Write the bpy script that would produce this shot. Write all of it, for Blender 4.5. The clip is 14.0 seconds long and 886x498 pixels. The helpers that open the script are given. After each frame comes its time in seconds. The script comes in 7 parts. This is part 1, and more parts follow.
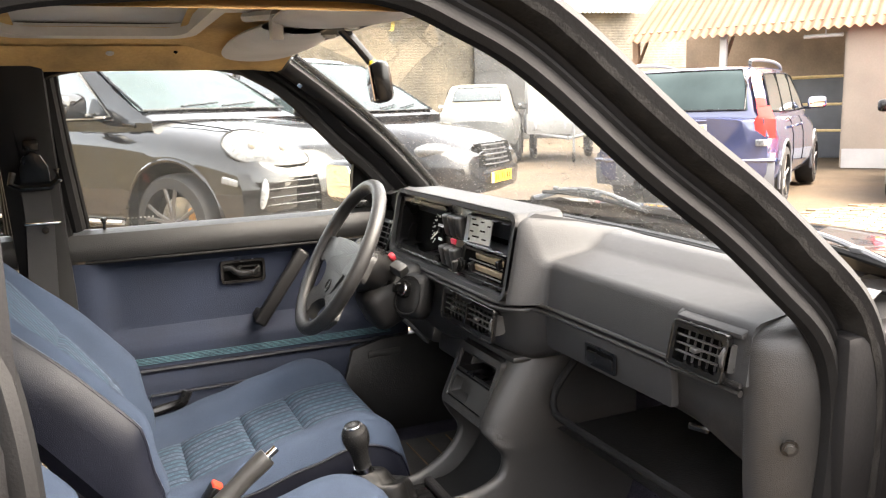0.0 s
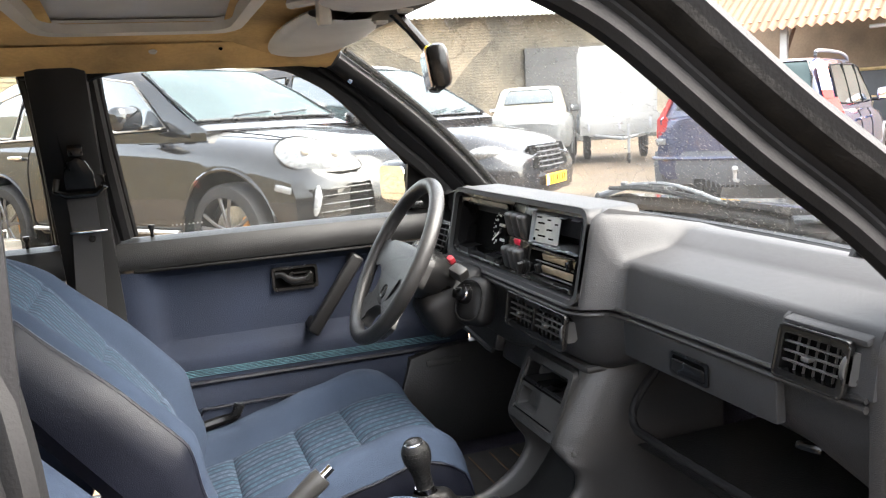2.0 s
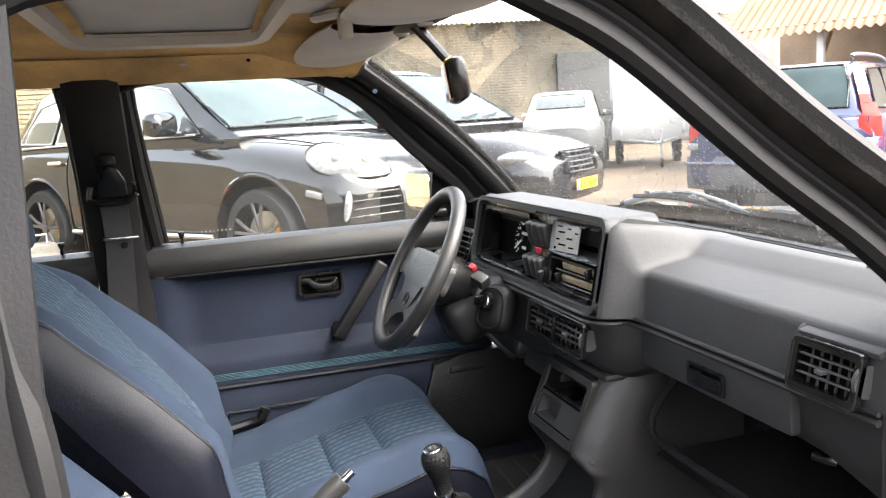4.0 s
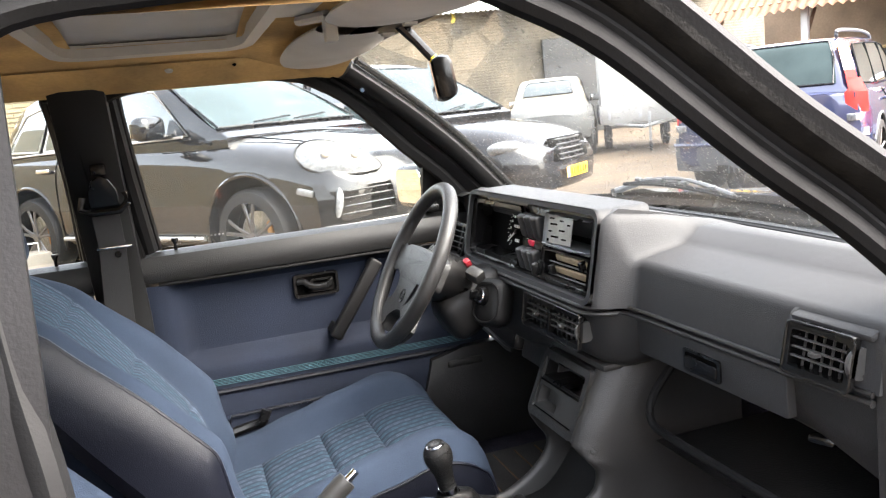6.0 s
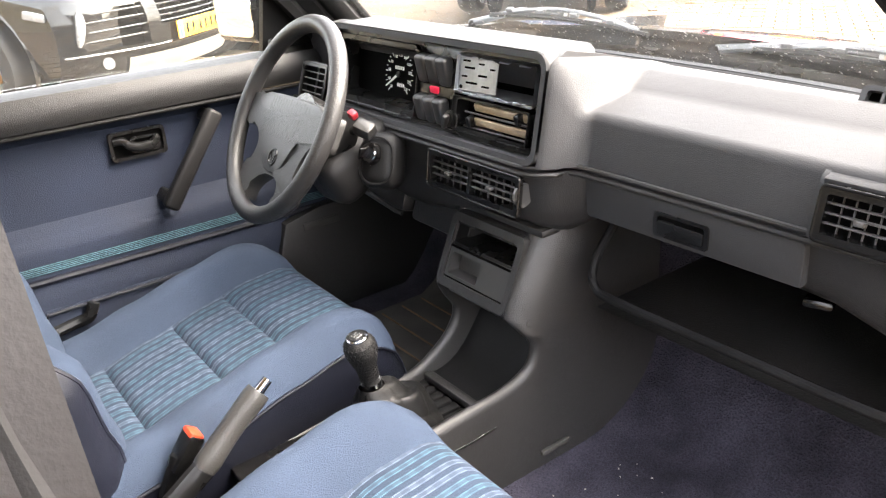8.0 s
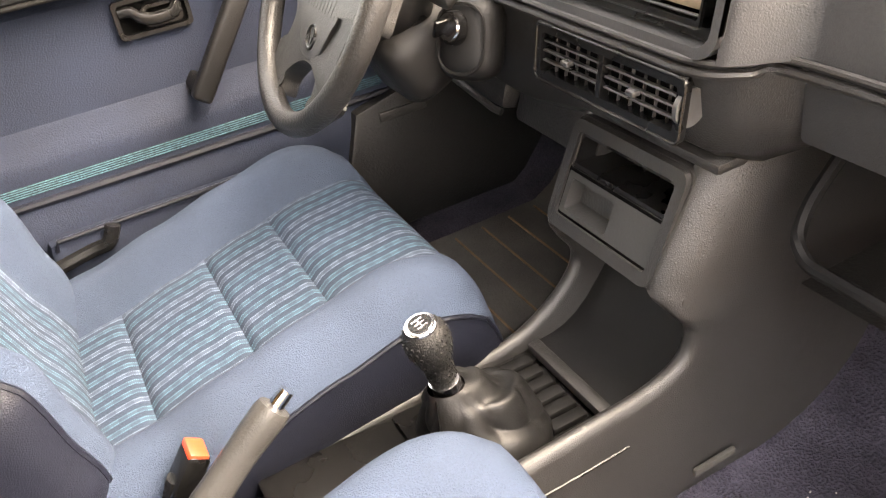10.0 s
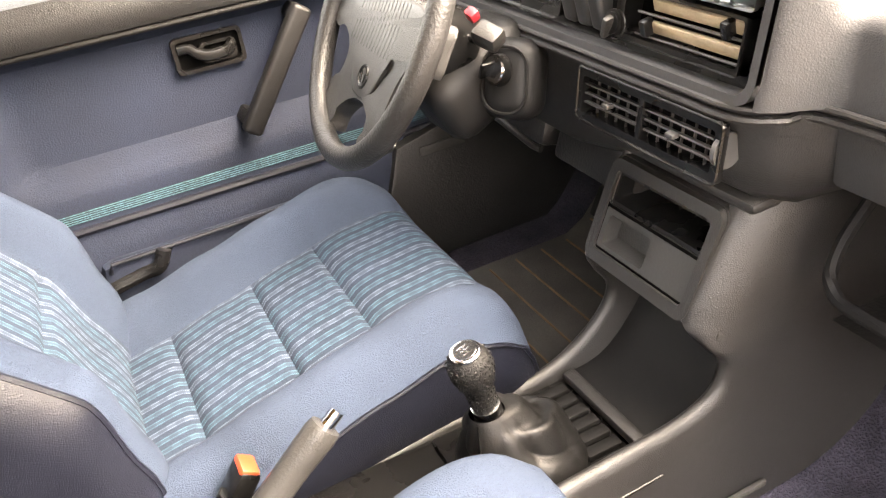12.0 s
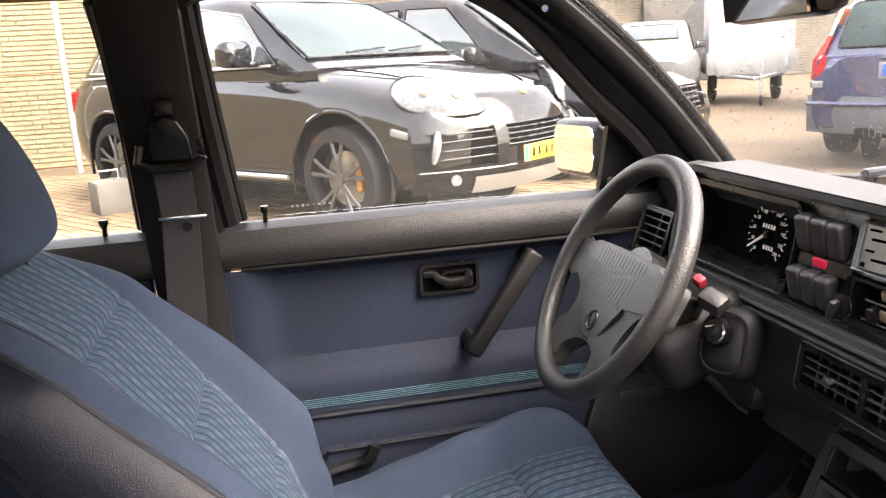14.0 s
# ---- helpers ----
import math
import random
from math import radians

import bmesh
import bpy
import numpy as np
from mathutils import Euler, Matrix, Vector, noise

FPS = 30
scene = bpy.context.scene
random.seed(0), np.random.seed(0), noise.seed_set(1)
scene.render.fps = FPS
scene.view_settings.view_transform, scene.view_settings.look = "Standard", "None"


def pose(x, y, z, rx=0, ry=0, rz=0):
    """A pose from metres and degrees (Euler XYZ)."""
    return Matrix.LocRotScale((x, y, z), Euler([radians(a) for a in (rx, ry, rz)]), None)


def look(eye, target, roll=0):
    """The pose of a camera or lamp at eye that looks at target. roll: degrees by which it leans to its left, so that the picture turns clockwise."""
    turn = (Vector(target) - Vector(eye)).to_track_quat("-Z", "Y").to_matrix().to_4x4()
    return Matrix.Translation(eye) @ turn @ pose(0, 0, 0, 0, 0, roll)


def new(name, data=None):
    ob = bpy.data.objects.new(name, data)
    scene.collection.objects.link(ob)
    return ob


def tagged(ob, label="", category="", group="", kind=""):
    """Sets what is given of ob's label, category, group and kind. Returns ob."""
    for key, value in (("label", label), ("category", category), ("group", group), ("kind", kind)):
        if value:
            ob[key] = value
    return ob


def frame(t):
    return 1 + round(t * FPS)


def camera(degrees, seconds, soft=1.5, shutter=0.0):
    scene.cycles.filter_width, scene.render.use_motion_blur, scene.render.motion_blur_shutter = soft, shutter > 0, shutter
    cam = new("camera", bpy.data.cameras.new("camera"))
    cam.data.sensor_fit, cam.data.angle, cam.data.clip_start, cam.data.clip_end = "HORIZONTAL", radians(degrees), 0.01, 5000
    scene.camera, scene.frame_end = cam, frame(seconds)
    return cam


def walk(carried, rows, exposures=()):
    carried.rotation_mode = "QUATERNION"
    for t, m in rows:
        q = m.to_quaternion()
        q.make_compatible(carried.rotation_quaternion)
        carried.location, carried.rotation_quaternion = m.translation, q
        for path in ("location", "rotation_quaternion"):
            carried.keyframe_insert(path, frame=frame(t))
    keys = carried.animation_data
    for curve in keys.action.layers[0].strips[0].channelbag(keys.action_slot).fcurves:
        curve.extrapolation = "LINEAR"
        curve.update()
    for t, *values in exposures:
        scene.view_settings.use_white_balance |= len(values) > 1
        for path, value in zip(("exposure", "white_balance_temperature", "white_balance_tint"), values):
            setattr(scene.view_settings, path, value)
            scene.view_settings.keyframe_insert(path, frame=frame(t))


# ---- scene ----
cam = camera(58.0, 14.0, soft=1.2)
PATH = [
    (0, (-0.648, -1.308, 1.191), (0.129, 0.502, 0.842), -1.8),
    (0.5, (-0.723, -1.176, 1.218), (0.28, 0.517, 0.865), -1.4),
    (1, (-0.746, -1.133, 1.243), (0.334, 0.512, 0.888), -1.6),
    (1.5, (-0.699, -1.151, 1.204), (0.212, 0.596, 0.859), -2.3),
    (2, (-0.622, -1.2, 1.165), (0.033, 0.661, 0.836), -3.5),
    (2.5, (-0.601, -1.209, 1.179), (0.018, 0.668, 0.868), -3.7),
    (3, (-0.598, -1.213, 1.181), (-0.002, 0.674, 0.886), -3.7),
    (3.5, (-0.606, -1.223, 1.168), (-0.027, 0.669, 0.878), -3.4),
    (3.7, (-0.608, -1.222, 1.17), (-0.029, 0.668, 0.863), -3.4),
    (6, (-0.61, -1.227, 1.185), (-0.016, 0.653, 0.848), -5.9),
    (6.5, (-0.615, -1.217, 1.178), (0.005, 0.654, 0.838), -6.0),
    (7, (-0.668, -1.125, 1.188), (0.135, 0.647, 0.724), -4.8),
    (7.5, (-0.731, -0.961, 1.19), (0.338, 0.592, 0.524), -2.4),
    (8, (-0.746, -0.897, 1.203), (0.315, 0.598, 0.404), -3.8),
    (8.5, (-0.648, -0.775, 1.179), (0.225, 0.784, 0.279), -6.9),
    (8.7, (-0.569, -0.69, 1.146), (0.202, 0.869, 0.158), -8.1),
    (10.8, (-0.477, -0.554, 1.118), (0.183, 0.965, -0.004), -9.0),
    (11, (-0.478, -0.558, 1.12), (0.19, 0.965, 0.009), -8.8),
    (11.5, (-0.502, -0.578, 1.127), (0.175, 0.961, 0.043), -8.3),
    (12, (-0.517, -0.582, 1.145), (0.129, 0.997, 0.101), -8.5),
    (12.5, (-0.556, -0.613, 1.174), (-0.093, 1.085, 0.226), -9.5),
    (13, (-0.555, -0.613, 1.187), (-0.07, 1.173, 0.427), -6.1),
    (13.5, (-0.614, -0.636, 1.198), (-0.134, 1.245, 0.718), -2.5),
    (14, (-0.629, -0.657, 1.187), (-0.225, 1.246, 0.721), -3.2),
]
walk(cam, [(t, look(eye, target, roll)) for t, eye, target, roll in PATH], [(0, 4.15, 7600, 13), (1, 3.65, 7300, 12), (2, 4.05, 6900, 11), (3.5, 4.05, 6900, 12), (6.5, 4.05, 6900, 12), (7.5, 4.15, 7100, 14), (8, 4.75, 7300, 14), (8.5, 4.75, 7700, 15), (11, 5.55, 8800, 17), (12.5, 5.3, 8500, 17), (13.0, 5.0, 8000, 18), (13.5, 4.3, 7700, 19), (14, 4.05, 7500, 20)])

# ---- light ----
GZ = 0.05  # height of the yard
world = bpy.data.worlds.new("world")
scene.world = world
world.use_nodes = True
wn, wl = world.node_tree.nodes, world.node_tree.links
sky = wn.new("ShaderNodeTexSky")
sky.sky_type, sky.sun_disc = "NISHITA", False
sky.sun_elevation, sky.sun_rotation = radians(50), radians(124)
sky.air_density, sky.dust_density, sky.ozone_density = 1.0, 3.0, 0.6
pale = wn.new("ShaderNodeHueSaturation")  # a thin even cloud cover greys the sky
pale.inputs["Saturation"].default_value = 0.4
wl.new(sky.outputs[0], pale.inputs["Color"])
wl.new(pale.outputs[0], wn["Background"].inputs[0])
wn["Background"].inputs[1].default_value = 0.15
sun = new("sun", bpy.data.lights.new("sun", "SUN"))
sun.data.energy, sun.data.angle, sun.data.color = 1.2, radians(60), (1.0, 0.97, 0.93)
sun.matrix_world = look((0, 0, 17.0), (-11.8, 8.0, 0))

# ---- materials ----


def mat(name, col, rough=0.6, metal=0.0, scale=8.0, vary=0.15, fine=180.0, bump=0.15, depth=0.002, random_piece=0.0, coat=0.0, col2=None, spec=0.5, uv=False, rvar=0.1, speck=0.0):
    """Node material: base colour with variation at two scales, and a fine relief."""
    m = bpy.data.materials.new(name)
    m.use_nodes = True
    n, l = m.node_tree.nodes, m.node_tree.links
    b = n["Principled BSDF"]
    tc = n.new("ShaderNodeTexCoord")
    big, small = n.new("ShaderNodeTexNoise"), n.new("ShaderNodeTexNoise")
    big.inputs["Scale"].default_value, small.inputs["Scale"].default_value = scale, fine
    big.inputs["Detail"].default_value, small.inputs["Detail"].default_value = 5, 3
    for t in (big, small):
        l.new(tc.outputs["Object"], t.inputs["Vector"])
    ramp = n.new("ShaderNodeValToRGB")
    lo = [c * (1 - vary) for c in (col2 or col)]
    hi = [min(1, c * (1 + vary)) for c in col]
    ramp.color_ramp.elements[0].position, ramp.color_ramp.elements[1].position = 0.3, 0.7
    ramp.color_ramp.elements[0].color, ramp.color_ramp.elements[1].color = (*lo, 1), (*hi, 1)
    l.new(big.outputs["Fac"], ramp.inputs["Fac"])
    hsv = n.new("ShaderNodeHueSaturation")
    l.new(ramp.outputs["Color"], hsv.inputs["Color"])
    add = n.new("ShaderNodeMath")
    add.operation = "MULTIPLY_ADD"
    l.new(small.outputs["Fac"], add.inputs[0])
    speck = speck or vary * 1.2
    add.inputs[1].default_value, add.inputs[2].default_value = speck, 1 - speck * 0.5
    last = add
    if random_piece:
        info, mul = n.new("ShaderNodeObjectInfo"), n.new("ShaderNodeMath")
        mul.operation = "MULTIPLY_ADD"
        geo, mixr = n.new("ShaderNodeNewGeometry"), n.new("ShaderNodeMath")
        mixr.operation = "ADD"
        l.new(info.outputs["Random"], mixr.inputs[0]), l.new(geo.outputs["Random Per Island"], mixr.inputs[1])
        fr = n.new("ShaderNodeMath")
        fr.operation = "FRACT"
        l.new(mixr.outputs[0], fr.inputs[0])
        l.new(fr.outputs[0], mul.inputs[0])
        mul.inputs[1].default_value, mul.inputs[2].default_value = random_piece * 2, 1 - random_piece
        both = n.new("ShaderNodeMath")
        both.operation = "MULTIPLY"
        l.new(add.outputs[0], both.inputs[0]), l.new(mul.outputs[0], both.inputs[1])
        last = both
    l.new(last.outputs[0], hsv.inputs["Value"])
    l.new(hsv.outputs["Color"], b.inputs["Base Color"])
    rm = n.new("ShaderNodeMath")
    rm.operation = "MULTIPLY_ADD"
    l.new(big.outputs["Fac"], rm.inputs[0])
    rm.inputs[1].default_value, rm.inputs[2].default_value = rvar * 2, rough - rvar
    l.new(rm.outputs[0], b.inputs["Roughness"])
    b.inputs["Metallic"].default_value = metal
    b.inputs["Coat Weight"].default_value = coat
    b.inputs["Coat Roughness"].default_value = 0.04
    b.inputs["Specular IOR Level"].default_value = spec
    if bump:
        bp = n.new("ShaderNodeBump")
        bp.inputs["Strength"].default_value, bp.inputs["Distance"].default_value = bump, depth
        l.new(small.outputs["Fac"], bp.inputs["Height"])
        l.new(bp.outputs["Normal"], b.inputs["Normal"])
    return m


def grained(name, col, rough, cells=330, bump=0.55, depth=0.0014, **more):
    """Moulded plastic or vinyl with a pebbled, creased leather grain."""
    m = mat(name, col, rough, fine=cells * 0.8, bump=bump, depth=depth, **more)
    n, l = m.node_tree.nodes, m.node_tree.links
    bp = n["Principled BSDF"].inputs["Normal"].links[0].from_node
    tc, vo, ns, mix = n.new("ShaderNodeTexCoord"), n.new("ShaderNodeTexVoronoi"), n.new("ShaderNodeTexNoise"), n.new("ShaderNodeMath")
    vo.feature = "DISTANCE_TO_EDGE"
    vo.inputs["Scale"].default_value, ns.inputs["Scale"].default_value, ns.inputs["Detail"].default_value = cells, cells * 0.25, 4
    l.new(tc.outputs["Object"], vo.inputs["Vector"]), l.new(tc.outputs["Object"], ns.inputs["Vector"])
    mix.operation = "MULTIPLY_ADD"
    l.new(vo.outputs["Distance"], mix.inputs[0])
    mix.inputs[1].default_value = 1.3
    l.new(ns.outputs["Fac"], mix.inputs[2])
    l.new(mix.outputs[0], bp.inputs["Height"])
    return m


def weave(name, base, light, teal):
    """Seat cloth: dotted double threads along rows of faint blocks, over a blue ground. The UV map is in metres."""
    m = mat(name, base, 0.95, scale=14, vary=0.18, fine=480, bump=0.35, depth=0.001, spec=0.15, speck=1.0)
    n, l = m.node_tree.nodes, m.node_tree.links
    b = n["Principled BSDF"]
    uv, sep = n.new("ShaderNodeUVMap"), n.new("ShaderNodeSeparateXYZ")
    uv.uv_map = "UVMap"
    l.new(uv.outputs[0], sep.inputs[0])

    def math_(op, a, v=None, w=None):
        k = n.new("ShaderNodeMath")
        k.operation = op
        for i, q in enumerate((a, v, w)):
            if q is None:
                continue
            if isinstance(q, (int, float)):
                k.inputs[i].default_value = q
            else:
                l.new(q, k.inputs[i])
        return k.outputs[0]
    u, v = sep.outputs["X"], sep.outputs["Y"]
    pitch, block = 0.0190, 0.0230
    row = math_("FLOOR", math_("DIVIDE", v, pitch))
    fv = math_("FRACT", math_("DIVIDE", v, pitch))
    even = math_("MODULO", math_("ABSOLUTE", row), 2.0)
    fu = math_("FRACT", math_("ADD", math_("DIVIDE", u, block), math_("MULTIPLY", even, 0.5)))
    # a lighter band in every row, edged by dotted threads and broken into faint blocks
    off = math_("ABSOLUTE", math_("SUBTRACT", fv, 0.5))
    band = math_("LESS_THAN", off, 0.27)
    line = math_("LESS_THAN", math_("ABSOLUTE", math_("SUBTRACT", off, 0.19)), 0.055)
    dots = math_("GREATER_THAN", math_("SINE", math_("MULTIPLY", u, 6.283 / 0.0024)), -0.45)
    lit = math_("MULTIPLY_ADD", math_("LESS_THAN", fu, 0.55), 0.35, 0.65)
    fac = math_("MULTIPLY", math_("MULTIPLY", line, dots), lit)
    blocks = math_("MULTIPLY_ADD", math_("LESS_THAN", fu, 0.5), 0.10, 0.13)
    soft = math_("MULTIPLY_ADD", band, blocks, math_("MULTIPLY", fac, 0.50))
    tone = n.new("ShaderNodeMix")
    tone.data_type = "RGBA"
    tone.inputs[6].default_value, tone.inputs[7].default_value = (*light, 1), (*teal, 1)
    l.new(math_("GREATER_THAN", math_("SINE", math_("MULTIPLY", row, 1.9)), -0.1), tone.inputs[0])
    mix = n.new("ShaderNodeMix")
    mix.data_type = "RGBA"
    old = b.inputs["Base Color"].links[0].from_socket
    l.new(soft, mix.inputs[0]), l.new(old, mix.inputs[6]), l.new(tone.outputs[2], mix.inputs[7])
    l.new(mix.outputs[2], b.inputs["Base Color"])
    return m


def glass(name, tint=(1, 1, 1), dirt=0.05, dirt_scale=3.0, rough=0.0):
    """A thin pane: clear, with a mirror sheen that grows at a slant, and a film of dust."""
    m = bpy.data.materials.new(name)
    m.use_nodes = True
    n, l = m.node_tree.nodes, m.node_tree.links
    n.remove(n["Principled BSDF"])
    out = n["Material Output"]
    tr, gl, df = n.new("ShaderNodeBsdfTransparent"), n.new("ShaderNodeBsdfGlossy"), n.new("ShaderNodeBsdfDiffuse")
    tr.inputs[0].default_value, gl.inputs["Roughness"].default_value = (*tint, 1), rough
    df.inputs[0].default_value = (0.75, 0.74, 0.7, 1)
    lw, pw, fr = n.new("ShaderNodeLayerWeight"), n.new("ShaderNodeMath"), n.new("ShaderNodeMath")
    pw.operation, fr.operation = "POWER", "MULTIPLY_ADD"
    l.new(lw.outputs["Facing"], pw.inputs[0])
    pw.inputs[1].default_value = 5.0
    l.new(pw.outputs[0], fr.inputs[0])
    fr.inputs[1].default_value, fr.inputs[2].default_value = 0.8, 0.045
    a, b = n.new("ShaderNodeMixShader"), n.new("ShaderNodeMixShader")
    l.new(fr.outputs[0], a.inputs[0]), l.new(tr.outputs[0], a.inputs[1]), l.new(gl.outputs[0], a.inputs[2])
    tc, nz, nf, mm = n.new("ShaderNodeTexCoord"), n.new("ShaderNodeTexNoise"), n.new("ShaderNodeTexNoise"), n.new("ShaderNodeMath")
    nz.inputs["Scale"].default_value, nz.inputs["Detail"].default_value = dirt_scale, 6
    nf.inputs["Scale"].default_value, nf.inputs["Detail"].default_value = 160, 2
    l.new(tc.outputs["Object"], nz.inputs["Vector"]), l.new(tc.outputs["Object"], nf.inputs["Vector"])
    spots = n.new("ShaderNodeMapRange")
    spots.inputs[1].default_value, spots.inputs[2].default_value = 0.62, 0.72
    spots.inputs[3].default_value, spots.inputs[4].default_value = dirt, min(1.0, dirt * 4)
    l.new(nf.outputs["Fac"], spots.inputs[0])
    mm.operation = "MULTIPLY"
    l.new(nz.outputs["Fac"], mm.inputs[0]), l.new(spots.outputs[0], mm.inputs[1])
    l.new(mm.outputs[0], b.inputs[0]), l.new(a.outputs[0], b.inputs[1]), l.new(df.outputs[0], b.inputs[2])
    l.new(b.outputs[0], out.inputs["Surface"])
    return m


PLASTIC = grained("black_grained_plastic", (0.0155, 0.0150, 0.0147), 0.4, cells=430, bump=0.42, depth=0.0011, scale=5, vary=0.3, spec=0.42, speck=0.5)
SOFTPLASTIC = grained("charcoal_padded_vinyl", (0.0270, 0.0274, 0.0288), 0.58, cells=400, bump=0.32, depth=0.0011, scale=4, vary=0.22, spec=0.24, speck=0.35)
SMOOTHBLACK = mat("smooth_black_plastic", (0.0042, 0.0042, 0.0043), 0.27, scale=9, vary=0.2, fine=500, bump=0.06, spec=0.32)
# Almost no albedo: the shade inside recesses, gaps and wells is in the colour.
DARK = mat("recess_shade_black", (0.0008, 0.0008, 0.0008), 0.85, bump=0, spec=0.03)
RUBBER = mat("black_rubber", (0.0055, 0.0055, 0.0057), 0.6, scale=12, vary=0.3, fine=350, bump=0.2, spec=0.1)
WORNRUBBER = mat("worn_weatherstrip", (0.008, 0.0076, 0.0072), 0.85, scale=30, vary=0.6, fine=220, bump=0.6, depth=0.002, spec=0.12)
PILLAR = mat("pillar_black_paint", (0.0055, 0.0053, 0.0055), 0.52, scale=6, vary=0.3, fine=260, bump=0.2, spec=0.13)
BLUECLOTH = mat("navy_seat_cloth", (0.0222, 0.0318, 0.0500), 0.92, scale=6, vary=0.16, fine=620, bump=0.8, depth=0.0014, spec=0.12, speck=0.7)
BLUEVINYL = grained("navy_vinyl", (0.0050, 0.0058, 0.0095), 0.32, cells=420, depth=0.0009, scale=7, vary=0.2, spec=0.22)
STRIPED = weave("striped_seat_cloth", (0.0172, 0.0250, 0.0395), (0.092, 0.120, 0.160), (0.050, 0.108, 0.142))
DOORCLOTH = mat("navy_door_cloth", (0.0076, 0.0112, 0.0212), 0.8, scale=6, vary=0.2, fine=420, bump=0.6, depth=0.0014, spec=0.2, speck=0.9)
TEAL = mat("teal_stitched_braid", (0.0300, 0.0780, 0.0960), 0.9, scale=300, vary=0.6, fine=700, bump=0.5)
CARPET = mat("dark_blue_carpet", (0.034, 0.032, 0.044), 1.0, scale=10, vary=0.45, fine=300, bump=1.0, depth=0.008, spec=0.1, speck=1.5)
MAT = mat("worn_dark_floor_mat", (0.036, 0.034, 0.031), 0.95, scale=9, vary=0.4, fine=300, bump=0.6, depth=0.002)
MATEDGE = mat("brown_mat_binding", (0.10, 0.06, 0.03), 0.95, scale=30, vary=0.3)
HEADLINER = mat("bare_ochre_roof_board", (0.5040, 0.3240, 0.1320), 0.95, scale=5, vary=0.28, fine=120, bump=0.4, depth=0.003, col2=(0.33, 0.22, 0.11), spec=0.15)
GREYLINER = mat("pale_grey_roof_cloth", (0.4800, 0.4680, 0.4440), 0.95, scale=7, vary=0.12, fine=500, bump=0.3, spec=0.2)
GREYPLASTIC = mat("pale_grey_plastic", (0.36, 0.355, 0.34), 0.5, vary=0.1, bump=0.05)
CHROME = mat("chrome", (0.75, 0.75, 0.76), 0.12, 1.0, vary=0.05, bump=0, rvar=0.05)
STEEL = mat("galvanised_steel_bracket", (0.3600, 0.3800, 0.4000), 0.38, 1.0, scale=25, vary=0.2, fine=200, bump=0.1)
BRASS = mat("oxidised_heater_panel", (0.30, 0.24, 0.16), 0.5, 0.3, scale=20, vary=0.3)
RED = mat("red_switch_plastic", (0.62, 0.012, 0.05), 0.35, vary=0.1, bump=0)
ORANGE = mat("orange_buckle_button", (0.4500, 0.0350, 0.0120), 0.4, vary=0.1, bump=0)
LEATHER = mat("black_gaiter_leather", (0.0045, 0.0045, 0.0046), 0.46, scale=20, vary=0.2, fine=420, bump=0.4, depth=0.0010, spec=0.25)
LEVER = mat("grey_brake_lever_grip", (0.020, 0.0196, 0.0188), 0.40, scale=20, vary=0.2, fine=350, bump=0.3, spec=0.35)
WHITEMARK = mat("white_dial_marking", (0.75, 0.75, 0.72), 0.6, vary=0.05, bump=0)
GREENMARK = mat("pale_screen_grey", (0.2, 0.2, 0.19), 0.5, vary=0.1, bump=0)
PANE = glass("dusty_window_glass", (0.91, 0.93, 0.92), 0.035)
SCREEN = glass("dusty_windscreen_glass", (0.90, 0.93, 0.92), 0.24, 2.2)
MIRROR = mat("mirror_silver", (0.9, 0.9, 0.9), 0.03, 1.0, vary=0.0, bump=0, rvar=0.0)
BLACKTRIM = grained("satin_black_trim", (0.0062, 0.0061, 0.0062), 0.42, cells=620, bump=0.35, depth=0.0008, scale=6, vary=0.25, spec=0.22)
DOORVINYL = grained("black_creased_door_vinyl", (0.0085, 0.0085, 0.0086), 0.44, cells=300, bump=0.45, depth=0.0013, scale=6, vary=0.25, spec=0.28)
# Darker than the dash plastic, with the shade under the dash in its colour.
CAVITY = mat("underdash_shade_plastic", (0.0095, 0.0093, 0.0093), 0.42, scale=8, vary=0.3, fine=300, bump=0.4, spec=0.35)
RIMVINYL = mat("worn_shiny_rim_vinyl", (0.0125, 0.0123, 0.0124), 0.42, scale=14, vary=0.3, fine=300, bump=0.6, depth=0.0016, spec=0.34)
VENTGREY = mat("satin_black_vent_slat", (0.040, 0.0395, 0.039), 0.30, scale=20, vary=0.2, bump=0.05, spec=0.5)
PETROL = mat("dark_blue_grey_paint", (0.012, 0.017, 0.024), 0.2, 0.0, scale=6, vary=0.2, fine=300, bump=0.02, coat=1.0)

# ---- building helpers ----
ORIGIN = {}


def thing(name, label, category, at=(0, 0, 0), group="", kind=""):
    e = new(name)
    e.empty_display_size = 0.1
    e.location = at
    ORIGIN[e] = Vector(at)
    return tagged(e, label, category, group, kind)


def put(name, bm, material, smooth=True, angle=35):
    me = bpy.data.meshes.new(name)
    bmesh.ops.recalc_face_normals(bm, faces=bm.faces)
    bm.to_mesh(me)
    bm.free()
    for k in (material if isinstance(material, (list, tuple)) else (material,)):
        me.materials.append(k)
    if smooth:
        me.shade_smooth()
        me.set_sharp_from_angle(angle=radians(angle))
    return me


def part(name, bm, material, parent, label="", smooth=True, angle=35):
    o = ORIGIN[parent]
    for v in bm.verts:
        v.co -= o
    ob = new(name, put(name, bm, material, smooth, angle))
    ob.parent = parent
    ORIGIN[ob] = o
    return tagged(ob, label)


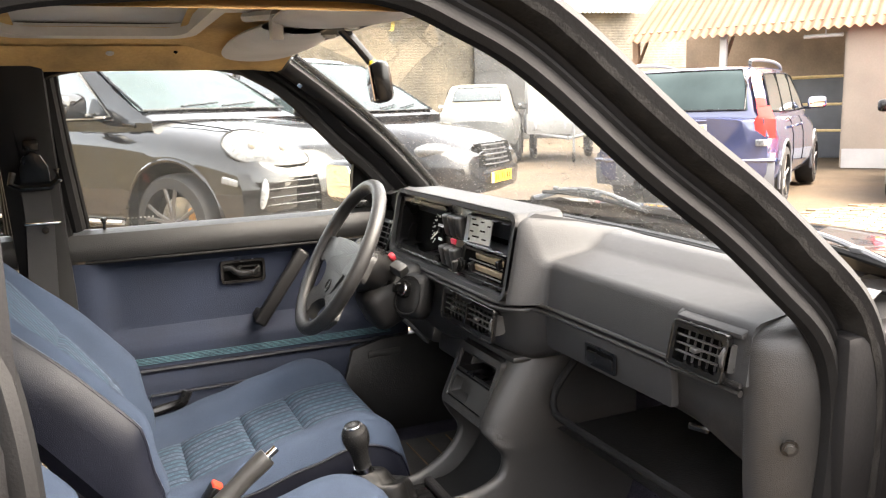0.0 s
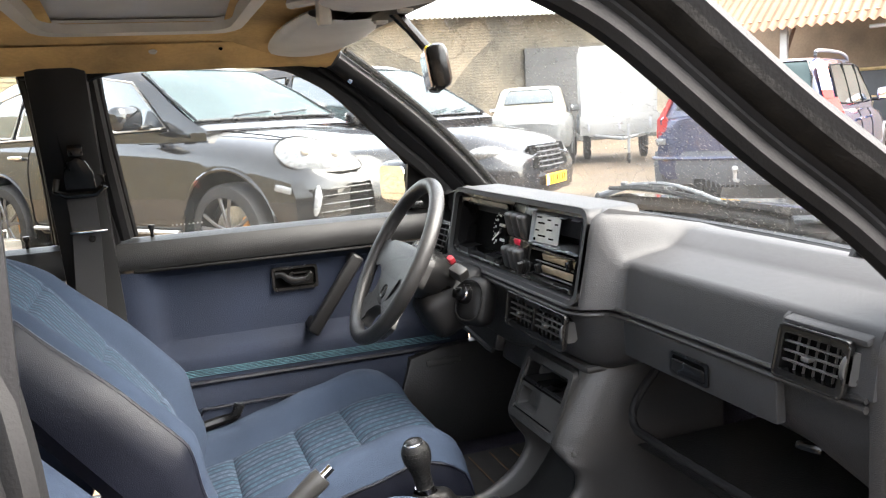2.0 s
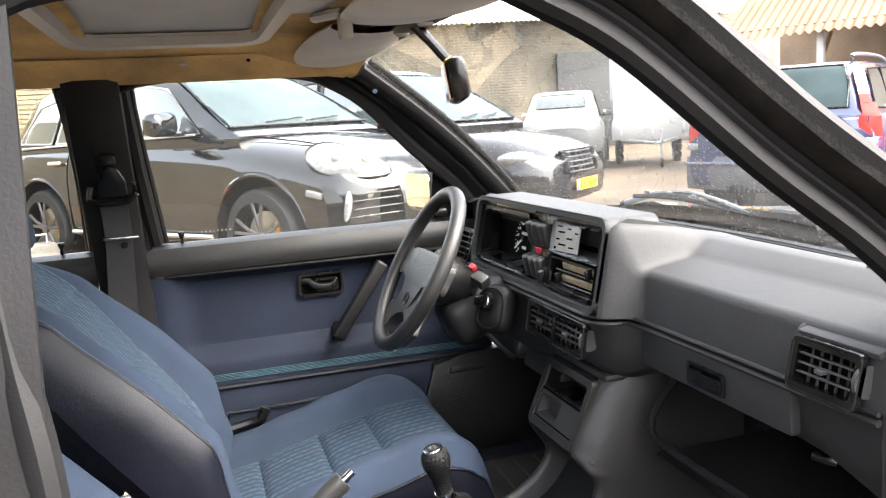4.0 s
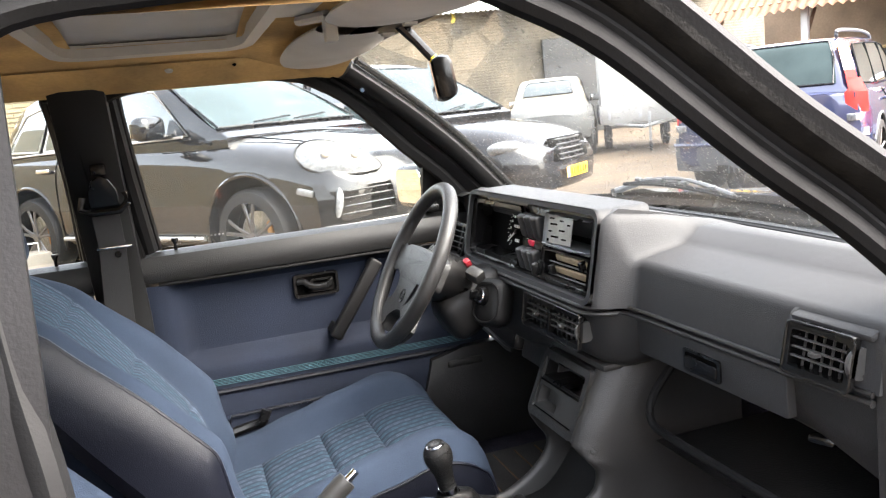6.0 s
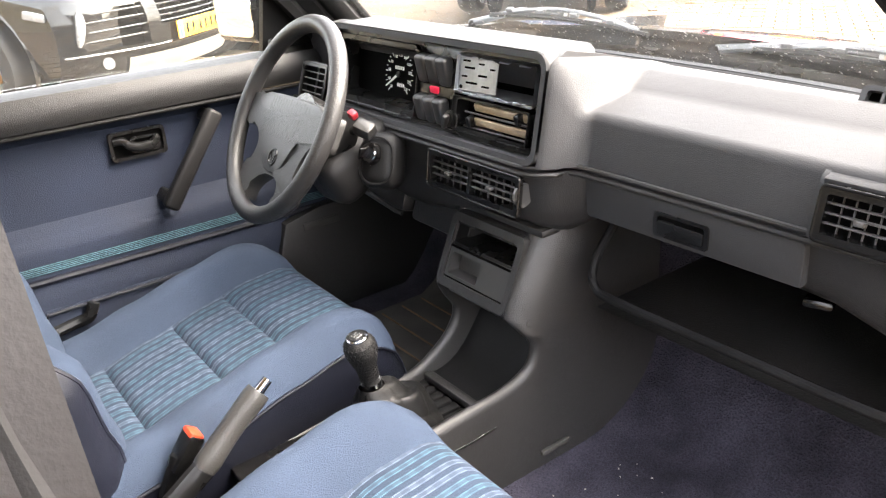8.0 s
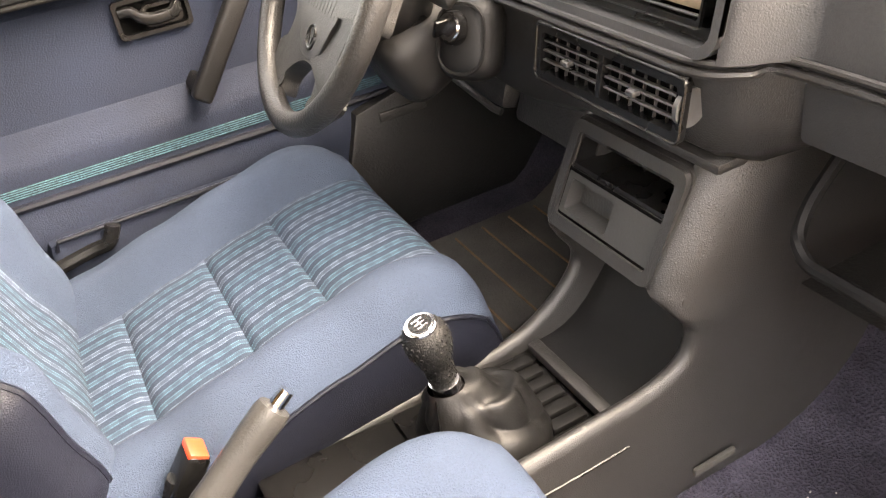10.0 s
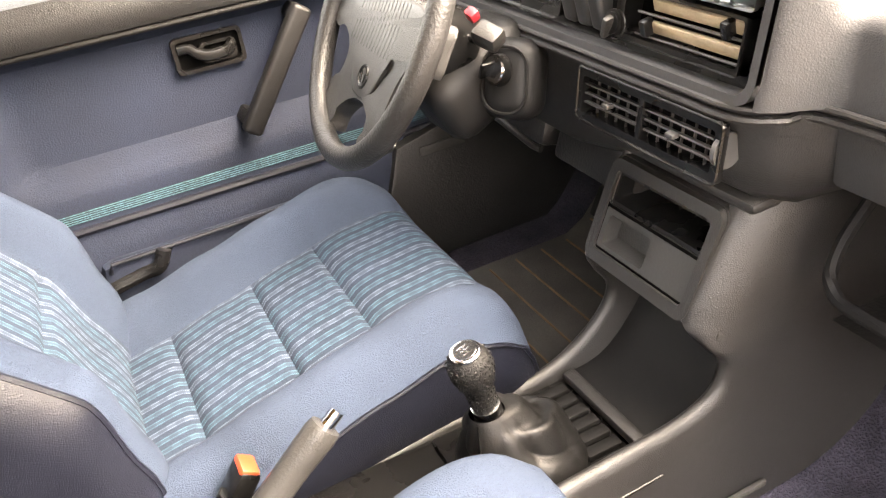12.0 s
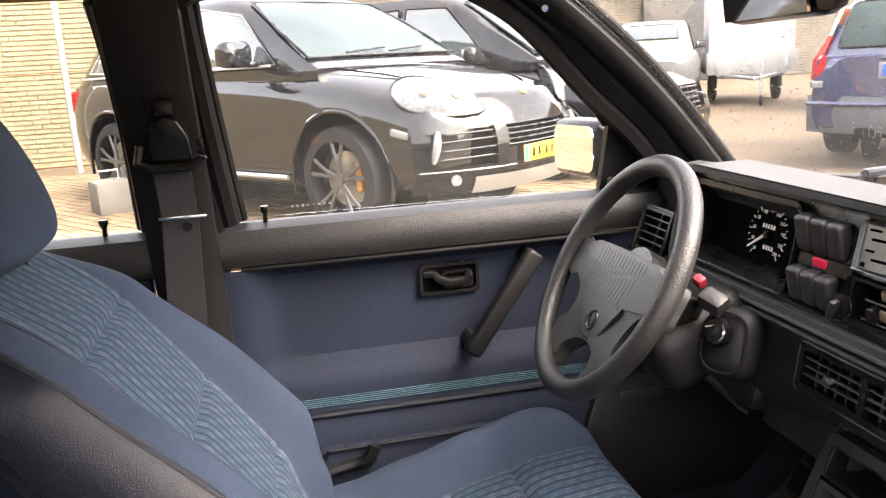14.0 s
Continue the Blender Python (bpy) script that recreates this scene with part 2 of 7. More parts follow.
def solo(name, bm, material, label, category, kind="", group="", at=None, smooth=True, angle=35):
    if at is None:
        at = sum((v.co for v in bm.verts), Vector()) / len(bm.verts)
    for v in bm.verts:
        v.co -= Vector(at)
    ob = new(name, put(name, bm, material, smooth, angle))
    ob.location = at
    ORIGIN[ob] = Vector(at)
    return tagged(ob, label, category, group, kind)


def merge(bm, tmp, m=None):
    if m is not None:
        bmesh.ops.transform(tmp, matrix=m, verts=tmp.verts)
    me = bpy.data.meshes.new("tmp")
    tmp.to_mesh(me)
    tmp.free()
    bm.from_mesh(me)
    bpy.data.meshes.remove(me)
    return bm


def rbox(c, s, bevel=0.004, rot=(0, 0, 0), seg=2, bm=None, taper=1.0):
    """A box with rounded edges. taper narrows its top."""
    t = bmesh.new()
    bmesh.ops.create_cube(t, size=1)
    for v in t.verts:
        k = taper if v.co.z > 0 else 1
        v.co = Vector((v.co.x * s[0] * k, v.co.y * s[1] * k, v.co.z * s[2]))
    if bevel:
        bmesh.ops.bevel(t, geom=list(t.edges), offset=min(bevel, min(s) * 0.49), segments=seg, profile=0.5, affect="EDGES")
    return merge(bm or bmesh.new(), t, pose(*c, *rot))


def loft(rings, bm=None, closed=True, caps=True):
    """A skin over rings of points."""
    bm = bm or bmesh.new()
    vs = [[bm.verts.new(p) for p in r] for r in rings]
    k = len(rings[0])
    for a, b in zip(vs, vs[1:]):
        for i in range(k if closed else k - 1):
            j = (i + 1) % k
            bm.faces.new((a[i], a[j], b[j], b[i]))
    if caps and closed:
        bm.faces.new(vs[0][::-1])
        bm.faces.new(vs[-1])
    return bm


def spline(pts, n=8, closed=False):
    """Smooth line through points (Catmull-Rom)."""
    p = [Vector(q) for q in pts]
    out = []
    k = len(p)
    for i in range(k if closed else k - 1):
        a = p[(i - 1) % k] if closed or i else p[0] * 2 - p[1]
        b, c = p[i], p[(i + 1) % k]
        d = p[(i + 2) % k] if closed or i + 2 < k else p[-1] * 2 - p[-2]
        for j in range(n):
            t = j / n
            out.append(0.5 * (2 * b + (c - a) * t + (2 * a - 5 * b + 4 * c - d) * t * t + (3 * b - 3 * c + d - a) * t ** 3))
    if not closed:
        out.append(p[-1])
    return out


def tube(pts, r, k=10, bm=None, closed=False, flat=1.0, up=(0, 0, 1)):
    """A tube along points; r is a radius or a list of them; flat squeezes it along its second axis."""
    pts = [Vector(p) for p in pts]
    rings, n = [], len(pts)
    for i, p in enumerate(pts):
        a = pts[(i - 1) % n] if closed or i else p
        b = pts[(i + 1) % n] if closed or i + 1 < n else p
        d = (b - a).normalized()
        u = Vector(up)
        if abs(d.dot(u)) > 0.95:
            u = Vector((1, 0, 0))
        s = d.cross(u).normalized()
        q = s.cross(d).normalized()
        rr = r[i] if isinstance(r, (list, tuple)) else r
        rings.append([p + s * (rr * math.cos(2 * math.pi * j / k)) + q * (rr * flat * math.sin(2 * math.pi * j / k)) for j in range(k)])
    if closed:
        rings.append(rings[0])
        bm = loft(rings, bm, True, False)
        bmesh.ops.remove_doubles(bm, verts=bm.verts, dist=1e-6)
        return bm
    return loft(rings, bm)


def strip(path, profile, normal, outward, bm=None):
    """A profile of (across, out) pairs swept along a path; across lies along normal(i), out along outward."""
    o = Vector(outward)
    return loft([[p + normal[i] * a + o * b for a, b in profile] for i, p in enumerate(path)], bm, True, True)


def surface(f, nu, nv, bm=None, uvf=None):
    """A grid f(u, v), u and v from 0 to 1, with a UV map where uvf is given."""
    bm = bm or bmesh.new()
    vs = [[bm.verts.new(f(i / nu, j / nv)) for j in range(nv + 1)] for i in range(nu + 1)]
    lay = bm.loops.layers.uv.new("UVMap") if uvf else None
    for i in range(nu):
        for j in range(nv):
            fc = bm.faces.new((vs[i][j], vs[i + 1][j], vs[i + 1][j + 1], vs[i][j + 1]))
            if uvf:
                for lp, (a, b) in zip(fc.loops, ((i, j), (i + 1, j), (i + 1, j + 1), (i, j + 1))):
                    lp[lay].uv = uvf(a / nu, b / nv)
    return bm


def plate(poly, thick, place, bevel=0.0, bm=None, seg=2):
    """A flat polygon of (a, b) pairs, thick along +c, set by place(a, b, c) -> point."""
    t = bmesh.new()
    lo = [t.verts.new((a, b, 0)) for a, b in poly]
    hi = [t.verts.new((a, b, thick)) for a, b in poly]
    t.faces.new(lo[::-1]), t.faces.new(hi)
    k = len(poly)
    for i in range(k):
        t.faces.new((lo[i], lo[(i + 1) % k], hi[(i + 1) % k], hi[i]))
    if bevel:
        top = {e for e in t.edges if all(abs(v.co.z - thick) < 1e-9 for v in e.verts)}
        bmesh.ops.bevel(t, geom=list(top), offset=bevel, segments=seg, profile=0.5, affect="EDGES")
    for v in t.verts:
        v.co = Vector(place(*v.co))
    return merge(bm or bmesh.new(), t)


def frame_plate(outer, inner, thick, place, bm=None, sink=0.0):
    """A flat ring between two outlines of equal count; its inner rim may sink."""
    k = len(outer)
    rings = [[place(a, b, 0) for a, b in outer], [place(a, b, thick) for a, b in outer], [place(a, b, thick) for a, b in inner], [place(a, b, -sink) for a, b in inner]]
    return loft([[r[i % k] for i in range(k)] for r in rings], bm, True, False)


def round_rect(a0, b0, a1, b1, r=0.01, n=4):
    out = []
    for ca, cb, st in ((a1 - r, b1 - r, 0), (a0 + r, b1 - r, 90), (a0 + r, b0 + r, 180), (a1 - r, b0 + r, 270)):
        for i in range(n + 1):
            t = radians(st + 90 * i / n)
            out.append((ca + r * math.cos(t), cb + r * math.sin(t)))
    return out


def disc(c, r, h, n=(0, 0, 1), k=24, bevel=0.0, bm=None, r2=None):
    """A cylinder with its base at c, along n."""
    t = bmesh.new()
    bmesh.ops.create_cone(t, cap_ends=True, segments=k, radius1=r, radius2=r if r2 is None else r2, depth=h)
    if bevel:
        bmesh.ops.bevel(t, geom=[e for e in t.edges if all(v.co.z > 0 for v in e.verts)], offset=bevel, segments=2, affect="EDGES")
    m = Matrix.Translation(c) @ Vector(n).normalized().to_track_quat("Z", "Y").to_matrix().to_4x4() @ Matrix.Translation((0, 0, h / 2))
    return merge(bm or bmesh.new(), t, m)


def ball(c, s, bm=None, k=16, rot=(0, 0, 0)):
    t = bmesh.new()
    bmesh.ops.create_uvsphere(t, u_segments=k, v_segments=max(6, k // 2), radius=1)
    return merge(bm or bmesh.new(), t, pose(*c, *rot) @ Matrix.Diagonal((*s, 1)))


def lerp(a, b, t):
    return a + (b - a) * t


def smooth01(t):
    t = max(0.0, min(1.0, t))
    return t * t * (3 - 2 * t)


def table(x, rows):
    """Piecewise smooth value at x from (x, value) rows."""
    if x <= rows[0][0]:
        return rows[0][1]
    for (a, p), (b, q) in zip(rows, rows[1:]):
        if x <= b:
            return lerp(p, q, smooth01((x - a) / (b - a)) * 0.5 + 0.5 * (x - a) / (b - a))
    return rows[-1][1]


def letters(body, size, m, material, parent, name="lettering", depth=0.0006):
    c = bpy.data.curves.new(name, "FONT")
    c.body, c.size, c.extrude, c.align_x, c.align_y = body, size, depth, "CENTER", "CENTER"
    ob = new(name, c)
    me = bpy.data.meshes.new_from_object(ob.evaluated_get(bpy.context.evaluated_depsgraph_get()))
    bpy.data.objects.remove(ob)
    bm = bmesh.new()
    bm.from_mesh(me)
    bmesh.ops.transform(bm, matrix=m, verts=bm.verts)
    return part(name, bm, material, parent, smooth=False)

# ---- the small car: shell ----


def lean(z):
    """Half width of the door openings' plane at height z."""
    return 0.66 if z < 0.935 else 0.655 - 0.34 * (z - 0.95)


def opening(rows, side):
    return spline([(x, side * lean(z), z) for x, z in rows], 6, True)


def path_normals(path, side):
    """In-plane directions that point away from a closed opening's middle."""
    c = sum(path, Vector()) / len(path)
    out, k = [], len(path)
    for i in range(k):
        d = (path[(i + 1) % k] - path[i - 1]).normalized()
        n = d.cross(Vector((0, 1, 0))).normalized()
        out.append(n if n.dot(path[i] - c) > 0 else -n)
    return out


def sweep_closed(path, nrm, profile, side, bm=None):
    rings = [[p + nrm[i] * a + Vector((0, side * b, 0)) for a, b in profile] for i, p in enumerate(path)]
    return loft(rings + [rings[0]], bm, True, False)


FRONT_OPENING = [(-0.60, 1.290), (-0.43, 1.294), (-0.365, 1.288), (-0.311, 1.265), (-0.232, 1.217), (-0.115, 1.106), (-0.027, 1.032), (0.034, 0.968), (0.082, 0.915), (0.105, 0.86),
                 (0.110, 0.79), (0.100, 0.68), (0.08, 0.52), (0.02, 0.38), (-0.08, 0.345), (-0.35, 0.34), (-0.62, 0.345), (-0.69, 0.42), (-0.705, 0.65), (-0.708, 0.93), (-0.727, 1.05), (-0.745, 1.2), (-0.725, 1.27)]
BODY = thing("car_body", "black-trimmed hatchback shell with pillars, seals and dark blue-grey paint", "car", (0.0, 0.0, GZ))
for side in (-1, 1):
    path = opening(FRONT_OPENING, side)
    nrm = path_normals(path, side)
    part("door_seal", sweep_closed(path, nrm, [(0.0, 0.0), (0.003, 0.011), (0.011, 0.017), (0.020, 0.014), (0.026, 0.007), (0.030, 0.010), (0.034, 0.008), (0.036, -0.006), (0.02, -0.014), (0.004, -0.010)], side), RUBBER, BODY, "black rubber door seal")
    bm = sweep_closed(path, nrm, [(0.030, -0.012), (0.036, -0.004), (0.046, 0.0), (0.052, 0.012), (0.058, 0.026), (0.074, 0.032), (0.083, 0.026), (0.085, 0.006), (0.080, -0.02), (0.05, -0.03)], side)
    part("door_frame", bm, PILLAR, BODY, "black painted door aperture flange")
    bm = bmesh.new()
    rings = []
    for i, p in enumerate(path):
        w = 0.0010 * noise.noise(p * 60) + 0.0012 * noise.noise(p * 260)
        rings.append([p + nrm[i] * (a + w * (j > 0)) + Vector((0, side * (b + w), 0)) for j, (a, b) in enumerate([(0.047, 0.004), (0.049, 0.020), (0.055, 0.031), (0.062, 0.033), (0.063, 0.028), (0.054, 0.004)])])
    part("weatherstrip", loft(rings + [rings[0]], bm, True, False), WORNRUBBER, BODY, "frayed dusty weatherstrip")

# hinge posts, wings, bonnet and scuttle ahead of the doors
for side in (-1, 1):
    part("hinge_post", rbox((0.20, side * 0.665, 0.62), (0.17, 0.05, 0.60), 0.012), PILLAR, BODY)
    bm = surface(lambda u, v: Vector((lerp(0.20, 1.28, u), side * (0.735 + 0.05 * math.sin(v * 2.2) - 0.03 * u), 0.965 - 0.10 * u - 0.36 * v - 0.02 * (1 - v) ** 4)), 12, 10)
    part("wing", bm, PETROL, BODY, "dark blue-grey front wing")
bm = surface(lambda u, v: Vector((lerp(0.47, 1.30, u) - 0.10 * (2 * v - 1) ** 2, lerp(-0.73, 0.73, v), 0.925 - 0.10 * u - 0.05 * u * u + 0.035 * (1 - (2 * v - 1) ** 2) + 0.010 * math.exp(-((abs(2 * v - 1) - 0.62) / 0.05) ** 2))), 16, 40)
part("bonnet", bm, PETROL, BODY, "dark blue-grey bonnet with faint dust")
bm = surface(lambda u, v: Vector((lerp(0.30, 0.48, u) - 0.11 * (2 * v - 1) ** 2, lerp(-0.71, 0.71, v), 0.905 + 0.02 * (1 - (2 * v - 1) ** 2) - 0.008 * math.sin(u * 3.1))), 6, 24)
part("scuttle_panel", bm, SMOOTHBLACK, BODY)
part("nose_panel", surface(lambda u, v: Vector((lerp(1.28, 1.32, u) - 0.10 * (2 * v - 1) ** 2, lerp(-0.73, 0.73, v), 0.79 + 0.03 * (1 - (2 * v - 1) ** 2) - 0.5 * u)), 6, 20), PETROL, BODY)
seal = [Vector((0.322 - 0.15 * w * w, w * 0.645, 0.926 + 0.02 * w * w)) for w in np.linspace(-1, 1, 25)]
part("screen_base_seal", tube(seal, 0.009, 8), RUBBER, BODY, "black rubber along the foot of the windscreen")

# roof skin, rails, B-posts, rear side
bm = surface(lambda u, v: Vector((lerp(-2.1, -0.22, u), lerp(-0.56, 0.56, v), 1.412 - 0.05 * abs(2 * v - 1) ** 4 - 0.03 * max(0, u - 0.8) / 0.2)), 10, 16)
part("roof_panel", bm, PETROL, BODY)
for side in (-1, 1):
    rail = [(-2.0, 1.30), (-0.9, 1.33), (-0.45, 1.335), (-0.33, 1.315)]
    part("roof_rail", tube([Vector((x, side * (lean(1.30) - 0.012), z + 0.022)) for x, z in rail], 0.034, 10), PILLAR, BODY)
    # windscreen post with its vinyl trim and groove
    a, b = Vector((0.155, side * 0.640, 0.962)), Vector((-0.238, side * 0.522, 1.298))
    q = [a.lerp(b, i / 10) + Vector((0.012, 0, 0.012)) * math.sin(math.pi * i / 10) for i in range(11)]
    part("windscreen_post", tube(q, [0.030 - 0.002 * i / 10 for i in range(11)], 12, flat=0.8), BLACKTRIM, BODY, "black grained windscreen post trim")
    part("screen_seal", tube([p + Vector((0.022, -side * 0.022, 0.014)) for p in q], 0.008, 8), RUBBER, BODY)
    part("post_groove", tube([p + Vector((-0.030, side * 0.012, -0.016)) for p in q], 0.007, 8), RUBBER, BODY)
    part("post_screw", disc(a.lerp(b, 0.88) + Vector((-0.016, -side * 0.026, -0.008)), 0.005, 0.004, (-0.5, -side, -0.3), 12, 0.001), CHROME, BODY)
bpost = [(-0.76, 0.34), (-0.765, 0.80), (-0.772, 0.95), (-0.775, 1.10), (-0.778, 1.30)]
for side in (-1, 1):
    pts = [Vector((x, side * (lean(z) - 0.005), z)) for x, z in bpost]
    rings = [[p + Vector((dx, side * dy, 0)) for dx, dy in ((-0.060, 0.02), (-0.055, -0.018), (-0.03, -0.026), (0.03, -0.026), (0.05, -0.016), (0.055, 0.02))] for p in pts]
    part("door_post", loft(rings), BLACKTRIM if side > 0 else PILLAR, BODY, "black grained centre door post")
    part("sill", rbox((-0.9, side * 0.69, 0.30), (2.2, 0.11, 0.09), 0.02), PETROL, BODY)
    part("rear_quarter", rbox((-1.95, side * 0.63, 0.70), (0.5, 0.08, 0.78), 0.03), PLASTIC, BODY)
part("tailgate", rbox((-2.22, 0, 0.63), (0.06, 1.25, 0.56), 0.03), PLASTIC, BODY)
g = part("tailgate_window", surface(lambda u, v: Vector((lerp(-2.24, -2.06, u), lerp(-0.60, 0.60, v), lerp(0.90, 1.38, u))), 2, 2), PANE, BODY, "clear rear window")
g.visible_shadow = False
# Bulkhead in recess black, so the footwell's shade is in its colour.
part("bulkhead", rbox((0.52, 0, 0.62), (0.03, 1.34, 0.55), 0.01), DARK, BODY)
part("screen_header", rbox((-0.255, 0, 1.334), (0.06, 0.98, 0.03), 0.012), PILLAR, BODY)

# glass
bm = surface(lambda u, v: Vector((lerp(0.335, -0.225, u) - lerp(0.15, 0.02, u) * (2 * v - 1) ** 2, lerp(-1, 1, v) * lerp(0.66, 0.50, u), lerp(0.925, 1.318, u) + 0.015 * math.sin(math.pi * u) + lerp(0.02, 0.0, u) * (2 * v - 1) ** 2)), 10, 20)
screen = solo("windscreen", bm, SCREEN, "dusty clear windscreen of the hatchback with swept smears", "windscreen", "structure")
screen.visible_shadow = False

# roof board, sunroof, visors


def roof_z(y):
    return 1.378 - 0.24 * y * y


bm = surface(lambda u, v: Vector((lerp(-2.1, -0.245, u), lerp(-0.535, 0.535, v), roof_z(lerp(-0.535, 0.535, v)) - 0.03 * max(0.0, u - 0.87) / 0.13)), 40, 24)
hole = [f for f in bm.faces if -0.76 < f.calc_center_median().x < -0.475 and abs(f.calc_center_median().y) < 0.305]
bmesh.ops.delete(bm, geom=hole, context="FACES")
solo("roof_lining", bm, HEADLINER, "bare ochre roof board with old glue stains", "ceiling", "structure")
for side in (-1, 1):
    bm = surface(lambda u, v: Vector((lerp(-2.0, -0.27, u), side * (0.43 + 0.10 * v), roof_z(0.43 + 0.10 * v) - 0.004 - 0.02 * v)), 20, 4)
    solo("roof_lining_edge", bm, HEADLINER, "stained ochre strip along the roof edge", "ceiling", "structure")
SUN = thing("sunroof", "grey cloth sunroof panel in a pale plastic frame, closed", "sunroof", (-0.62, 0, 1.37))
flat = lambda a, b, c: Vector((a, b, roof_z(b) - 0.006 - c))
part("frame", frame_plate(round_rect(-0.795, -0.335, -0.445, 0.335, 0.05), round_rect(-0.775, -0.315, -0.465, 0.315, 0.04), 0.010, flat, sink=0.012), GREYPLASTIC, SUN, "pale grey plastic surround")
part("panel", surface(lambda u, v: Vector((lerp(-0.785, -0.455, u), lerp(-0.325, 0.325, v), roof_z(lerp(-0.325, 0.325, v)) + 0.010)), 6, 14), GREYLINER, SUN, "pale grey cloth panel")
part("crank_plate", rbox((-0.415, -0.02, 1.362), (0.07, 0.16, 0.020), 0.008), GREYPLASTIC, SUN)
part("crank_arm", tube(spline([(-0.40, 0.06, 1.346), (-0.385, 0.0, 1.342), (-0.375, -0.05, 1.338)], 5), 0.008, 8), GREYPLASTIC, SUN)
part("crank_knob", rbox((-0.375, -0.056, 1.318), (0.020, 0.022, 0.040), 0.006), GREYPLASTIC, SUN, "pale grey plastic knob")
for s, y0, y1 in ((1, 0.045, 0.47), (-1, -0.47, -0.045)):
    V = thing("sun_visor", "pale grey padded sun visor folded up under the roof edge", "visor", (-0.31, (y0 + y1) / 2, 1.32), "sun visors")
    bm = surface(lambda u, v: Vector((-0.315 + 0.085 * math.cos(2 * math.pi * u) * (0.55 + 0.45 * math.sin(math.pi * (0.08 + 0.84 * v)) ** 0.6), lerp(y0, y1, v), lerp(1.330, 1.312, abs(2 * v - 1 - s) / 2 if False else (v if s > 0 else 1 - v)) + 0.018 * math.sin(2 * math.pi * u) * (0.4 + 0.6 * math.sin(math.pi * (0.05 + 0.9 * v)) ** 0.5))), 18, 20)
    bmesh.ops.holes_fill(bm, edges=[e for e in bm.edges if len(e.link_faces) == 1 and abs(abs(e.verts[0].co.y) - abs(e.verts[1].co.y)) < 1e-6])
    bmesh.ops.remove_doubles(bm, verts=bm.verts, dist=1e-5)
    part("pad", bm, GREYLINER, V)
    part("pivot", tube([(-0.255, y1 if s > 0 else y0, 1.318), (-0.250, (y0 + y1) / 2, 1.322)], 0.006, 8), GREYPLASTIC, V)
    part("clip", rbox((-0.258, y0 + 0.02 if s > 0 else y1 - 0.02, 1.325), (0.022, 0.018, 0.022), 0.004), GREYPLASTIC, V)
for x, y in ((-0.60, 0.44), (-0.475, 0.447)):
    solo("roof_stud", disc((x, y, roof_z(y) - 0.014 + (0.004 if x > -0.5 else 0)), 0.008 if x < -0.5 else 0.004, 0.004, (0, -0.35, -1), 14, 0.002), GREYPLASTIC if x < -0.5 else DARK, "small round fixing in the roof board", "fixing")

# inner mirror
MR = thing("rear_view_mirror", "black rear-view mirror on a stem from the roof", "mirror", (-0.22, -0.03, 1.26))
part("stem", tube(spline([(-0.262, 0.0, 1.330), (-0.235, -0.005, 1.300), (-0.205, -0.012, 1.262)], 5), [0.009] * 5 + [0.008] * 5 + [0.007], 10), SMOOTHBLACK, MR)
part("collar", disc((-0.2085, -0.011, 1.266), 0.008, 0.006, (-0.5, 0, 1), 12), mat("yellow_band", (0.6, 0.45, 0.02), 0.5), MR, "yellow band")
mm = pose(-0.213, -0.055, 1.232, 0, 8, 163)
bm = rbox((0, 0, 0), (0.030, 0.225, 0.062), 0.012, bm=None)
bmesh.ops.transform(bm, matrix=mm, verts=bm.verts)
part("housing", bm, SMOOTHBLACK, MR)
bm = rbox((0.0155, 0, 0), (0.002, 0.212, 0.052), 0.0)
bmesh.ops.transform(bm, matrix=mm, verts=bm.verts)
part("glass", bm, MIRROR, MR, "silvered mirror glass", smooth=False)

# floor, tunnel, rear
bm = surface(lambda u, v: Vector((lerp(-1.5, 0.50, u), lerp(-0.655, 0.655, v), 0.335 + 0.06 * math.exp(-((lerp(-0.655, 0.655, v)) / 0.11) ** 4) + 0.30 * smooth01((lerp(-1.5, 0.5, u) - 0.18) / 0.28) + 0.004 * noise.noise(Vector((u * 30, v * 20, 0))))), 60, 50)
solo("carpet", bm, CARPET, "dark blue-black carpet, worn and specked with grit", "floor", "structure")
grit = bmesh.new()
rg = random.Random(11)
for k in range(260):
    x, y = rg.uniform(-0.42, 0.10), rg.uniform(-0.62, -0.16)
    if rg.random() < 0.45 + 0.5 * (-y - 0.16) / 0.46:
        s = rg.uniform(0.0006, 0.0016)
        rbox((x, y, 0.337 + 0.06 * math.exp(-(y / 0.11) ** 4) + 0.004), (s * 2, s * 1.4, s), 0.0, (0, 0, rg.uniform(0, 180)), bm=grit)
solo("carpet_grit", grit, mat("pale_grit", (0.30, 0.28, 0.25), 0.9), "pale grit scattered over the dark carpet", "grit", "stuff", smooth=False)
RB = thing("rear_bench", "dark blue cloth rear bench seat in shade", "seat", (-1.6, 0, 0.36))
part("bench_cushion", rbox((-1.55, 0, 0.47), (0.5, 1.2, 0.25), 0.06, seg=3), BLUECLOTH, RB)
part("bench_backrest", rbox((-1.85, 0, 0.80), (0.14, 1.2, 0.6), 0.05, (0, -15, 0), 3), BLUECLOTH, RB)
FM = thing("floor_mat", "worn dark ribbed mat with a brown bound edge", "mat", (0.0, 0.33, 0.36))
mz = lambda x: 0.345 + 0.30 * smooth01((x - 0.18) / 0.28)
part("mat", surface(lambda u, v: Vector((lerp(-0.22, 0.30, u), lerp(0.14, 0.52, v), mz(lerp(-0.22, 0.30, u)) + 0.006)), 14, 6), MAT, FM)
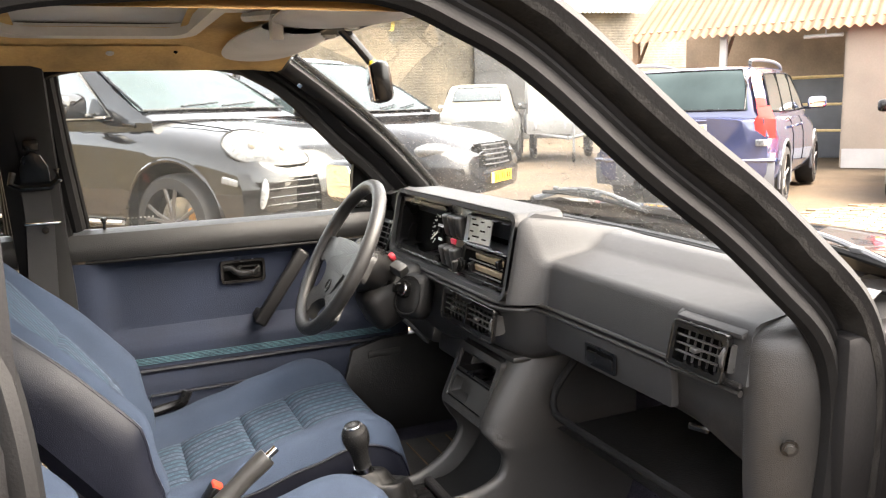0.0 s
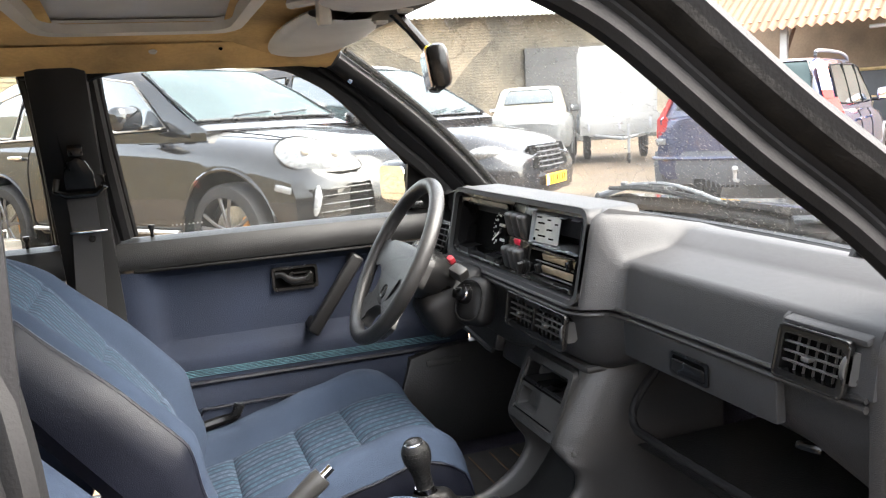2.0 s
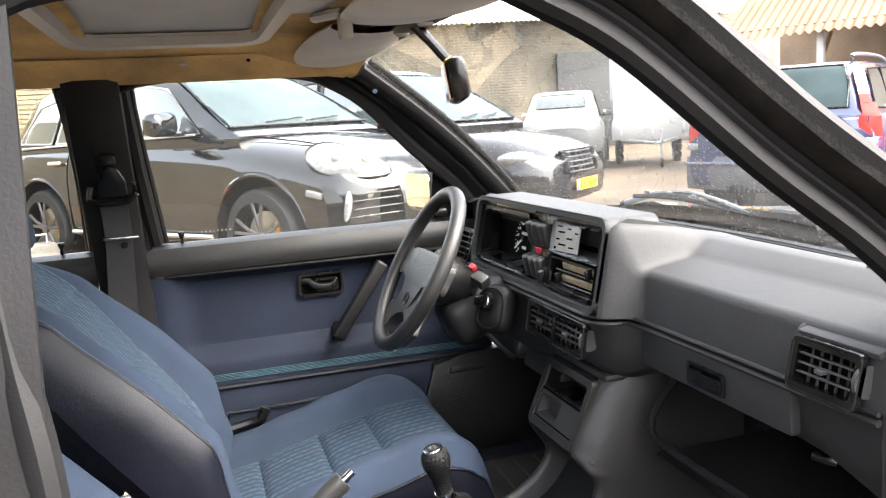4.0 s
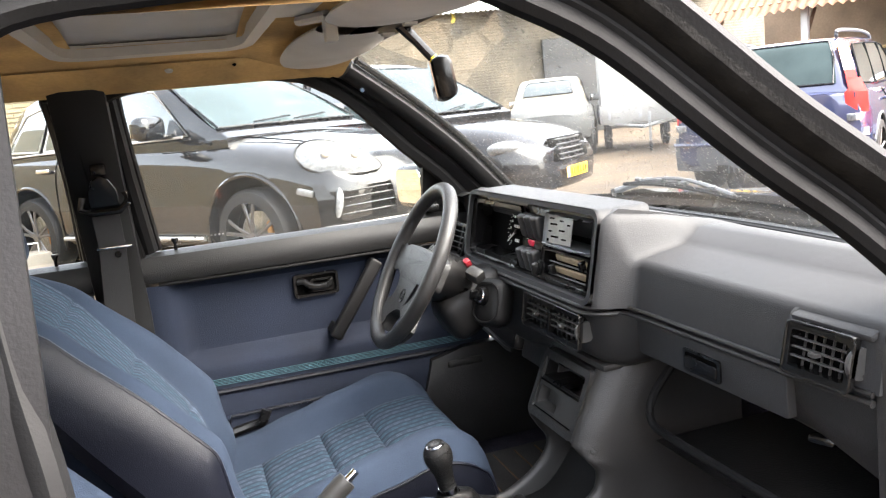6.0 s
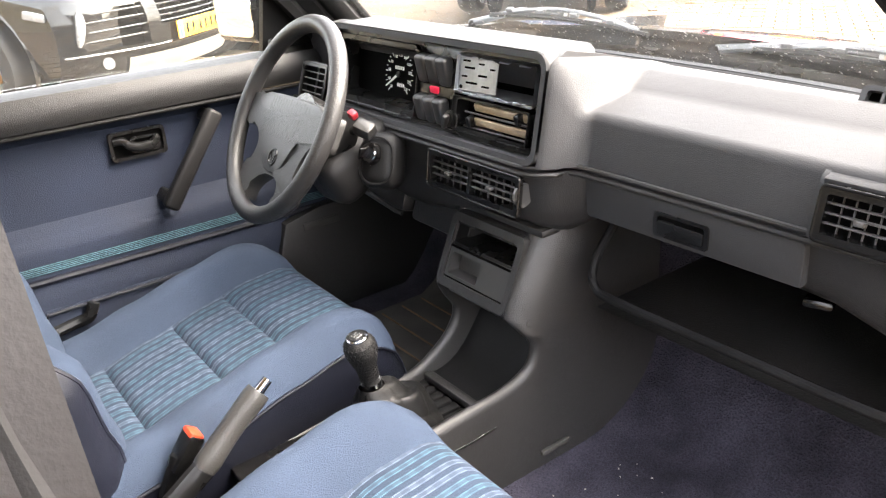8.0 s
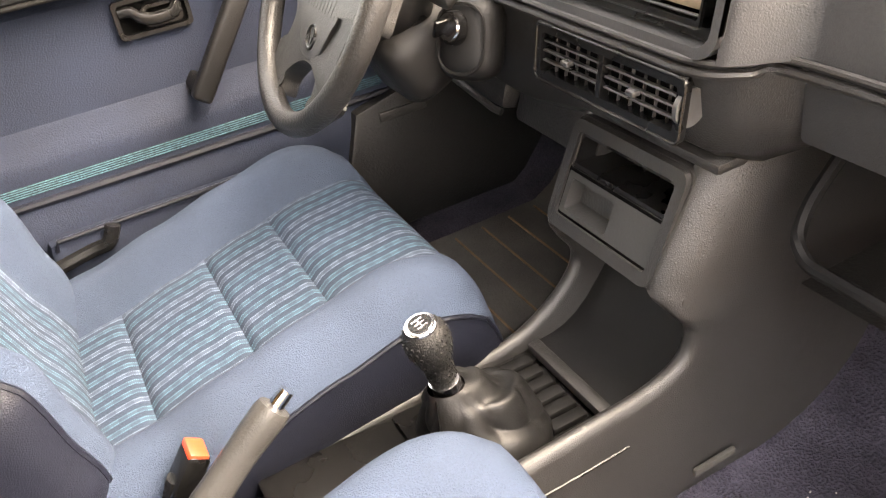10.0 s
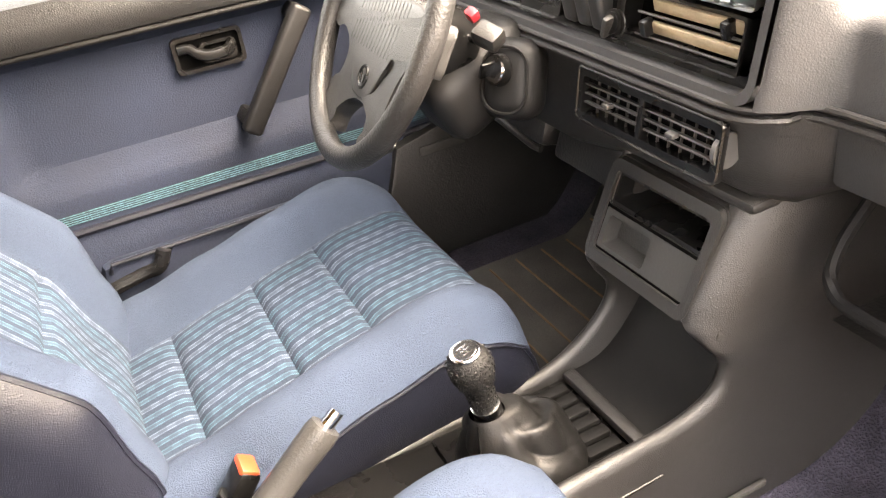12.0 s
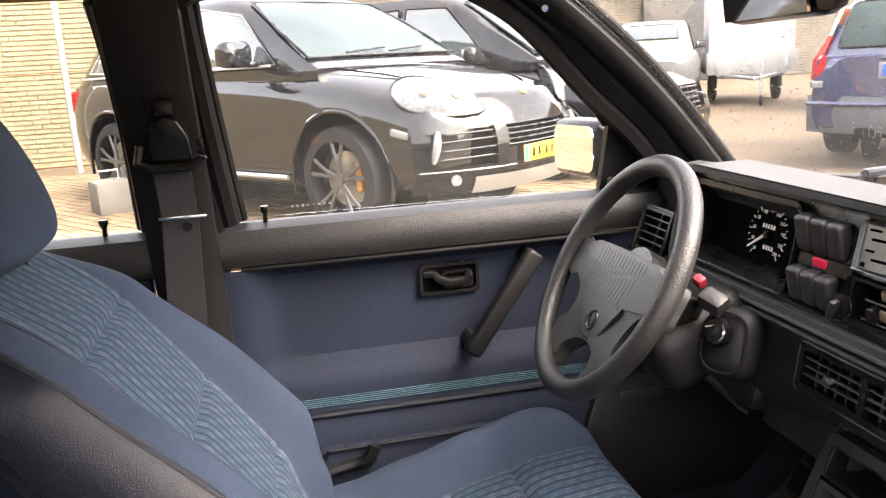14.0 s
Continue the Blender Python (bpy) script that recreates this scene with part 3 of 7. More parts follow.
part("binding", tube([(x, 0.14, mz(x) + 0.006) for x in np.linspace(-0.22, 0.30, 10)], 0.005, 6), MATEDGE, FM, "brown cloth binding")
for k in range(7):
    x = -0.10 + 0.055 * k
    part("rib", tube([(x, 0.16, mz(x) + 0.007), (x, 0.50, mz(x) + 0.007)], 0.0022, 6), MATEDGE, FM)

# ---- dashboard ----
DASH = thing("dashboard", "charcoal vinyl dashboard with an empty radio bay, dials and vents", "dashboard", (0.1, 0, 0.9))
DASH.location.x += 0.013
# padded passenger side: a shallow tray behind a soft crest, walled off from the binnacle
tray = [(0.026, 0.850), (0.034, 0.912), (0.0385, 0.9215), (0.047, 0.926), (0.118, 0.937), (0.132, 0.942), (0.156, 0.962), (0.205, 0.962), (0.335, 0.922), (0.335, 0.85)]
wall = [(-0.030, 0.850), (-0.010, 0.962), (-0.002, 0.990), (0.014, 0.999), (0.110, 0.985), (0.133, 0.980), (0.158, 0.974), (0.205, 0.965), (0.335, 0.922), (0.335, 0.85)]
secs = []
for y in [-0.105 - 0.005 * k for k in range(13)] + [lerp(-0.18, -0.612, k / 13) for k in range(14)]:
    kx, kz = smooth01((-0.105 - y) / 0.050), smooth01((-0.110 - y) / 0.032)
    e = smooth01((-y - 0.635) / 0.015)
    out = []
    for j, ((x, z), (xw, zw)) in enumerate(zip(tray, wall)):
        out.append(Vector((lerp(xw, x, kx) + 0.004 * e * (j < 5), y, lerp(zw, z, kz if j > 2 else max(kz, 0.4 * kx + 0.6 * kz)) - 0.012 * e * (2 < j < 8) - 0.012 * (abs(y) / 0.65) ** 2 * (j > 6))))
    secs.append(out)
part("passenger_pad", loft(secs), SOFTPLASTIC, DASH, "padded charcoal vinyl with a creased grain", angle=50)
part("rear_trim", tube([Vector((0.262 - 0.10 * w * w, w * 0.62, 0.9455 + 0.012 * w * w)) for w in np.linspace(-1, 1, 25)], 0.0055, 8), RUBBER, DASH, "black strip along the far edge")
part("rear_channel", tube([Vector((0.300 - 0.13 * w * w, w * 0.635, 0.938 + 0.016 * w * w)) for w in np.linspace(-1, 1, 25)], 0.010, 8), BLACKTRIM, DASH)
# driver side top
prof = [(0.06, 0.850), (0.03, 0.985), (0.015, 0.998), (0.030, 1.005), (0.11, 0.988), (0.23, 0.957), (0.335, 0.922), (0.335, 0.85)]
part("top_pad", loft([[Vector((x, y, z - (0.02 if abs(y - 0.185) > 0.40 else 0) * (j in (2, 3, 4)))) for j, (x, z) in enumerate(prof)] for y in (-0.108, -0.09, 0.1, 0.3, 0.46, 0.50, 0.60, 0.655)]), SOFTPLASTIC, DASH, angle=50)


def face(a, b, c):
    """Point of the instrument face: a across, b up, c towards the driver."""
    return Vector((-0.030 + (b - 0.855) * 0.20 - c, a, b))


part("binnacle", frame_plate(round_rect(-0.108, 0.852, 0.480, 1.006, 0.022), round_rect(-0.099, 0.861, 0.471, 0.997, 0.016), 0.006, face, sink=0.016), SOFTPLASTIC, DASH, "charcoal instrument surround")
part("binnacle_wall", frame_plate(round_rect(-0.108, 0.852, 0.480, 1.006, 0.022), round_rect(-0.1079, 0.8521, 0.4799, 1.0059, 0.022), 0.006, face, sink=0.09), SOFTPLASTIC, DASH)
part("inner_lip", frame_plate(round_rect(-0.101, 0.859, 0.473, 0.999, 0.016), round_rect(-0.088, 0.871, 0.462, 0.987, 0.01), -0.011, face, sink=0.055), SMOOTHBLACK, DASH)
part("switch_base", plate(round_rect(0.096, 0.864, 0.204, 0.994, 0.004), 0.003, lambda a, b, c: face(a, b, c - 0.014), 0.001), SMOOTHBLACK, DASH)
# Blackened sheet closes the bay; its depth of shade is painted.
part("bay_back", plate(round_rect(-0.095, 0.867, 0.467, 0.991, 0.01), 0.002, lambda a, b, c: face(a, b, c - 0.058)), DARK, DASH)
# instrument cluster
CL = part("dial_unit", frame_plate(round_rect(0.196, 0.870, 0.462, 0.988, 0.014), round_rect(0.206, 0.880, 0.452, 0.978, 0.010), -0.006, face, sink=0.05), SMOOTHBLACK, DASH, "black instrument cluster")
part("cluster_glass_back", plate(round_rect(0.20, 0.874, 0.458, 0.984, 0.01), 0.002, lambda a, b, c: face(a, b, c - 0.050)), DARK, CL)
part("cluster_visor", tube([face(0.215, 0.972, -0.02), face(0.445, 0.972, -0.02)], 0.003, 6), SMOOTHBLACK, CL)
dc, dr = (0.314, 0.921), 0.043
for cx in (0.314,):
    bm = bmesh.new()
    for k in range(23):
        t = radians(225 - 270 * k / 22)
        r0, r1 = (0.86, 1.0) if k % 2 == 0 else (0.93, 1.0)
        p = [(cx - dr * r * math.cos(t + w), dc[1] + dr * r * math.sin(t + w)) for r, w in ((r0, -0.014), (r1, -0.014), (r1, 0.014), (r0, 0.014))]
        plate(p, 0.001, lambda a, b, c: face(a, b, c - 0.047), bm=bm)
    part("dial_marks", bm, WHITEMARK, CL, smooth=False)
    part("needle", plate([(cx - 0.002, dc[1] - 0.001), (cx + 0.035, dc[1] - 0.024), (cx + 0.036, dc[1] - 0.022), (cx + 0.002, dc[1] + 0.002)], 0.001, lambda a, b, c: face(a, b, c - 0.044)), WHITEMARK, CL)
    part("dial_hub", disc(face(cx, dc[1], -0.046), 0.005, 0.004, (-1, 0, 0.2), 14, 0.001), SMOOTHBLACK, CL)
FACE_M = lambda a, b, c: Matrix.Translation(face(a, b, c)) @ Matrix(((0, 0.196, -0.981, 0), (-1, 0, 0, 0), (0, 0.981, 0.196, 0), (0, 0, 0, 1)))
for k, num in enumerate(("20", "40", "60", "80", "100", "120", "140", "160", "180", "200", "220")):
    t = radians(225 - 270 * k / 10)
    letters(num, 0.0075, FACE_M(dc[0] - 0.033 * math.cos(t), dc[1] + 0.033 * math.sin(t), -0.047), WHITEMARK, CL, "dial_number", 0.0002)
for a, b, n in ((0.312, 0.932, 5), (0.308, 0.903, 4)):
    for k in range(n):
        part("odometer_mark", plate(round_rect(a - 0.012 + k * 0.006, b - 0.003, a - 0.008 + k * 0.006, b + 0.003, 0.0008, 2), 0.0005, lambda a, b, c: face(a, b, c - 0.047)), WHITEMARK, CL, smooth=False)
# switch bank
SWITCH = mat("satin_grey_black_switch", (0.016, 0.016, 0.016), 0.4, scale=12, vary=0.2, fine=500, bump=0.1)
for row, (b0, b1) in enumerate(((0.931, 0.977), (0.871, 0.914))):
    for k in range(3):
        a = (0.185 - 0.0285 * k) if row == 0 else (0.181 - 0.0265 * k)
        S = part("switch", rbox(face(a, (b0 + b1) / 2, -0.007), (0.022, 0.0262 - 0.002 * row, b1 - b0), 0.006, (0, -11, 0), 3), SWITCH, DASH, "black rocker switch")
        if row == 0 and k:
            part("symbol", plate([(a - 0.004, b1 - 0.016), (a + 0.004, b1 - 0.016), (a + 0.003, b1 - 0.010), (a - 0.003, b1 - 0.010)], 0.0006, lambda a, b, c: face(a, b, c + 0.0045)), GREENMARK, S, smooth=False)
W = part("warning_panel", plate(round_rect(0.098, 0.915, 0.192, 0.930, 0.003), 0.006, lambda a, b, c: face(a, b, c - 0.012)), SMOOTHBLACK, DASH)
part("hazard_switch", rbox(face(0.151, 0.9225, -0.010), (0.012, 0.025, 0.013), 0.002, (0, -11, 0)), RED, W, "red hazard warning switch")
# radio bay: a ragged steel cage, its punched left cheek bent inwards, empty on the right
CG = part("radio_cage", frame_plate(round_rect(-0.084, 0.928, 0.094, 0.986, 0.004), round_rect(-0.0825, 0.930, 0.092, 0.9845, 0.003), -0.006, face, sink=0.055), STEEL, DASH, "bare galvanised radio cage")
cheek = lambda a, b, c: face(a, b, c - 0.008 - 0.10 * (0.092 - a))
part("cage_side", plate([(0.012, 0.932), (0.091, 0.932), (0.091, 0.983), (0.058, 0.983), (0.054, 0.978), (0.026, 0.980), (0.012, 0.976)], 0.0015, cheek), STEEL, CG, "punched steel cheek")
for a, b, w, h in ((0.078, 0.976, 0.016, 0.0026), (0.070, 0.966, 0.022, 0.0030), (0.080, 0.953, 0.012, 0.0026), (0.064, 0.944, 0.024, 0.0030), (0.046, 0.973, 0.012, 0.0024), (0.042, 0.956, 0.018, 0.0030), (0.034, 0.941, 0.016, 0.0026), (0.022, 0.967, 0.010, 0.0026), (0.086, 0.937, 0.006, 0.0050)):
    part("cage_slot", plate(round_rect(a - w / 2, b - h / 2, a + w / 2, b + h / 2, 0.001, 2), 0.0008, lambda a, b, c: cheek(a, b, c + 0.0018)), DARK, CG, smooth=False)
# Black sheets give the empty radio bay its shade by colour.
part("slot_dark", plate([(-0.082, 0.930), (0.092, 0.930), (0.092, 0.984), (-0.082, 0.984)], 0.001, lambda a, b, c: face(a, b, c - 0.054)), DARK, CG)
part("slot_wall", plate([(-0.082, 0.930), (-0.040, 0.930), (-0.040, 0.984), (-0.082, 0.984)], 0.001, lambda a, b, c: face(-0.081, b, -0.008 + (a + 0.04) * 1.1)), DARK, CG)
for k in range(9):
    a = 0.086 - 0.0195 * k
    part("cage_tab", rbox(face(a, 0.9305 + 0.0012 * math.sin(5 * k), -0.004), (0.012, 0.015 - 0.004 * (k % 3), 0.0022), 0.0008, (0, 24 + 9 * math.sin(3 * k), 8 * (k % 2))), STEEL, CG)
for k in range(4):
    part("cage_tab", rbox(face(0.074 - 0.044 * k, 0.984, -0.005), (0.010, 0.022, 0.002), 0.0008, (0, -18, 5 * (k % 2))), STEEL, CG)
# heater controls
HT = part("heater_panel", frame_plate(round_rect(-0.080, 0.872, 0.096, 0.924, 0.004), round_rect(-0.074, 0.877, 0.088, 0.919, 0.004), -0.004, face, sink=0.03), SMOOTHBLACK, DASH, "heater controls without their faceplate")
# Shade behind the sliders is painted on this backing.
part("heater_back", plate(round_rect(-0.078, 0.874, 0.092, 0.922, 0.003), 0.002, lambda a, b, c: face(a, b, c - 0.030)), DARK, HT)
for b in (0.910, 0.889):
    part("slider_track", rbox(face(-0.010, b, -0.012), (0.006, 0.124, 0.0125), 0.002, (0, -11, 0)), BRASS, HT, "dull tan slider track")
    part("track_rail", tube([face(-0.072, b - 0.009, -0.008), face(0.070, b - 0.009, -0.008)], 0.0016, 6), LEVER, HT)
for a, b in ((0.052, 0.889), (-0.055, 0.908)):
    part("slider", rbox(face(a, b, -0.006), (0.014, 0.010, 0.018), 0.003, (0, -11, 0)), SMOOTHBLACK, HT)
part("fan_knob", disc(face(0.098, 0.884, -0.010), 0.0145, 0.014, (-1, 0, 0.2), 24, 0.003), SMOOTHBLACK, HT, "round black fan knob")
part("knob_rim", tube([face(0.098 + 0.0145 * math.cos(2 * math.pi * i / 24), 0.884 + 0.0145 * math.sin(2 * math.pi * i / 24), -0.004) for i in range(24)], 0.0012, 6, closed=True), LEVER, HT)
part("knob_grip", rbox(face(0.098, 0.884, 0.008), (0.012, 0.0075, 0.027), 0.003, (28, -11, 0)), LEVER, HT)

# groove line and lower dash
trim_line = spline([(-0.034, 0.62, 0.846), (-0.036, 0.30, 0.846), (-0.036, 0.0, 0.846), (-0.034, -0.085, 0.846), (-0.010, -0.118, 0.846), (0.018, -0.140, 0.846), (0.022, -0.30, 0.846), (0.022, -0.50, 0.846), (0.024, -0.606, 0.846)], 6)
for dz, r in ((0.0035, 0.0035), (-0.0065, 0.0045)):
    part("trim_bead", tube([p + Vector((0, 0, dz)) for p in trim_line], r, 8), PLASTIC, DASH)
prof = lambda x, b: [(x, 0.842), (x + 0.006, 0.80), (x + 0.012, b + 0.015), (x + 0.030, b), (x + 0.15, b), (x + 0.20, 0.84)]
secs = []
for y, x, b in ((0.655, -0.02, 0.70), (0.45, -0.025, 0.70), (0.20, -0.028, 0.705), (0.0, -0.028, 0.745), (-0.085, -0.026, 0.745), (-0.115, -0.004, 0.745), (-0.140, 0.020, 0.76), (-0.155, 0.030, 0.77), (-0.30, 0.034, 0.77), (-0.50, 0.034, 0.755), (-0.606, 0.034, 0.725)):
    secs.append([Vector((px, y, pz)) for px, pz in prof(x, b)])
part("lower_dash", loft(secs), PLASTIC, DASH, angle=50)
# glovebox lid
GB = part("glovebox_lid", plate(round_rect(-0.478, 0.776, -0.148, 0.834, 0.006), 0.012, lambda a, b, c: Vector((0.037 - (0.834 - b) * -0.05 - c, a, b)), 0.003), SOFTPLASTIC, DASH, "charcoal glovebox lid")
part("latch_recess", plate(round_rect(-0.352, 0.788, -0.276, 0.815, 0.004), 0.001, lambda a, b, c: Vector((0.025 - c, a, b))), DARK, GB)
part("latch", plate(round_rect(-0.349, 0.790, -0.279, 0.808, 0.004), 0.004, lambda a, b, c: Vector((0.0245 - c, a, b)), 0.0015), SMOOTHBLACK, GB, "smooth black latch flap")
part("latch_rim", frame_plate(round_rect(-0.356, 0.785, -0.272, 0.818, 0.005), round_rect(-0.350, 0.789, -0.278, 0.814, 0.004), 0.003, lambda a, b, c: Vector((0.0255 - c, a, b))), SMOOTHBLACK, GB)
# end cap by the passenger's door with a screw
cols = []
for k in range(9):
    t = math.pi / 2 * k / 8
    x, y = 0.030 + 0.078 * (1 - math.cos(t)), -0.604 - 0.056 * math.sin(t)
    cols.append([Vector((x + 0.020, y, 0.60)), Vector((x + 0.004, y, 0.72)), Vector((x, y, 0.84)), Vector((x, y, 0.893)), Vector((x + 0.004, y + 0.002, 0.910)), Vector((x + 0.014, y + 0.006, 0.920)), Vector((x + 0.05, y + 0.008, 0.930)), Vector((0.20, y + 0.010, 0.955)), Vector((0.27, y + 0.010, 0.93))])
part("end_panel", loft(cols, closed=False, caps=False), PLASTIC, DASH, "grained panel rounding the end of the dashboard", angle=60)
part("end_screw", disc((0.052, -0.6575, 0.785), 0.0065, 0.004, (-0.5, -0.85, 0), 14, 0.002), LEVER, DASH, "dull cross-head screw")
part("screw_well", disc((0.0525, -0.6565, 0.785), 0.0105, 0.003, (-0.5, -0.85, 0), 18, 0.001), SMOOTHBLACK, DASH)


def vent(parent, y0, y1, z0, z1, x, rows, cols, knobs, wheel, lean_x=0.35, rim=0.008):
    """A dash air vent: surround, throat sheet coloured as deep shade, slats and cross vanes, tab and thumb wheel."""
    pl = lambda a, b, c: Vector((x + (b - z0) * lean_x - c, a, b))
    tip = math.degrees(math.atan(lean_x))
    v = part("air_vent", frame_plate(round_rect(y0 - rim, z0 - rim, y1 + rim, z1 + rim, 0.006), round_rect(y0, z0, y1, z1, 0.003), 0.007, pl, sink=0.024), SMOOTHBLACK, parent, "black air vent")
    part("vent_lip", tube([pl(a, b, 0.007) for a, b in round_rect(y0 - rim * 0.9, z0 - rim * 0.9, y1 + rim * 0.9, z1 + rim * 0.9, 0.006)], 0.0018, 6, closed=True), SMOOTHBLACK, v)
    # Stands close behind the vanes; the dark of a deep duct is painted on.
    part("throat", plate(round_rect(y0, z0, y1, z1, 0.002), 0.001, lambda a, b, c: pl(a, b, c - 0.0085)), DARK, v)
    for i in range(1, rows):
        b = lerp(z0, z1, i / rows)
        part("slat", rbox(pl((y0 + y1) / 2, b, 0.001), (0.006, y1 - y0, 0.0023), 0.0007, (0, tip, 0)), VENTGREY, v)
    for i in range(1, cols):
        a = lerp(y0, y1, i / cols)
        part("vane", rbox(pl(a, (z0 + z1) / 2, -0.0030), (0.004, 0.0010, (z1 - z0) * 1.02), 0.0006, (0, tip, 0)), VENTGREY, v)
    for a in knobs:
        part("tab", rbox(pl(a, (z0 + z1) / 2, 0.008), (0.010, 0.012, 0.006), 0.002), VENTGREY, v)
    for a, h in wheel:
        part("thumb_wheel", disc(pl(a, (z0 + z1) / 2, -0.006) - Vector((0, 0.003, 0)), h / 2, 0.006, (0, 1, 0), 22, 0.001), VENTGREY, v, "grey thumb wheel")
    return v


vent(DASH, -0.582, -0.500, 0.858, 0.900, 0.014, 4, 6, (-0.540,), ((-0.588, 0.036),), 0.22, rim=0.009)
part("vent_hood", loft([[Vector((x, y, z)) for x, z in ((0.012, 0.848), (0.026, 0.906), (0.030, 0.914), (0.040, 0.920), (0.070, 0.925), (0.09, 0.90), (0.06, 0.848))] for y in (-0.484, -0.490)]), SOFTPLASTIC, DASH)
part("vent_brow", rbox((0.036, -0.546, 0.912), (0.022, 0.116, 0.009), 0.003, (0, -18, 0)), SOFTPLASTIC, DASH)
vent(DASH, 0.506, 0.590, 0.852, 0.915, -0.030, 5, 2, (), ())
CV = vent(DASH, -0.076, 0.128, 0.785, 0.826, -0.041, 4, 12, (0.080, -0.022), ((-0.080, 0.036), (0.134, 0.026)), 0.14, rim=0.010)
part("divider", rbox((-0.040, 0.028, 0.8055), (0.012, 0.007, 0.043), 0.001, (0, 10, 0)), SMOOTHBLACK, CV)
# demister vent in the top
up_face = lambda a, b, c: Vector((0.166 + 0.45 * b - 0.89 * c, a, 0.944 + 0.89 * b + 0.45 * c))
TV = part("demister_vent", frame_plate(round_rect(-0.602, 0.0, -0.475, 0.036, 0.006), round_rect(-0.596, 0.006, -0.482, 0.030, 0.004), 0.004, up_face, sink=0.01), SOFTPLASTIC, DASH, "demister outlet with three open slots")
TV.location.y = 0.034
# Outlet floor carries its shade as near-black colour.
part("outlet_dark", plate(round_rect(-0.596, 0.006, -0.482, 0.030, 0.003), 0.001, lambda a, b, c: up_face(a, b, c - 0.008)), DARK, TV)
for k in range(2):
    part("outlet_bar", rbox(up_face(-0.5005 - 0.0185 * k, 0.018, -0.002), (0.010, 0.004, 0.025), 0.001, (0, 27, 0)), VENTGREY, TV)
part("outlet_cover", plate(round_rect(-0.596, 0.006, -0.538, 0.030, 0.002), 0.003, lambda a, b, c: up_face(a, b, c - 0.001)), SOFTPLASTIC, TV)
# shelf under the glovebox
part("parcel_shelf", surface(lambda u, v: Vector((lerp(0.035, 0.30, u), lerp(-0.165, -0.64, v), 0.632)), 6, 10), CAVITY, DASH, "black parcel shelf")
part("shelf_lip", tube(spline([(0.10, -0.150, 0.76), (0.045, -0.152, 0.70), (0.032, -0.165, 0.664), (0.030, -0.22, 0.658), (0.030, -0.42, 0.658), (0.032, -0.60, 0.660), (0.045, -0.635, 0.675), (0.10, -0.645, 0.74)], 6), 0.007, 8), RUBBER, DASH, "rounded shelf lip")
# Back of the shelf space, its shade painted as near-black.
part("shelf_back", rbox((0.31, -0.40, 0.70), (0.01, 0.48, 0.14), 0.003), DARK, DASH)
part("shelf_bracket", rbox((0.09, -0.47, 0.735), (0.03, 0.035, 0.012), 0.005, (0, 10, 20)), SMOOTHBLACK, DASH)
# knee trim on the driver's side
part("knee_panel", rbox((0.02, 0.165, 0.700), (0.05, 0.17, 0.075), 0.01, (0, 20, 0)), CAVITY, DASH)
part("knee_tray", rbox((0.03, 0.44, 0.695), (0.10, 0.36, 0.05), 0.012, (0, 15, 0)), CAVITY, DASH)
part("tray_lip", tube([(-0.03, 0.60, 0.715), (-0.034, 0.40, 0.706), (-0.034, 0.262, 0.690), (-0.030, 0.25, 0.688)], 0.005, 8), CAVITY, DASH)

# ---- steering wheel and column ----
SC = thing("steering_wheel", "black vinyl four-spoke steering wheel with a grey hub pad", "steering wheel", (-0.19, 0.312, 0.83))
WC = Vector((-0.1886, 0.327, 0.884))
wn_ = Vector((-0.862, 0.06, 0.500)).normalized()
wy = Vector((0, 1, 0)) - wn_ * wn_.y
wy.normalize()
wx = wy.cross(wn_)
WM = Matrix.Translation(WC) @ Matrix((wy, wx, wn_)).transposed().to_4x4()   # local: x right-left, y up, z to the driver
R = 0.167


def wheel(name, bm, material, label="", parent=None):
    bmesh.ops.transform(bm, matrix=WM, verts=bm.verts)
    return part(name, bm, material, parent or SC, label)


wheel("rim", tube([(R * math.cos(2 * math.pi * i / 64), R * math.sin(2 * math.pi * i / 64), 0.0) for i in range(64)], 0.0150, 14, closed=True), RIMVINYL, "shiny worn black rim")

SPOKE = grained("dark_grey_spoke_vinyl", (0.0160, 0.0156, 0.0153), 0.42, cells=480, bump=0.45, depth=0.0010, scale=8, vary=0.15, spec=0.35)


def dish(a, b):
    """Depth of the wheel's boss below the rim."""
    return -0.013 + 0.011 * smooth01((math.hypot(a, b) - 0.09) / 0.07)


side_ = spline([(0.0, 0.042, 0), (0.085, 0.040, 0), (0.128, 0.030, 0), (0.160, 0.030, 0), (0.163, 0.0, 0), (0.160, -0.026, 0), (0.132, -0.020, 0), (0.104, -0.034, 0), (0.090, -0.058, 0), (0.092, -0.090, 0), (0.108, -0.118, 0), (0.084, -0.138, 0), (0.056, -0.152, 0), (0.056, -0.128, 0), (0.042, -0.108, 0), (0.022, -0.098, 0), (0.0, -0.096, 0)], 4)
half_ = [(p.x, p.y) for p in side_]
base = half_ + [(-a, b) for a, b in half_[-2:0:-1]]
wheel("boss", plate(base, 0.026, lambda a, b, c: Vector((a, b, c - 0.026 + dish(a, b))), 0.007, seg=3), SPOKE, "grained grey boss with four spokes")
HUBV = mat("grey_hub_vinyl", (0.0205, 0.0199, 0.0195), 0.46, scale=6, vary=0.12, fine=450, bump=0.25, spec=0.45)
pad = [(0.0, 0.041), (0.100, 0.039), (0.134, 0.028), (0.130, 0.002), (0.096, -0.010), (0.066, -0.026), (0.052, -0.050), (0.040, -0.078), (0.022, -0.090), (0.0, -0.093)]
pad += [(-a, b) for a, b in pad[-2:0:-1]]
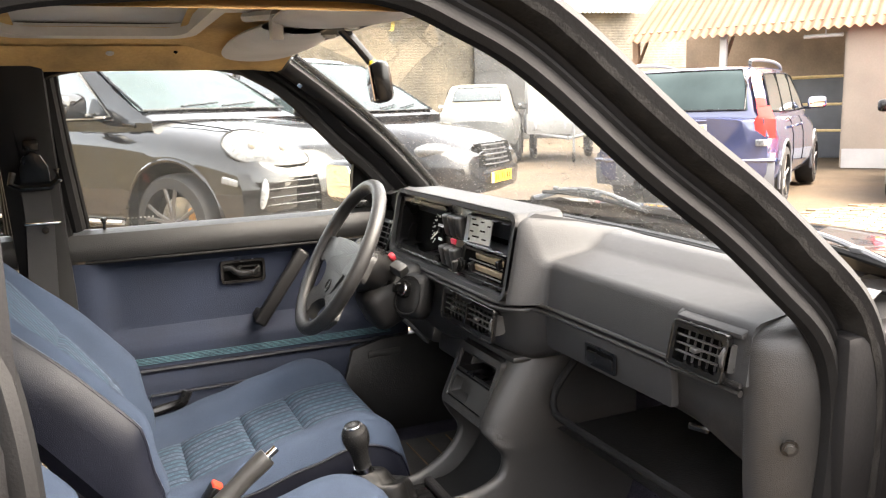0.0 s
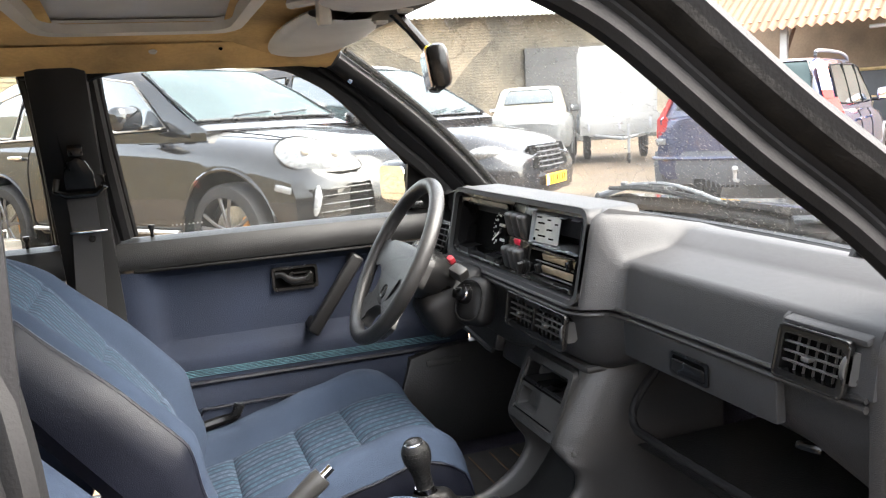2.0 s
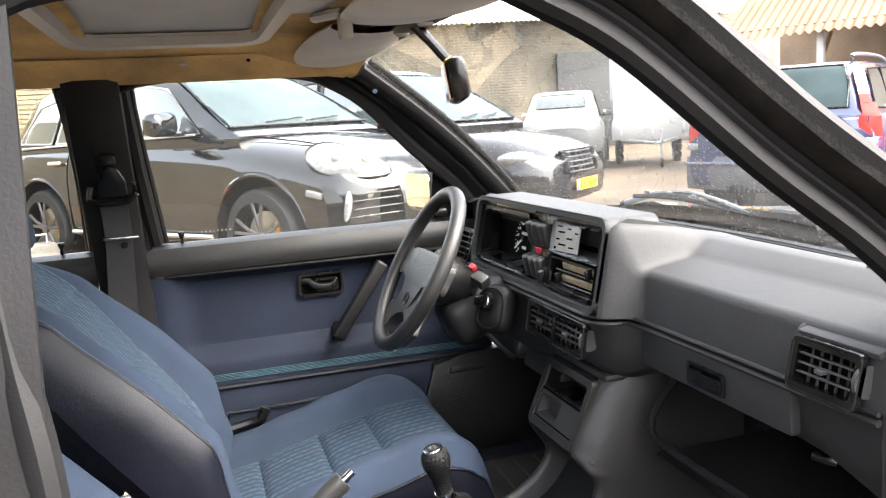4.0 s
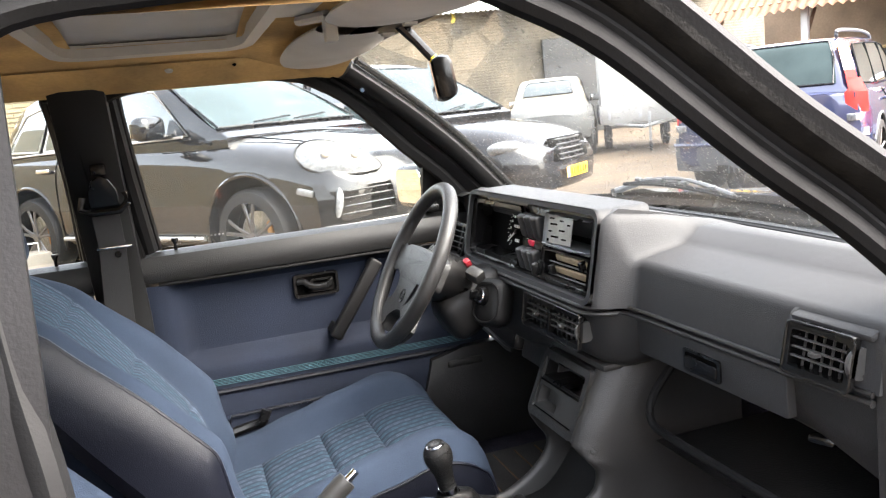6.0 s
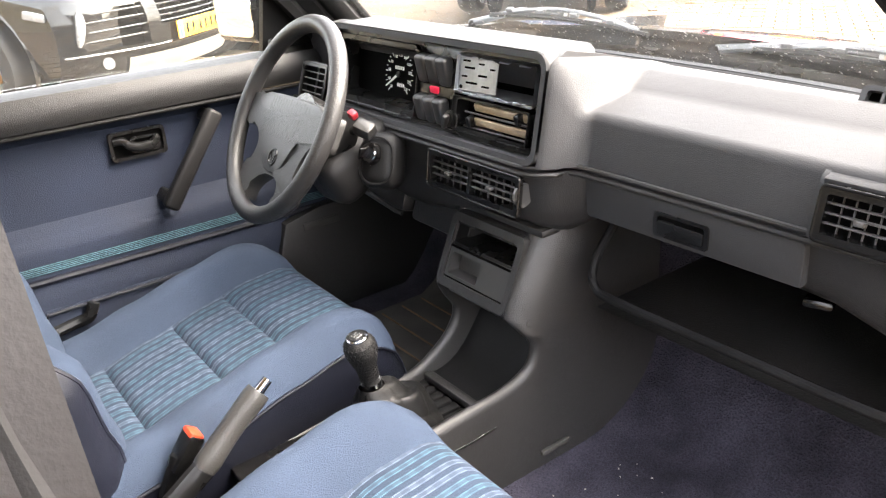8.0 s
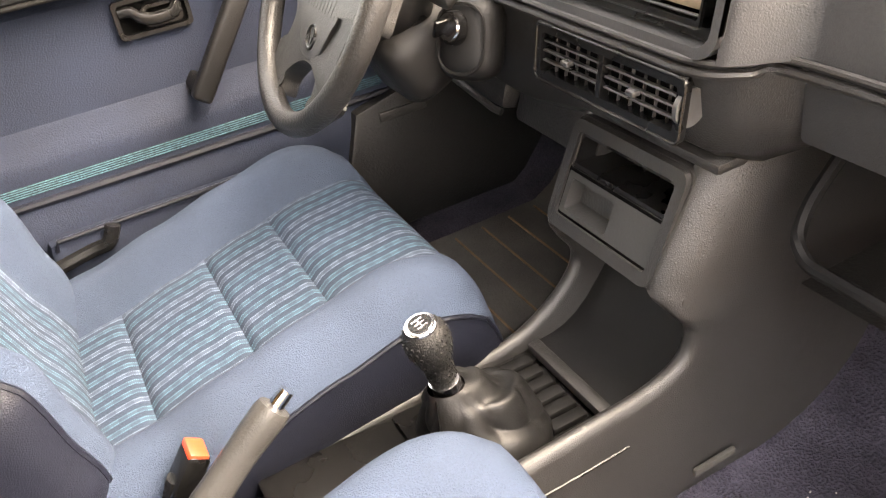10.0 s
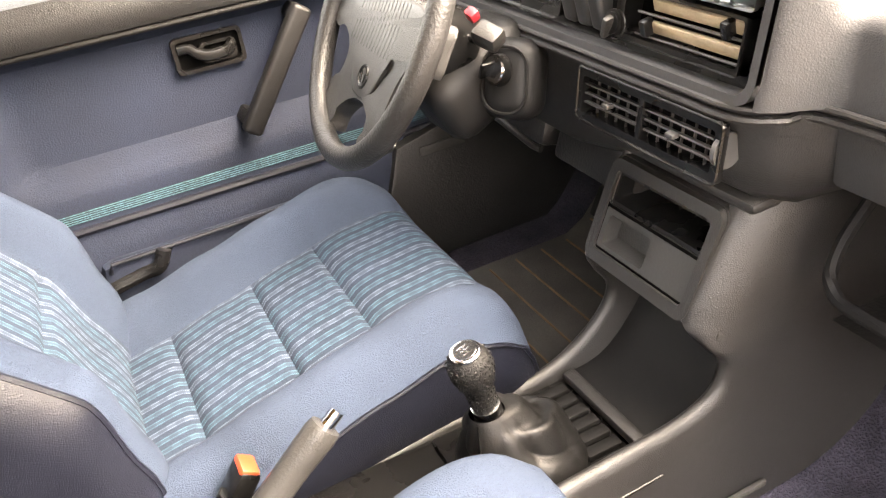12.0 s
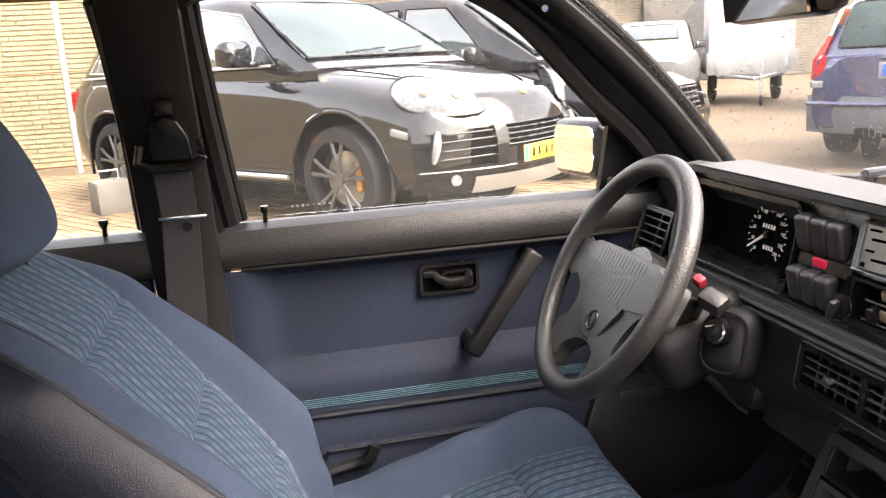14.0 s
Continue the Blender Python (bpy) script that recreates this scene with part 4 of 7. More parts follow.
wheel("hub_pad", plate(pad, 0.008, lambda a, b, c: Vector((a, b, c - 0.0145)), 0.003, seg=3), HUBV, "grey ribbed hub pad")
for k in range(15):
    a = -0.049 + 0.007 * k
    wheel("hub_rib", tube([(a * 1.5 + 0.010 * q * q, 0.036 - 0.070 * q, -0.0064) for q in (0.0, 0.33, 0.66, 1.0)], 0.0004, 5), HUBV)
bd = wheel("badge_ring", tube([(0.0135 * math.cos(2 * math.pi * i / 24), -0.066 + 0.0135 * math.sin(2 * math.pi * i / 24), -0.0065) for i in range(24)], 0.0022, 6, closed=True), SMOOTHBLACK, "round black emblem")
for q in ((-0.008, -0.059, -0.003, -0.074), (0.008, -0.059, 0.003, -0.074), (-0.003, -0.074, 0.0, -0.066), (0.003, -0.074, 0.0, -0.066)):
    wheel("badge_bar", tube([(q[0], q[1], -0.0065), (q[2], q[3], -0.0065)], 0.0013, 5), SMOOTHBLACK, "", bd)
wheel("hub_boss", disc((0, 0, -0.12), 0.050, 0.092, (0, 0, 1), 24, r2=0.056), SMOOTHBLACK)
COL = thing("steering_column", "black steering column shroud with ignition lock and stalks", "steering column", (-0.06, 0.31, 0.80))
bm = rbox((0, 0, 0), (0.100, 0.110, 0.16), 0.03, seg=3)
bmesh.ops.transform(bm, matrix=Matrix.Translation((-0.070, 0.315, 0.790)) @ pose(0, 0, 0, 0, -27, 0) @ pose(0, 0, 0, 0, 90, 0), verts=bm.verts)
part("shroud", bm, BLACKTRIM, COL)
cm = Matrix.Translation((-0.062, 0.240, 0.806)) @ Vector((-0.80, -0.52, 0.30)).to_track_quat("Z", "Y").to_matrix().to_4x4()
part("lock_housing", merge(bmesh.new(), rbox((0, -0.006, -0.02), (0.078, 0.100, 0.060), 0.026, seg=4), cm), BLACKTRIM, COL, "rounded cowl round the ignition lock")
part("lock_rim", merge(bmesh.new(), tube([(a, b, 0.0095) for a, b in round_rect(-0.030, -0.046, 0.030, 0.034, 0.026, 6)], 0.0022, 6, closed=True), cm), BLACKTRIM, COL)
part("ignition_ring", tube([(-0.073, 0.240, 0.815), (-0.084, 0.236, 0.819)], [0.020, 0.018], 20), SMOOTHBLACK, COL)
part("ignition_barrel", disc((-0.081, 0.236, 0.819), 0.0165, 0.005, (-0.9, -0.3, 0.3), 18, 0.002), CHROME, COL, "bright lock barrel")
part("key_bow", rbox((-0.094, 0.233, 0.823), (0.020, 0.006, 0.024), 0.003, (30, 0, 0)), SMOOTHBLACK, COL)
part("wiper_stalk", tube([(-0.085, 0.292, 0.845), (-0.090, 0.240, 0.862)], [0.007, 0.007], 10), SMOOTHBLACK, COL)
part("stalk_head", rbox((-0.088, 0.232, 0.862), (0.026, 0.036, 0.024), 0.006, (20, -25, 15)), LEVER, COL, "grey stalk end")
part("stalk_cap", rbox((-0.094, 0.256, 0.884), (0.013, 0.016, 0.014), 0.003, (20, -25, 0)), mat("dark_red_cap", (0.20, 0.012, 0.018), 0.4, vary=0.1, bump=0), COL, "small dark red cap")
part("indicator_stalk", tube([(-0.085, 0.36, 0.84), (-0.11, 0.45, 0.862)], [0.008, 0.006], 10), SMOOTHBLACK, COL)
part("column_tube", tube([(-0.02, 0.315, 0.765), (0.30, 0.315, 0.60)], 0.028, 14), SMOOTHBLACK, COL)
for y, z in ((0.235, 0.47), (0.315, 0.47), (0.40, 0.46)):
    P = thing("pedal", "black rubber-faced pedal in the driver's footwell", "pedal", (0.2, y, z), "pedals")
    part("arm", tube([(0.30, y, 0.66), (0.24, y, 0.56), (0.20, y, z)], 0.008, 8), SMOOTHBLACK, P)
    part("rubber_pad", rbox((0.195, y, z), (0.014, 0.06, 0.055), 0.005, (0, 25, 0)), RUBBER, P)

# ---- centre console, gear lever, handbrake ----
CO = thing("centre_console", "black grained centre console with an open slot, drawer and tray", "console", (-0.1, 0, 0.36))


def bf(a, b, c):
    """Point of the tilted console face."""
    return Vector((-0.047 + (b - 0.620) * 0.44 - c, -0.074 + (a + 0.094) * 0.88, b))


part("face_frame", frame_plate(round_rect(-0.094, 0.617, 0.106, 0.731, 0.014), round_rect(-0.080, 0.630, 0.092, 0.719, 0.006), 0.010, bf, sink=0.0), PLASTIC, CO, "raised padded black frame")
part("face_skirt", frame_plate(round_rect(-0.096, 0.615, 0.108, 0.733, 0.014), round_rect(-0.0955, 0.6155, 0.1075, 0.7325, 0.014), 0.004, bf, sink=0.06), PLASTIC, CO)
SL = part("slot", frame_plate(round_rect(-0.080, 0.678, 0.092, 0.719, 0.004), round_rect(-0.075, 0.684, 0.087, 0.713, 0.003), 0.004, bf, sink=0.10), SMOOTHBLACK, CO, "empty open slot")
# Slot end coloured as deep shade.
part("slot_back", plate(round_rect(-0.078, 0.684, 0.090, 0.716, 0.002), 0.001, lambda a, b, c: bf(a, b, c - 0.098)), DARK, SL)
DR = part("drawer", frame_plate(round_rect(-0.079, 0.632, 0.091, 0.677, 0.004), round_rect(-0.000, 0.636, 0.082, 0.670, 0.004), 0.006, bf, sink=0.018), mat("dull_black_drawer", (0.019, 0.019, 0.0185), 0.5, vary=0.15, fine=300), CO, "dull black drawer with a finger recess")
part("recess_floor", plate(round_rect(-0.001, 0.635, 0.083, 0.671, 0.003), 0.001, lambda a, b, c: bf(a, b, c - 0.018)), LEVER, DR)
for a0, b0, a1, b1, r, m in ((-0.0815, 0.6300, 0.0935, 0.6790, 0.0016, DARK), (-0.0785, 0.6800, 0.0905, 0.7175, 0.0014, SMOOTHBLACK), (-0.0815, 0.6775, 0.0935, 0.7200, 0.0014, DARK)):
    part("joint_line", tube([bf(a, b, 0.0055) for a, b in round_rect(a0, b0, a1, b1, 0.005)], r, 6, closed=True), m, CO)
# side walls: from the box's corner in one sweep down to the tunnel tray
wall_r = spline([(0.004, 0.0, 0.738), (-0.028, 0.0, 0.680), (-0.056, 0.0, 0.622), (-0.046, 0.0, 0.596), (-0.026, 0.0, 0.566), (-0.036, 0.0, 0.532), (-0.080, 0.0, 0.513), (-0.150, 0.0, 0.506), (-0.230, 0.0, 0.498), (-0.32, 0.0, 0.490), (-0.42, 0.0, 0.470)], 7)
wall_l = spline([(0.004, 0.0, 0.738), (-0.028, 0.0, 0.680), (-0.056, 0.0, 0.622), (-0.044, 0.0, 0.590), (-0.022, 0.0, 0.550), (-0.046, 0.0, 0.508), (-0.103, 0.0, 0.472), (-0.160, 0.0, 0.462), (-0.230, 0.0, 0.460), (-0.32, 0.0, 0.455), (-0.42, 0.0, 0.445)], 7)
for s, yo, line in ((-1, -0.104, wall_r), (1, 0.112, wall_l)):
    out, seam = [], []
    for j, p in enumerate(line):
        k = j / (len(line) - 1)
        q = Vector((lerp(0.26, -0.42, smooth01((k - 0.30) / 0.7)), 0, lerp(0.76, 0.35, smooth01(k / 0.55))))
        y = yo * lerp(1.0, 0.94, smooth01((-p.x - 0.05) / 0.3))
        d = (q - p).normalized()
        row, inset = [], (0.026 if s < 0 else 0.008) * smooth01((p.z - 0.585) / 0.04)
        for dist, yy in ((0.10, y - s * 0.020), (0.012, y - s * 0.018), (0.003, y - s * 0.014), (0.0, y - s * 0.008), (0.004, y - s * 0.001), (0.014, y + s * 0.003), (0.05, y + s * 0.006)):
            w = p + d * min(dist, 0.8 * (q - p).length)
            row.append(Vector((w.x, yy - s * inset * max(0.0, 1 - dist / 0.05 * (yy != y - s * 0.020)), w.z)))
        for f in (0.55, 1.0):
            w = p.lerp(q, f)
            row.append(Vector((w.x, y + s * (0.006 + 0.012 * f * smooth01((0.60 - w.z) / 0.2)), w.z)))
        out.append(row)
        seam.append(row[6] + Vector((0, s * 0.0005, 0)))
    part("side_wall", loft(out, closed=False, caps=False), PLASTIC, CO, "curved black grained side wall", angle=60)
    part("seam", tube(seam[46:], 0.0014, 5), SMOOTHBLACK, CO)
part("box_top", rbox((0.10, 0.006, 0.742), (0.20, 0.212, 0.012), 0.004), PLASTIC, CO)
part("bridge", rbox((-0.022, 0.006, 0.600), (0.030, 0.215, 0.022), 0.008, (0, 20, 0)), PLASTIC, CO)
# Blacker trim than the console: the hollow's shade is put into the colour.
part("tray_back", surface(lambda u, v: Vector((-0.10 + 0.18 * u, lerp(-0.09, 0.10, v), 0.452 + 0.13 * smooth01(u) ** 2)), 10, 6), BLACKTRIM, CO)
part("tray_floor", rbox((-0.26, 0.004, 0.441), (0.40, 0.175, 0.016), 0.004), SMOOTHBLACK, CO)
part("tray_rim", rbox((-0.098, 0.004, 0.457), (0.018, 0.165, 0.014), 0.004), PLASTIC, CO)
for k in range(7):
    part("rubber_rib", rbox((-0.136, 0.070 - 0.0215 * k, 0.453), (0.046, 0.0165, 0.009), 0.003), RUBBER, CO)
part("gaiter_plate", rbox((-0.232, 0.002, 0.452), (0.130, 0.160, 0.008), 0.003), SMOOTHBLACK, CO, "flat surround under the gaiter")
part("screw_tab", rbox((-0.0, -0.125, 0.378), (0.06, 0.006, 0.010), 0.002), MAT, CO, "dark chafed tab")
GL = thing("gear_lever", "black knurled gear lever with chrome cap and leather gaiter", "gear lever", (-0.25, 0, 0.45))
gl = [Vector((-0.248, -0.002, 0.50)), Vector((-0.258, -0.003, 0.555)), Vector((-0.268, -0.004, 0.605)), Vector((-0.274, -0.005, 0.640))]
part("shaft", tube([gl[0], gl[1]], [0.019, 0.016], 14), LEATHER, GL)
part("collar", tube([gl[1] - (gl[1] - gl[0]) * 0.10, gl[1] + (gl[2] - gl[1]) * 0.08], 0.0165, 16), CHROME, GL, "chrome collar ring")
ax = (gl[3] - gl[1]).normalized()
part("grip", tube([gl[1], gl[1] + ax * 0.015, gl[1] + ax * 0.034, gl[1] + ax * 0.046, gl[1] + ax * 0.060, gl[1] + ax * 0.072, gl[1] + ax * 0.080, gl[1] + ax * 0.085], [0.0155, 0.0145, 0.0155, 0.0205, 0.0240, 0.0235, 0.0200, 0.0155], 28), mat("knurled_rubber", (0.006, 0.006, 0.006), 0.42, scale=40, fine=560, bump=0.9, depth=0.002, spec=0.18), GL, "knurled rubber grip")
part("cap", disc(gl[1] + ax * 0.0835, 0.0165, 0.004, ax, 28, 0.0015), CHROME, GL, "chrome cap ring")
part("cap_disc", disc(gl[1] + ax * 0.0850, 0.0130, 0.0032, ax, 28, 0.0008), SMOOTHBLACK, GL, "glossy black shift-pattern disc")
capm = Matrix.Translation(gl[1] + ax * 0.0884) @ ax.to_track_quat("Z", "Y").to_matrix().to_4x4()
for a, b, w, h in ((-0.0055, 0, 0.0016, 0.012), (0, 0, 0.0016, 0.012), (0.0055, 0, 0.0016, 0.012), (0, 0, 0.012, 0.0016)):
    part("shift_mark", merge(bmesh.new(), rbox((a, b, 0), (w, h, 0.0008), 0.0), capm), CHROME, GL, smooth=False)
for ring in range(11):
    d = 0.012 + 0.0062 * ring
    r = table(d, [(0.0, 0.0155), (0.015, 0.0145), (0.034, 0.0155), (0.046, 0.0205), (0.060, 0.0240), (0.072, 0.0235), (0.080, 0.0200)])
    bm = bmesh.new()
    for k in range(22):
        t = 2 * math.pi * (k + 0.5 * (ring % 2)) / 22
        rbox((r * math.cos(t), r * math.sin(t), 0), (0.0022, 0.0022, 0.0026), 0.0, (0, 0, math.degrees(t)), bm=bm)
    part("knurl_ring", merge(bmesh.new(), bm, Matrix.Translation(gl[1] + ax * d) @ ax.to_track_quat("Z", "Y").to_matrix().to_4x4()), LEATHER, GL, smooth=False)


def gaiter(u, v):
    t = 2 * math.pi * v
    side = 0.5 + 0.5 * math.cos(t - 0.5)
    crease = 0.30 * abs(math.sin(1.5 * t + 2.6 * u + 0.8 * math.sin(4 * u))) ** 0.55 - 0.16 + 0.12 * abs(math.sin(3.5 * t - 4 * u)) ** 0.6
    r = lerp(0.066, 0.0175, u ** (0.62 + 0.5 * side)) * (1 + crease * math.sin(math.pi * u) ** 0.7)
    c = Vector((-0.222, -0.006, 0.452)).lerp(gl[1] - Vector((0, 0, 0.006)), u ** 0.85)
    fold = 0.009 * math.sin(15 * u + 2.6 * math.sin(t + 0.6)) * math.sin(math.pi * u) * side
    return c + Vector((r * 1.15 * math.cos(t), r * math.sin(t), fold + 0.010 * math.sin(math.pi * u) * side))


part("gaiter", surface(gaiter, 40, 96), LEATHER, GL, "soft folded black leather gaiter", angle=80)
part("gaiter_stitch", tube([gaiter(u, 0.60) + Vector((-0.0008, -0.0008, 0.0004)) for u in np.linspace(0.05, 0.97, 24)], 0.0011, 5), SMOOTHBLACK, GL)
part("gaiter_ring", tube([(-0.225 + 0.068 * math.cos(2 * math.pi * i / 28), -0.006 + 0.060 * math.sin(2 * math.pi * i / 28), 0.455) for i in range(28)], 0.006, 8, closed=True), SMOOTHBLACK, GL)
HB = thing("handbrake", "grey-black handbrake lever with a chromed release button", "handbrake", (-0.6, 0.0, 0.42))
hp = [Vector((-0.66, -0.002, 0.46)), Vector((-0.60, 0.0, 0.482)), Vector((-0.52, 0.004, 0.530)), Vector((-0.47, 0.008, 0.572)), Vector((-0.424, 0.012, 0.606))]
part("lever", tube(spline(hp[:3], 5), 0.014, 10, flat=1.3), SMOOTHBLACK, HB)
part("grip", tube(spline(hp[2:], 6), [0.0150, 0.0165, 0.0160, 0.0155, 0.0150, 0.0150, 0.0150, 0.0152, 0.0155, 0.0160, 0.0160, 0.0165, 0.0150], 14, flat=1.15), LEVER, HB, "ribbed grey-black grip")
part("button", tube([hp[4], hp[4] + Vector((0.016, 0.001, 0.012))], [0.008, 0.0075], 14), CHROME, HB, "chrome-rimmed button")
part("boot", tube([hp[0] + Vector((-0.02, 0, -0.04)), hp[1] + Vector((0, 0, -0.012))], [0.045, 0.026], 14), RUBBER, HB)
for y, x, dz in ((0.078, -0.530, 0.024), (-0.075, -0.64, 0.0)):
    BK = thing("belt_buckle", "black belt buckle with an orange release button", "buckle", (x, y, 0.45), "belt buckles")
    part("stalk", tube([(x - 0.06, y, 0.40), (x, y, 0.49 + dz)], 0.012, 8), SMOOTHBLACK, BK)
    part("housing", rbox((x + 0.010, y, 0.492 + dz), (0.024, 0.036, 0.060), 0.005, (0, 37, 0)), SMOOTHBLACK, BK)
    part("release", rbox((x + 0.025, y, 0.514 + dz), (0.021, 0.031, 0.012), 0.003, (0, 37, 0)), ORANGE, BK, "orange button")

# ---- front seats ----


def cushion_z(x):
    return table(x, [(-0.66, 0.450), (-0.55, 0.470), (-0.45, 0.498), (-0.34, 0.528), (-0.25, 0.550), (-0.18, 0.556), (-0.145, 0.546), (-0.125, 0.53)])


def seat(cx, cy, label):
    """A front seat; cx shifts it along the car, cy is its centre line."""
    S = thing("front_seat", label, "seat", (cx - 0.45, cy, 0.36), "front seats")
    H = 0.245

    def top(x, w):
        """Height over the cushion at x, w from -1 to 1 across."""
        e = abs(w)
        return cushion_z(x) + 0.052 * smooth01((e - 0.46) / 0.28) * smooth01((-0.10 - x) / 0.14) - 0.046 * smooth01((e - 0.80) / 0.20) ** 2

    def cush(u, v):
        x, w = lerp(-0.68, -0.110, u), 2 * v - 1
        r = 1 - 0.10 * smooth01((u - 0.8) / 0.2) ** 2
        z = top(min(x, -0.125), w)
        if u > 0.93:
            z -= 0.10 * ((u - 0.93) / 0.07) ** 2
        return Vector((cx + x, cy + w * H * r, z))
    part("cushion", surface(cush, 44, 36), BLUECLOTH, S, "plain navy cloth bolsters")
    # side skirts and front
    prof = []
    for i in range(45):
        u = i / 44
        prof.append((cush(u, 0.0), cush(u, 1.0)))
    for k in (0, 1):
        s = -1 if k == 0 else 1
        bm = loft([[p[k] + Vector((0, 0, 0)), p[k] + Vector((0, s * 0.006, -0.03)), Vector((p[k].x, p[k].y - s * 0.004, max(0.40, p[k].z - 0.10))), Vector((p[k].x, p[k].y - s * 0.02, 0.385)), Vector((p[k].x, p[k].y - s * 0.06, 0.385))] for p in prof], closed=False, caps=False)
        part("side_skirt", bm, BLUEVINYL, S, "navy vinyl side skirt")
        part("seam_piping", tube([p[k] + Vector((0, s * 0.002, -0.001)) for p in prof], 0.003, 6), BLUEVINYL, S)
    part("front_skirt", surface(lambda u, v: Vector((cx - 0.110 + 0.012 * math.sin(3.1 * u) - 0.05 * u * u, cy + (2 * v - 1) * H * 0.90, lerp(cush(1, v).z, 0.385, u))), 6, 36), BLUEVINYL, S)
    # striped insert panels with sewn-in seams
    edges = [-0.665, -0.535, -0.405, -0.302, -0.150]
    for a, b in zip(edges, edges[1:]):
        def f(u, v):
            x, w = lerp(a, b, u), lerp(-0.545, 0.515, v)
            rise = min(1, 9 * u, 9 * (1 - u)) ** 0.5 * min(1, 12 * v, 12 * (1 - v)) ** 0.5
            return Vector((cx + x, cy + w * H, top(x, w) + 0.001 + 0.008 * rise))
        part("seat_panel", surface(f, 14, 24, uvf=lambda u, v: (lerp(a, b, u), lerp(-0.545, 0.515, v) * H)), STRIPED, S, "blue cloth woven with pale dashed stripes", angle=70)
    # Seat underside blackened to hold the shade beneath the cushion.
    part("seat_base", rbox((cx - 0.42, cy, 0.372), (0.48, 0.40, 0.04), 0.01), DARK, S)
    for s in (-1, 1):
        part("rail", rbox((cx - 0.40, cy + s * 0.18, 0.350), (0.56, 0.03, 0.02), 0.004), STEEL, S)
    # backrest in its own leaning frame: s up the back, w across, n to the front
    base = Vector((cx - 0.550, cy, 0.455))
    tilt = radians(36.4)
    us, un = Vector((-math.sin(tilt), 0, math.cos(tilt))), Vector((math.cos(tilt), 0, math.sin(tilt)))

    def back(s, w, n):
        return base + us * (s * 1.045) + un * n + Vector((0, w, 0))

    def half(s):
        return table(s, [(0, 0.192), (0.08, 0.214), (0.34, 0.221), (0.52, 0.203), (0.62, 0.160), (0.66, 0.11)])

    def frontn(s, e):
        e = abs(e)
        lo = table(s, [(0, -0.050), (0.10, -0.018), (0.2, 0.012), (0.3, 0.016), (0.5, 0.016), (0.66, -0.025)])
        return lo + table(s, [(0, 0.02), (0.10, 0.050), (0.2, 0.066), (0.32, 0.054), (0.5, 0.024), (0.66, 0.0)]) * smooth01((e - 0.53) / 0.30) - 0.014 * smooth01((e - 0.86) / 0.14) ** 2

    def bk(u, v):
        s, w = lerp(-0.02, 0.66, u), 2 * v - 1
        return back(s, w * half(s), frontn(s, w) - 0.06 * smooth01((u - 0.93) / 0.07))
    B = part("backrest", surface(bk, 44, 36), BLUECLOTH, S, "navy cloth backrest, leaned back")
    rim = [bk(i / 44, 0.0) for i in range(45)] + [bk(1, j / 12) for j in range(1, 12)] + [bk(1 - i / 44, 1.0) for i in range(45)]
    rear = []
    for i, p in enumerate(rim):
        d = p - base
        s, w = d.dot(us) / 1.045, d.y
        rear.append([p, back(s, w * 1.035, d.dot(un) - 0.006), back(s, w * 1.095, d.dot(un) - 0.026), back(s, w * 1.12, d.dot(un) - 0.055), back(s, w * 1.10, -0.055), back(s, w * 0.95, -0.085), back(s, w * 0.3, -0.085)])
    part("back_shell", loft(rear, closed=False, caps=False), BLUEVINYL, B, "navy vinyl sides and back")
    part("piping", tube([p + un * -0.002 for p in rim], 0.0042, 6), BLUEVINYL, B, "raised piping")
    edges = [0.03, 0.20, 0.345, 0.50, 0.645]
    for a, b in zip(edges, edges[1:]):
        def g(u, v):
            s = lerp(a, b, u)
            e = lerp(-0.55, 0.55, v) * 0.245 / half(s)
            e = max(-0.9, min(0.9, e))
            rise = min(1, 9 * u, 9 * (1 - u)) ** 0.5 * min(1, 12 * v, 12 * (1 - v)) ** 0.5
            return back(s, e * half(s), frontn(s, e) + 0.001 + 0.008 * rise)
        part("back_panel", surface(g, 14, 24, uvf=lambda u, v: (lerp(a, b, u), lerp(-0.55, 0.55, v) * 0.245)), STRIPED, B, "blue cloth woven with pale dashed stripes", angle=70)
    # headrest on two posts
    hc, ht = Vector((cx - 0.955, cy, 1.075)), radians(20)
    hu, hn = Vector((-math.sin(ht), 0, math.cos(ht))), Vector((math.cos(ht), 0, math.sin(ht)))

    def head(u, v):
        t, q = 2 * math.pi * v, math.sin(math.pi * u) ** 0.35
        cw = math.copysign(abs(math.cos(t)) ** 0.55, math.cos(t)) * q
        cn = math.copysign(abs(math.sin(t)) ** 0.7, math.sin(t)) * q
        return hc + hu * (0.098 * math.cos(math.pi * u)) + Vector((0, (0.128 - 0.018 * math.cos(math.pi * u)) * cw, 0)) + hn * (0.046 * cn)
    hr = part("headrest", surface(head, 20, 32), BLUECLOTH, S, "navy cloth headrest")
    for w in (-0.06, 0.06):
        part("post", tube([back(0.60, w, -0.02), hc - hu * 0.06 + Vector((0, w, 0))], 0.006, 8), CHROME, hr)
    # recline lever
    part("recline_lever", tube(spline([(cx - 0.640, cy + 0.262, 0.500), (cx - 0.545, cy + 0.268, 0.515), (cx - 0.515, cy + 0.262, 0.522), (cx - 0.50, cy + 0.262, 0.548)], 5), 0.009, 8, flat=1.3), SMOOTHBLACK, S)
    return S


seat(0.0, 0.335, "dark blue cloth driver's seat with striped panels, backrest leaned back")
seat(-0.110, -0.305, "dark blue cloth passenger seat with striped panels, slid back")

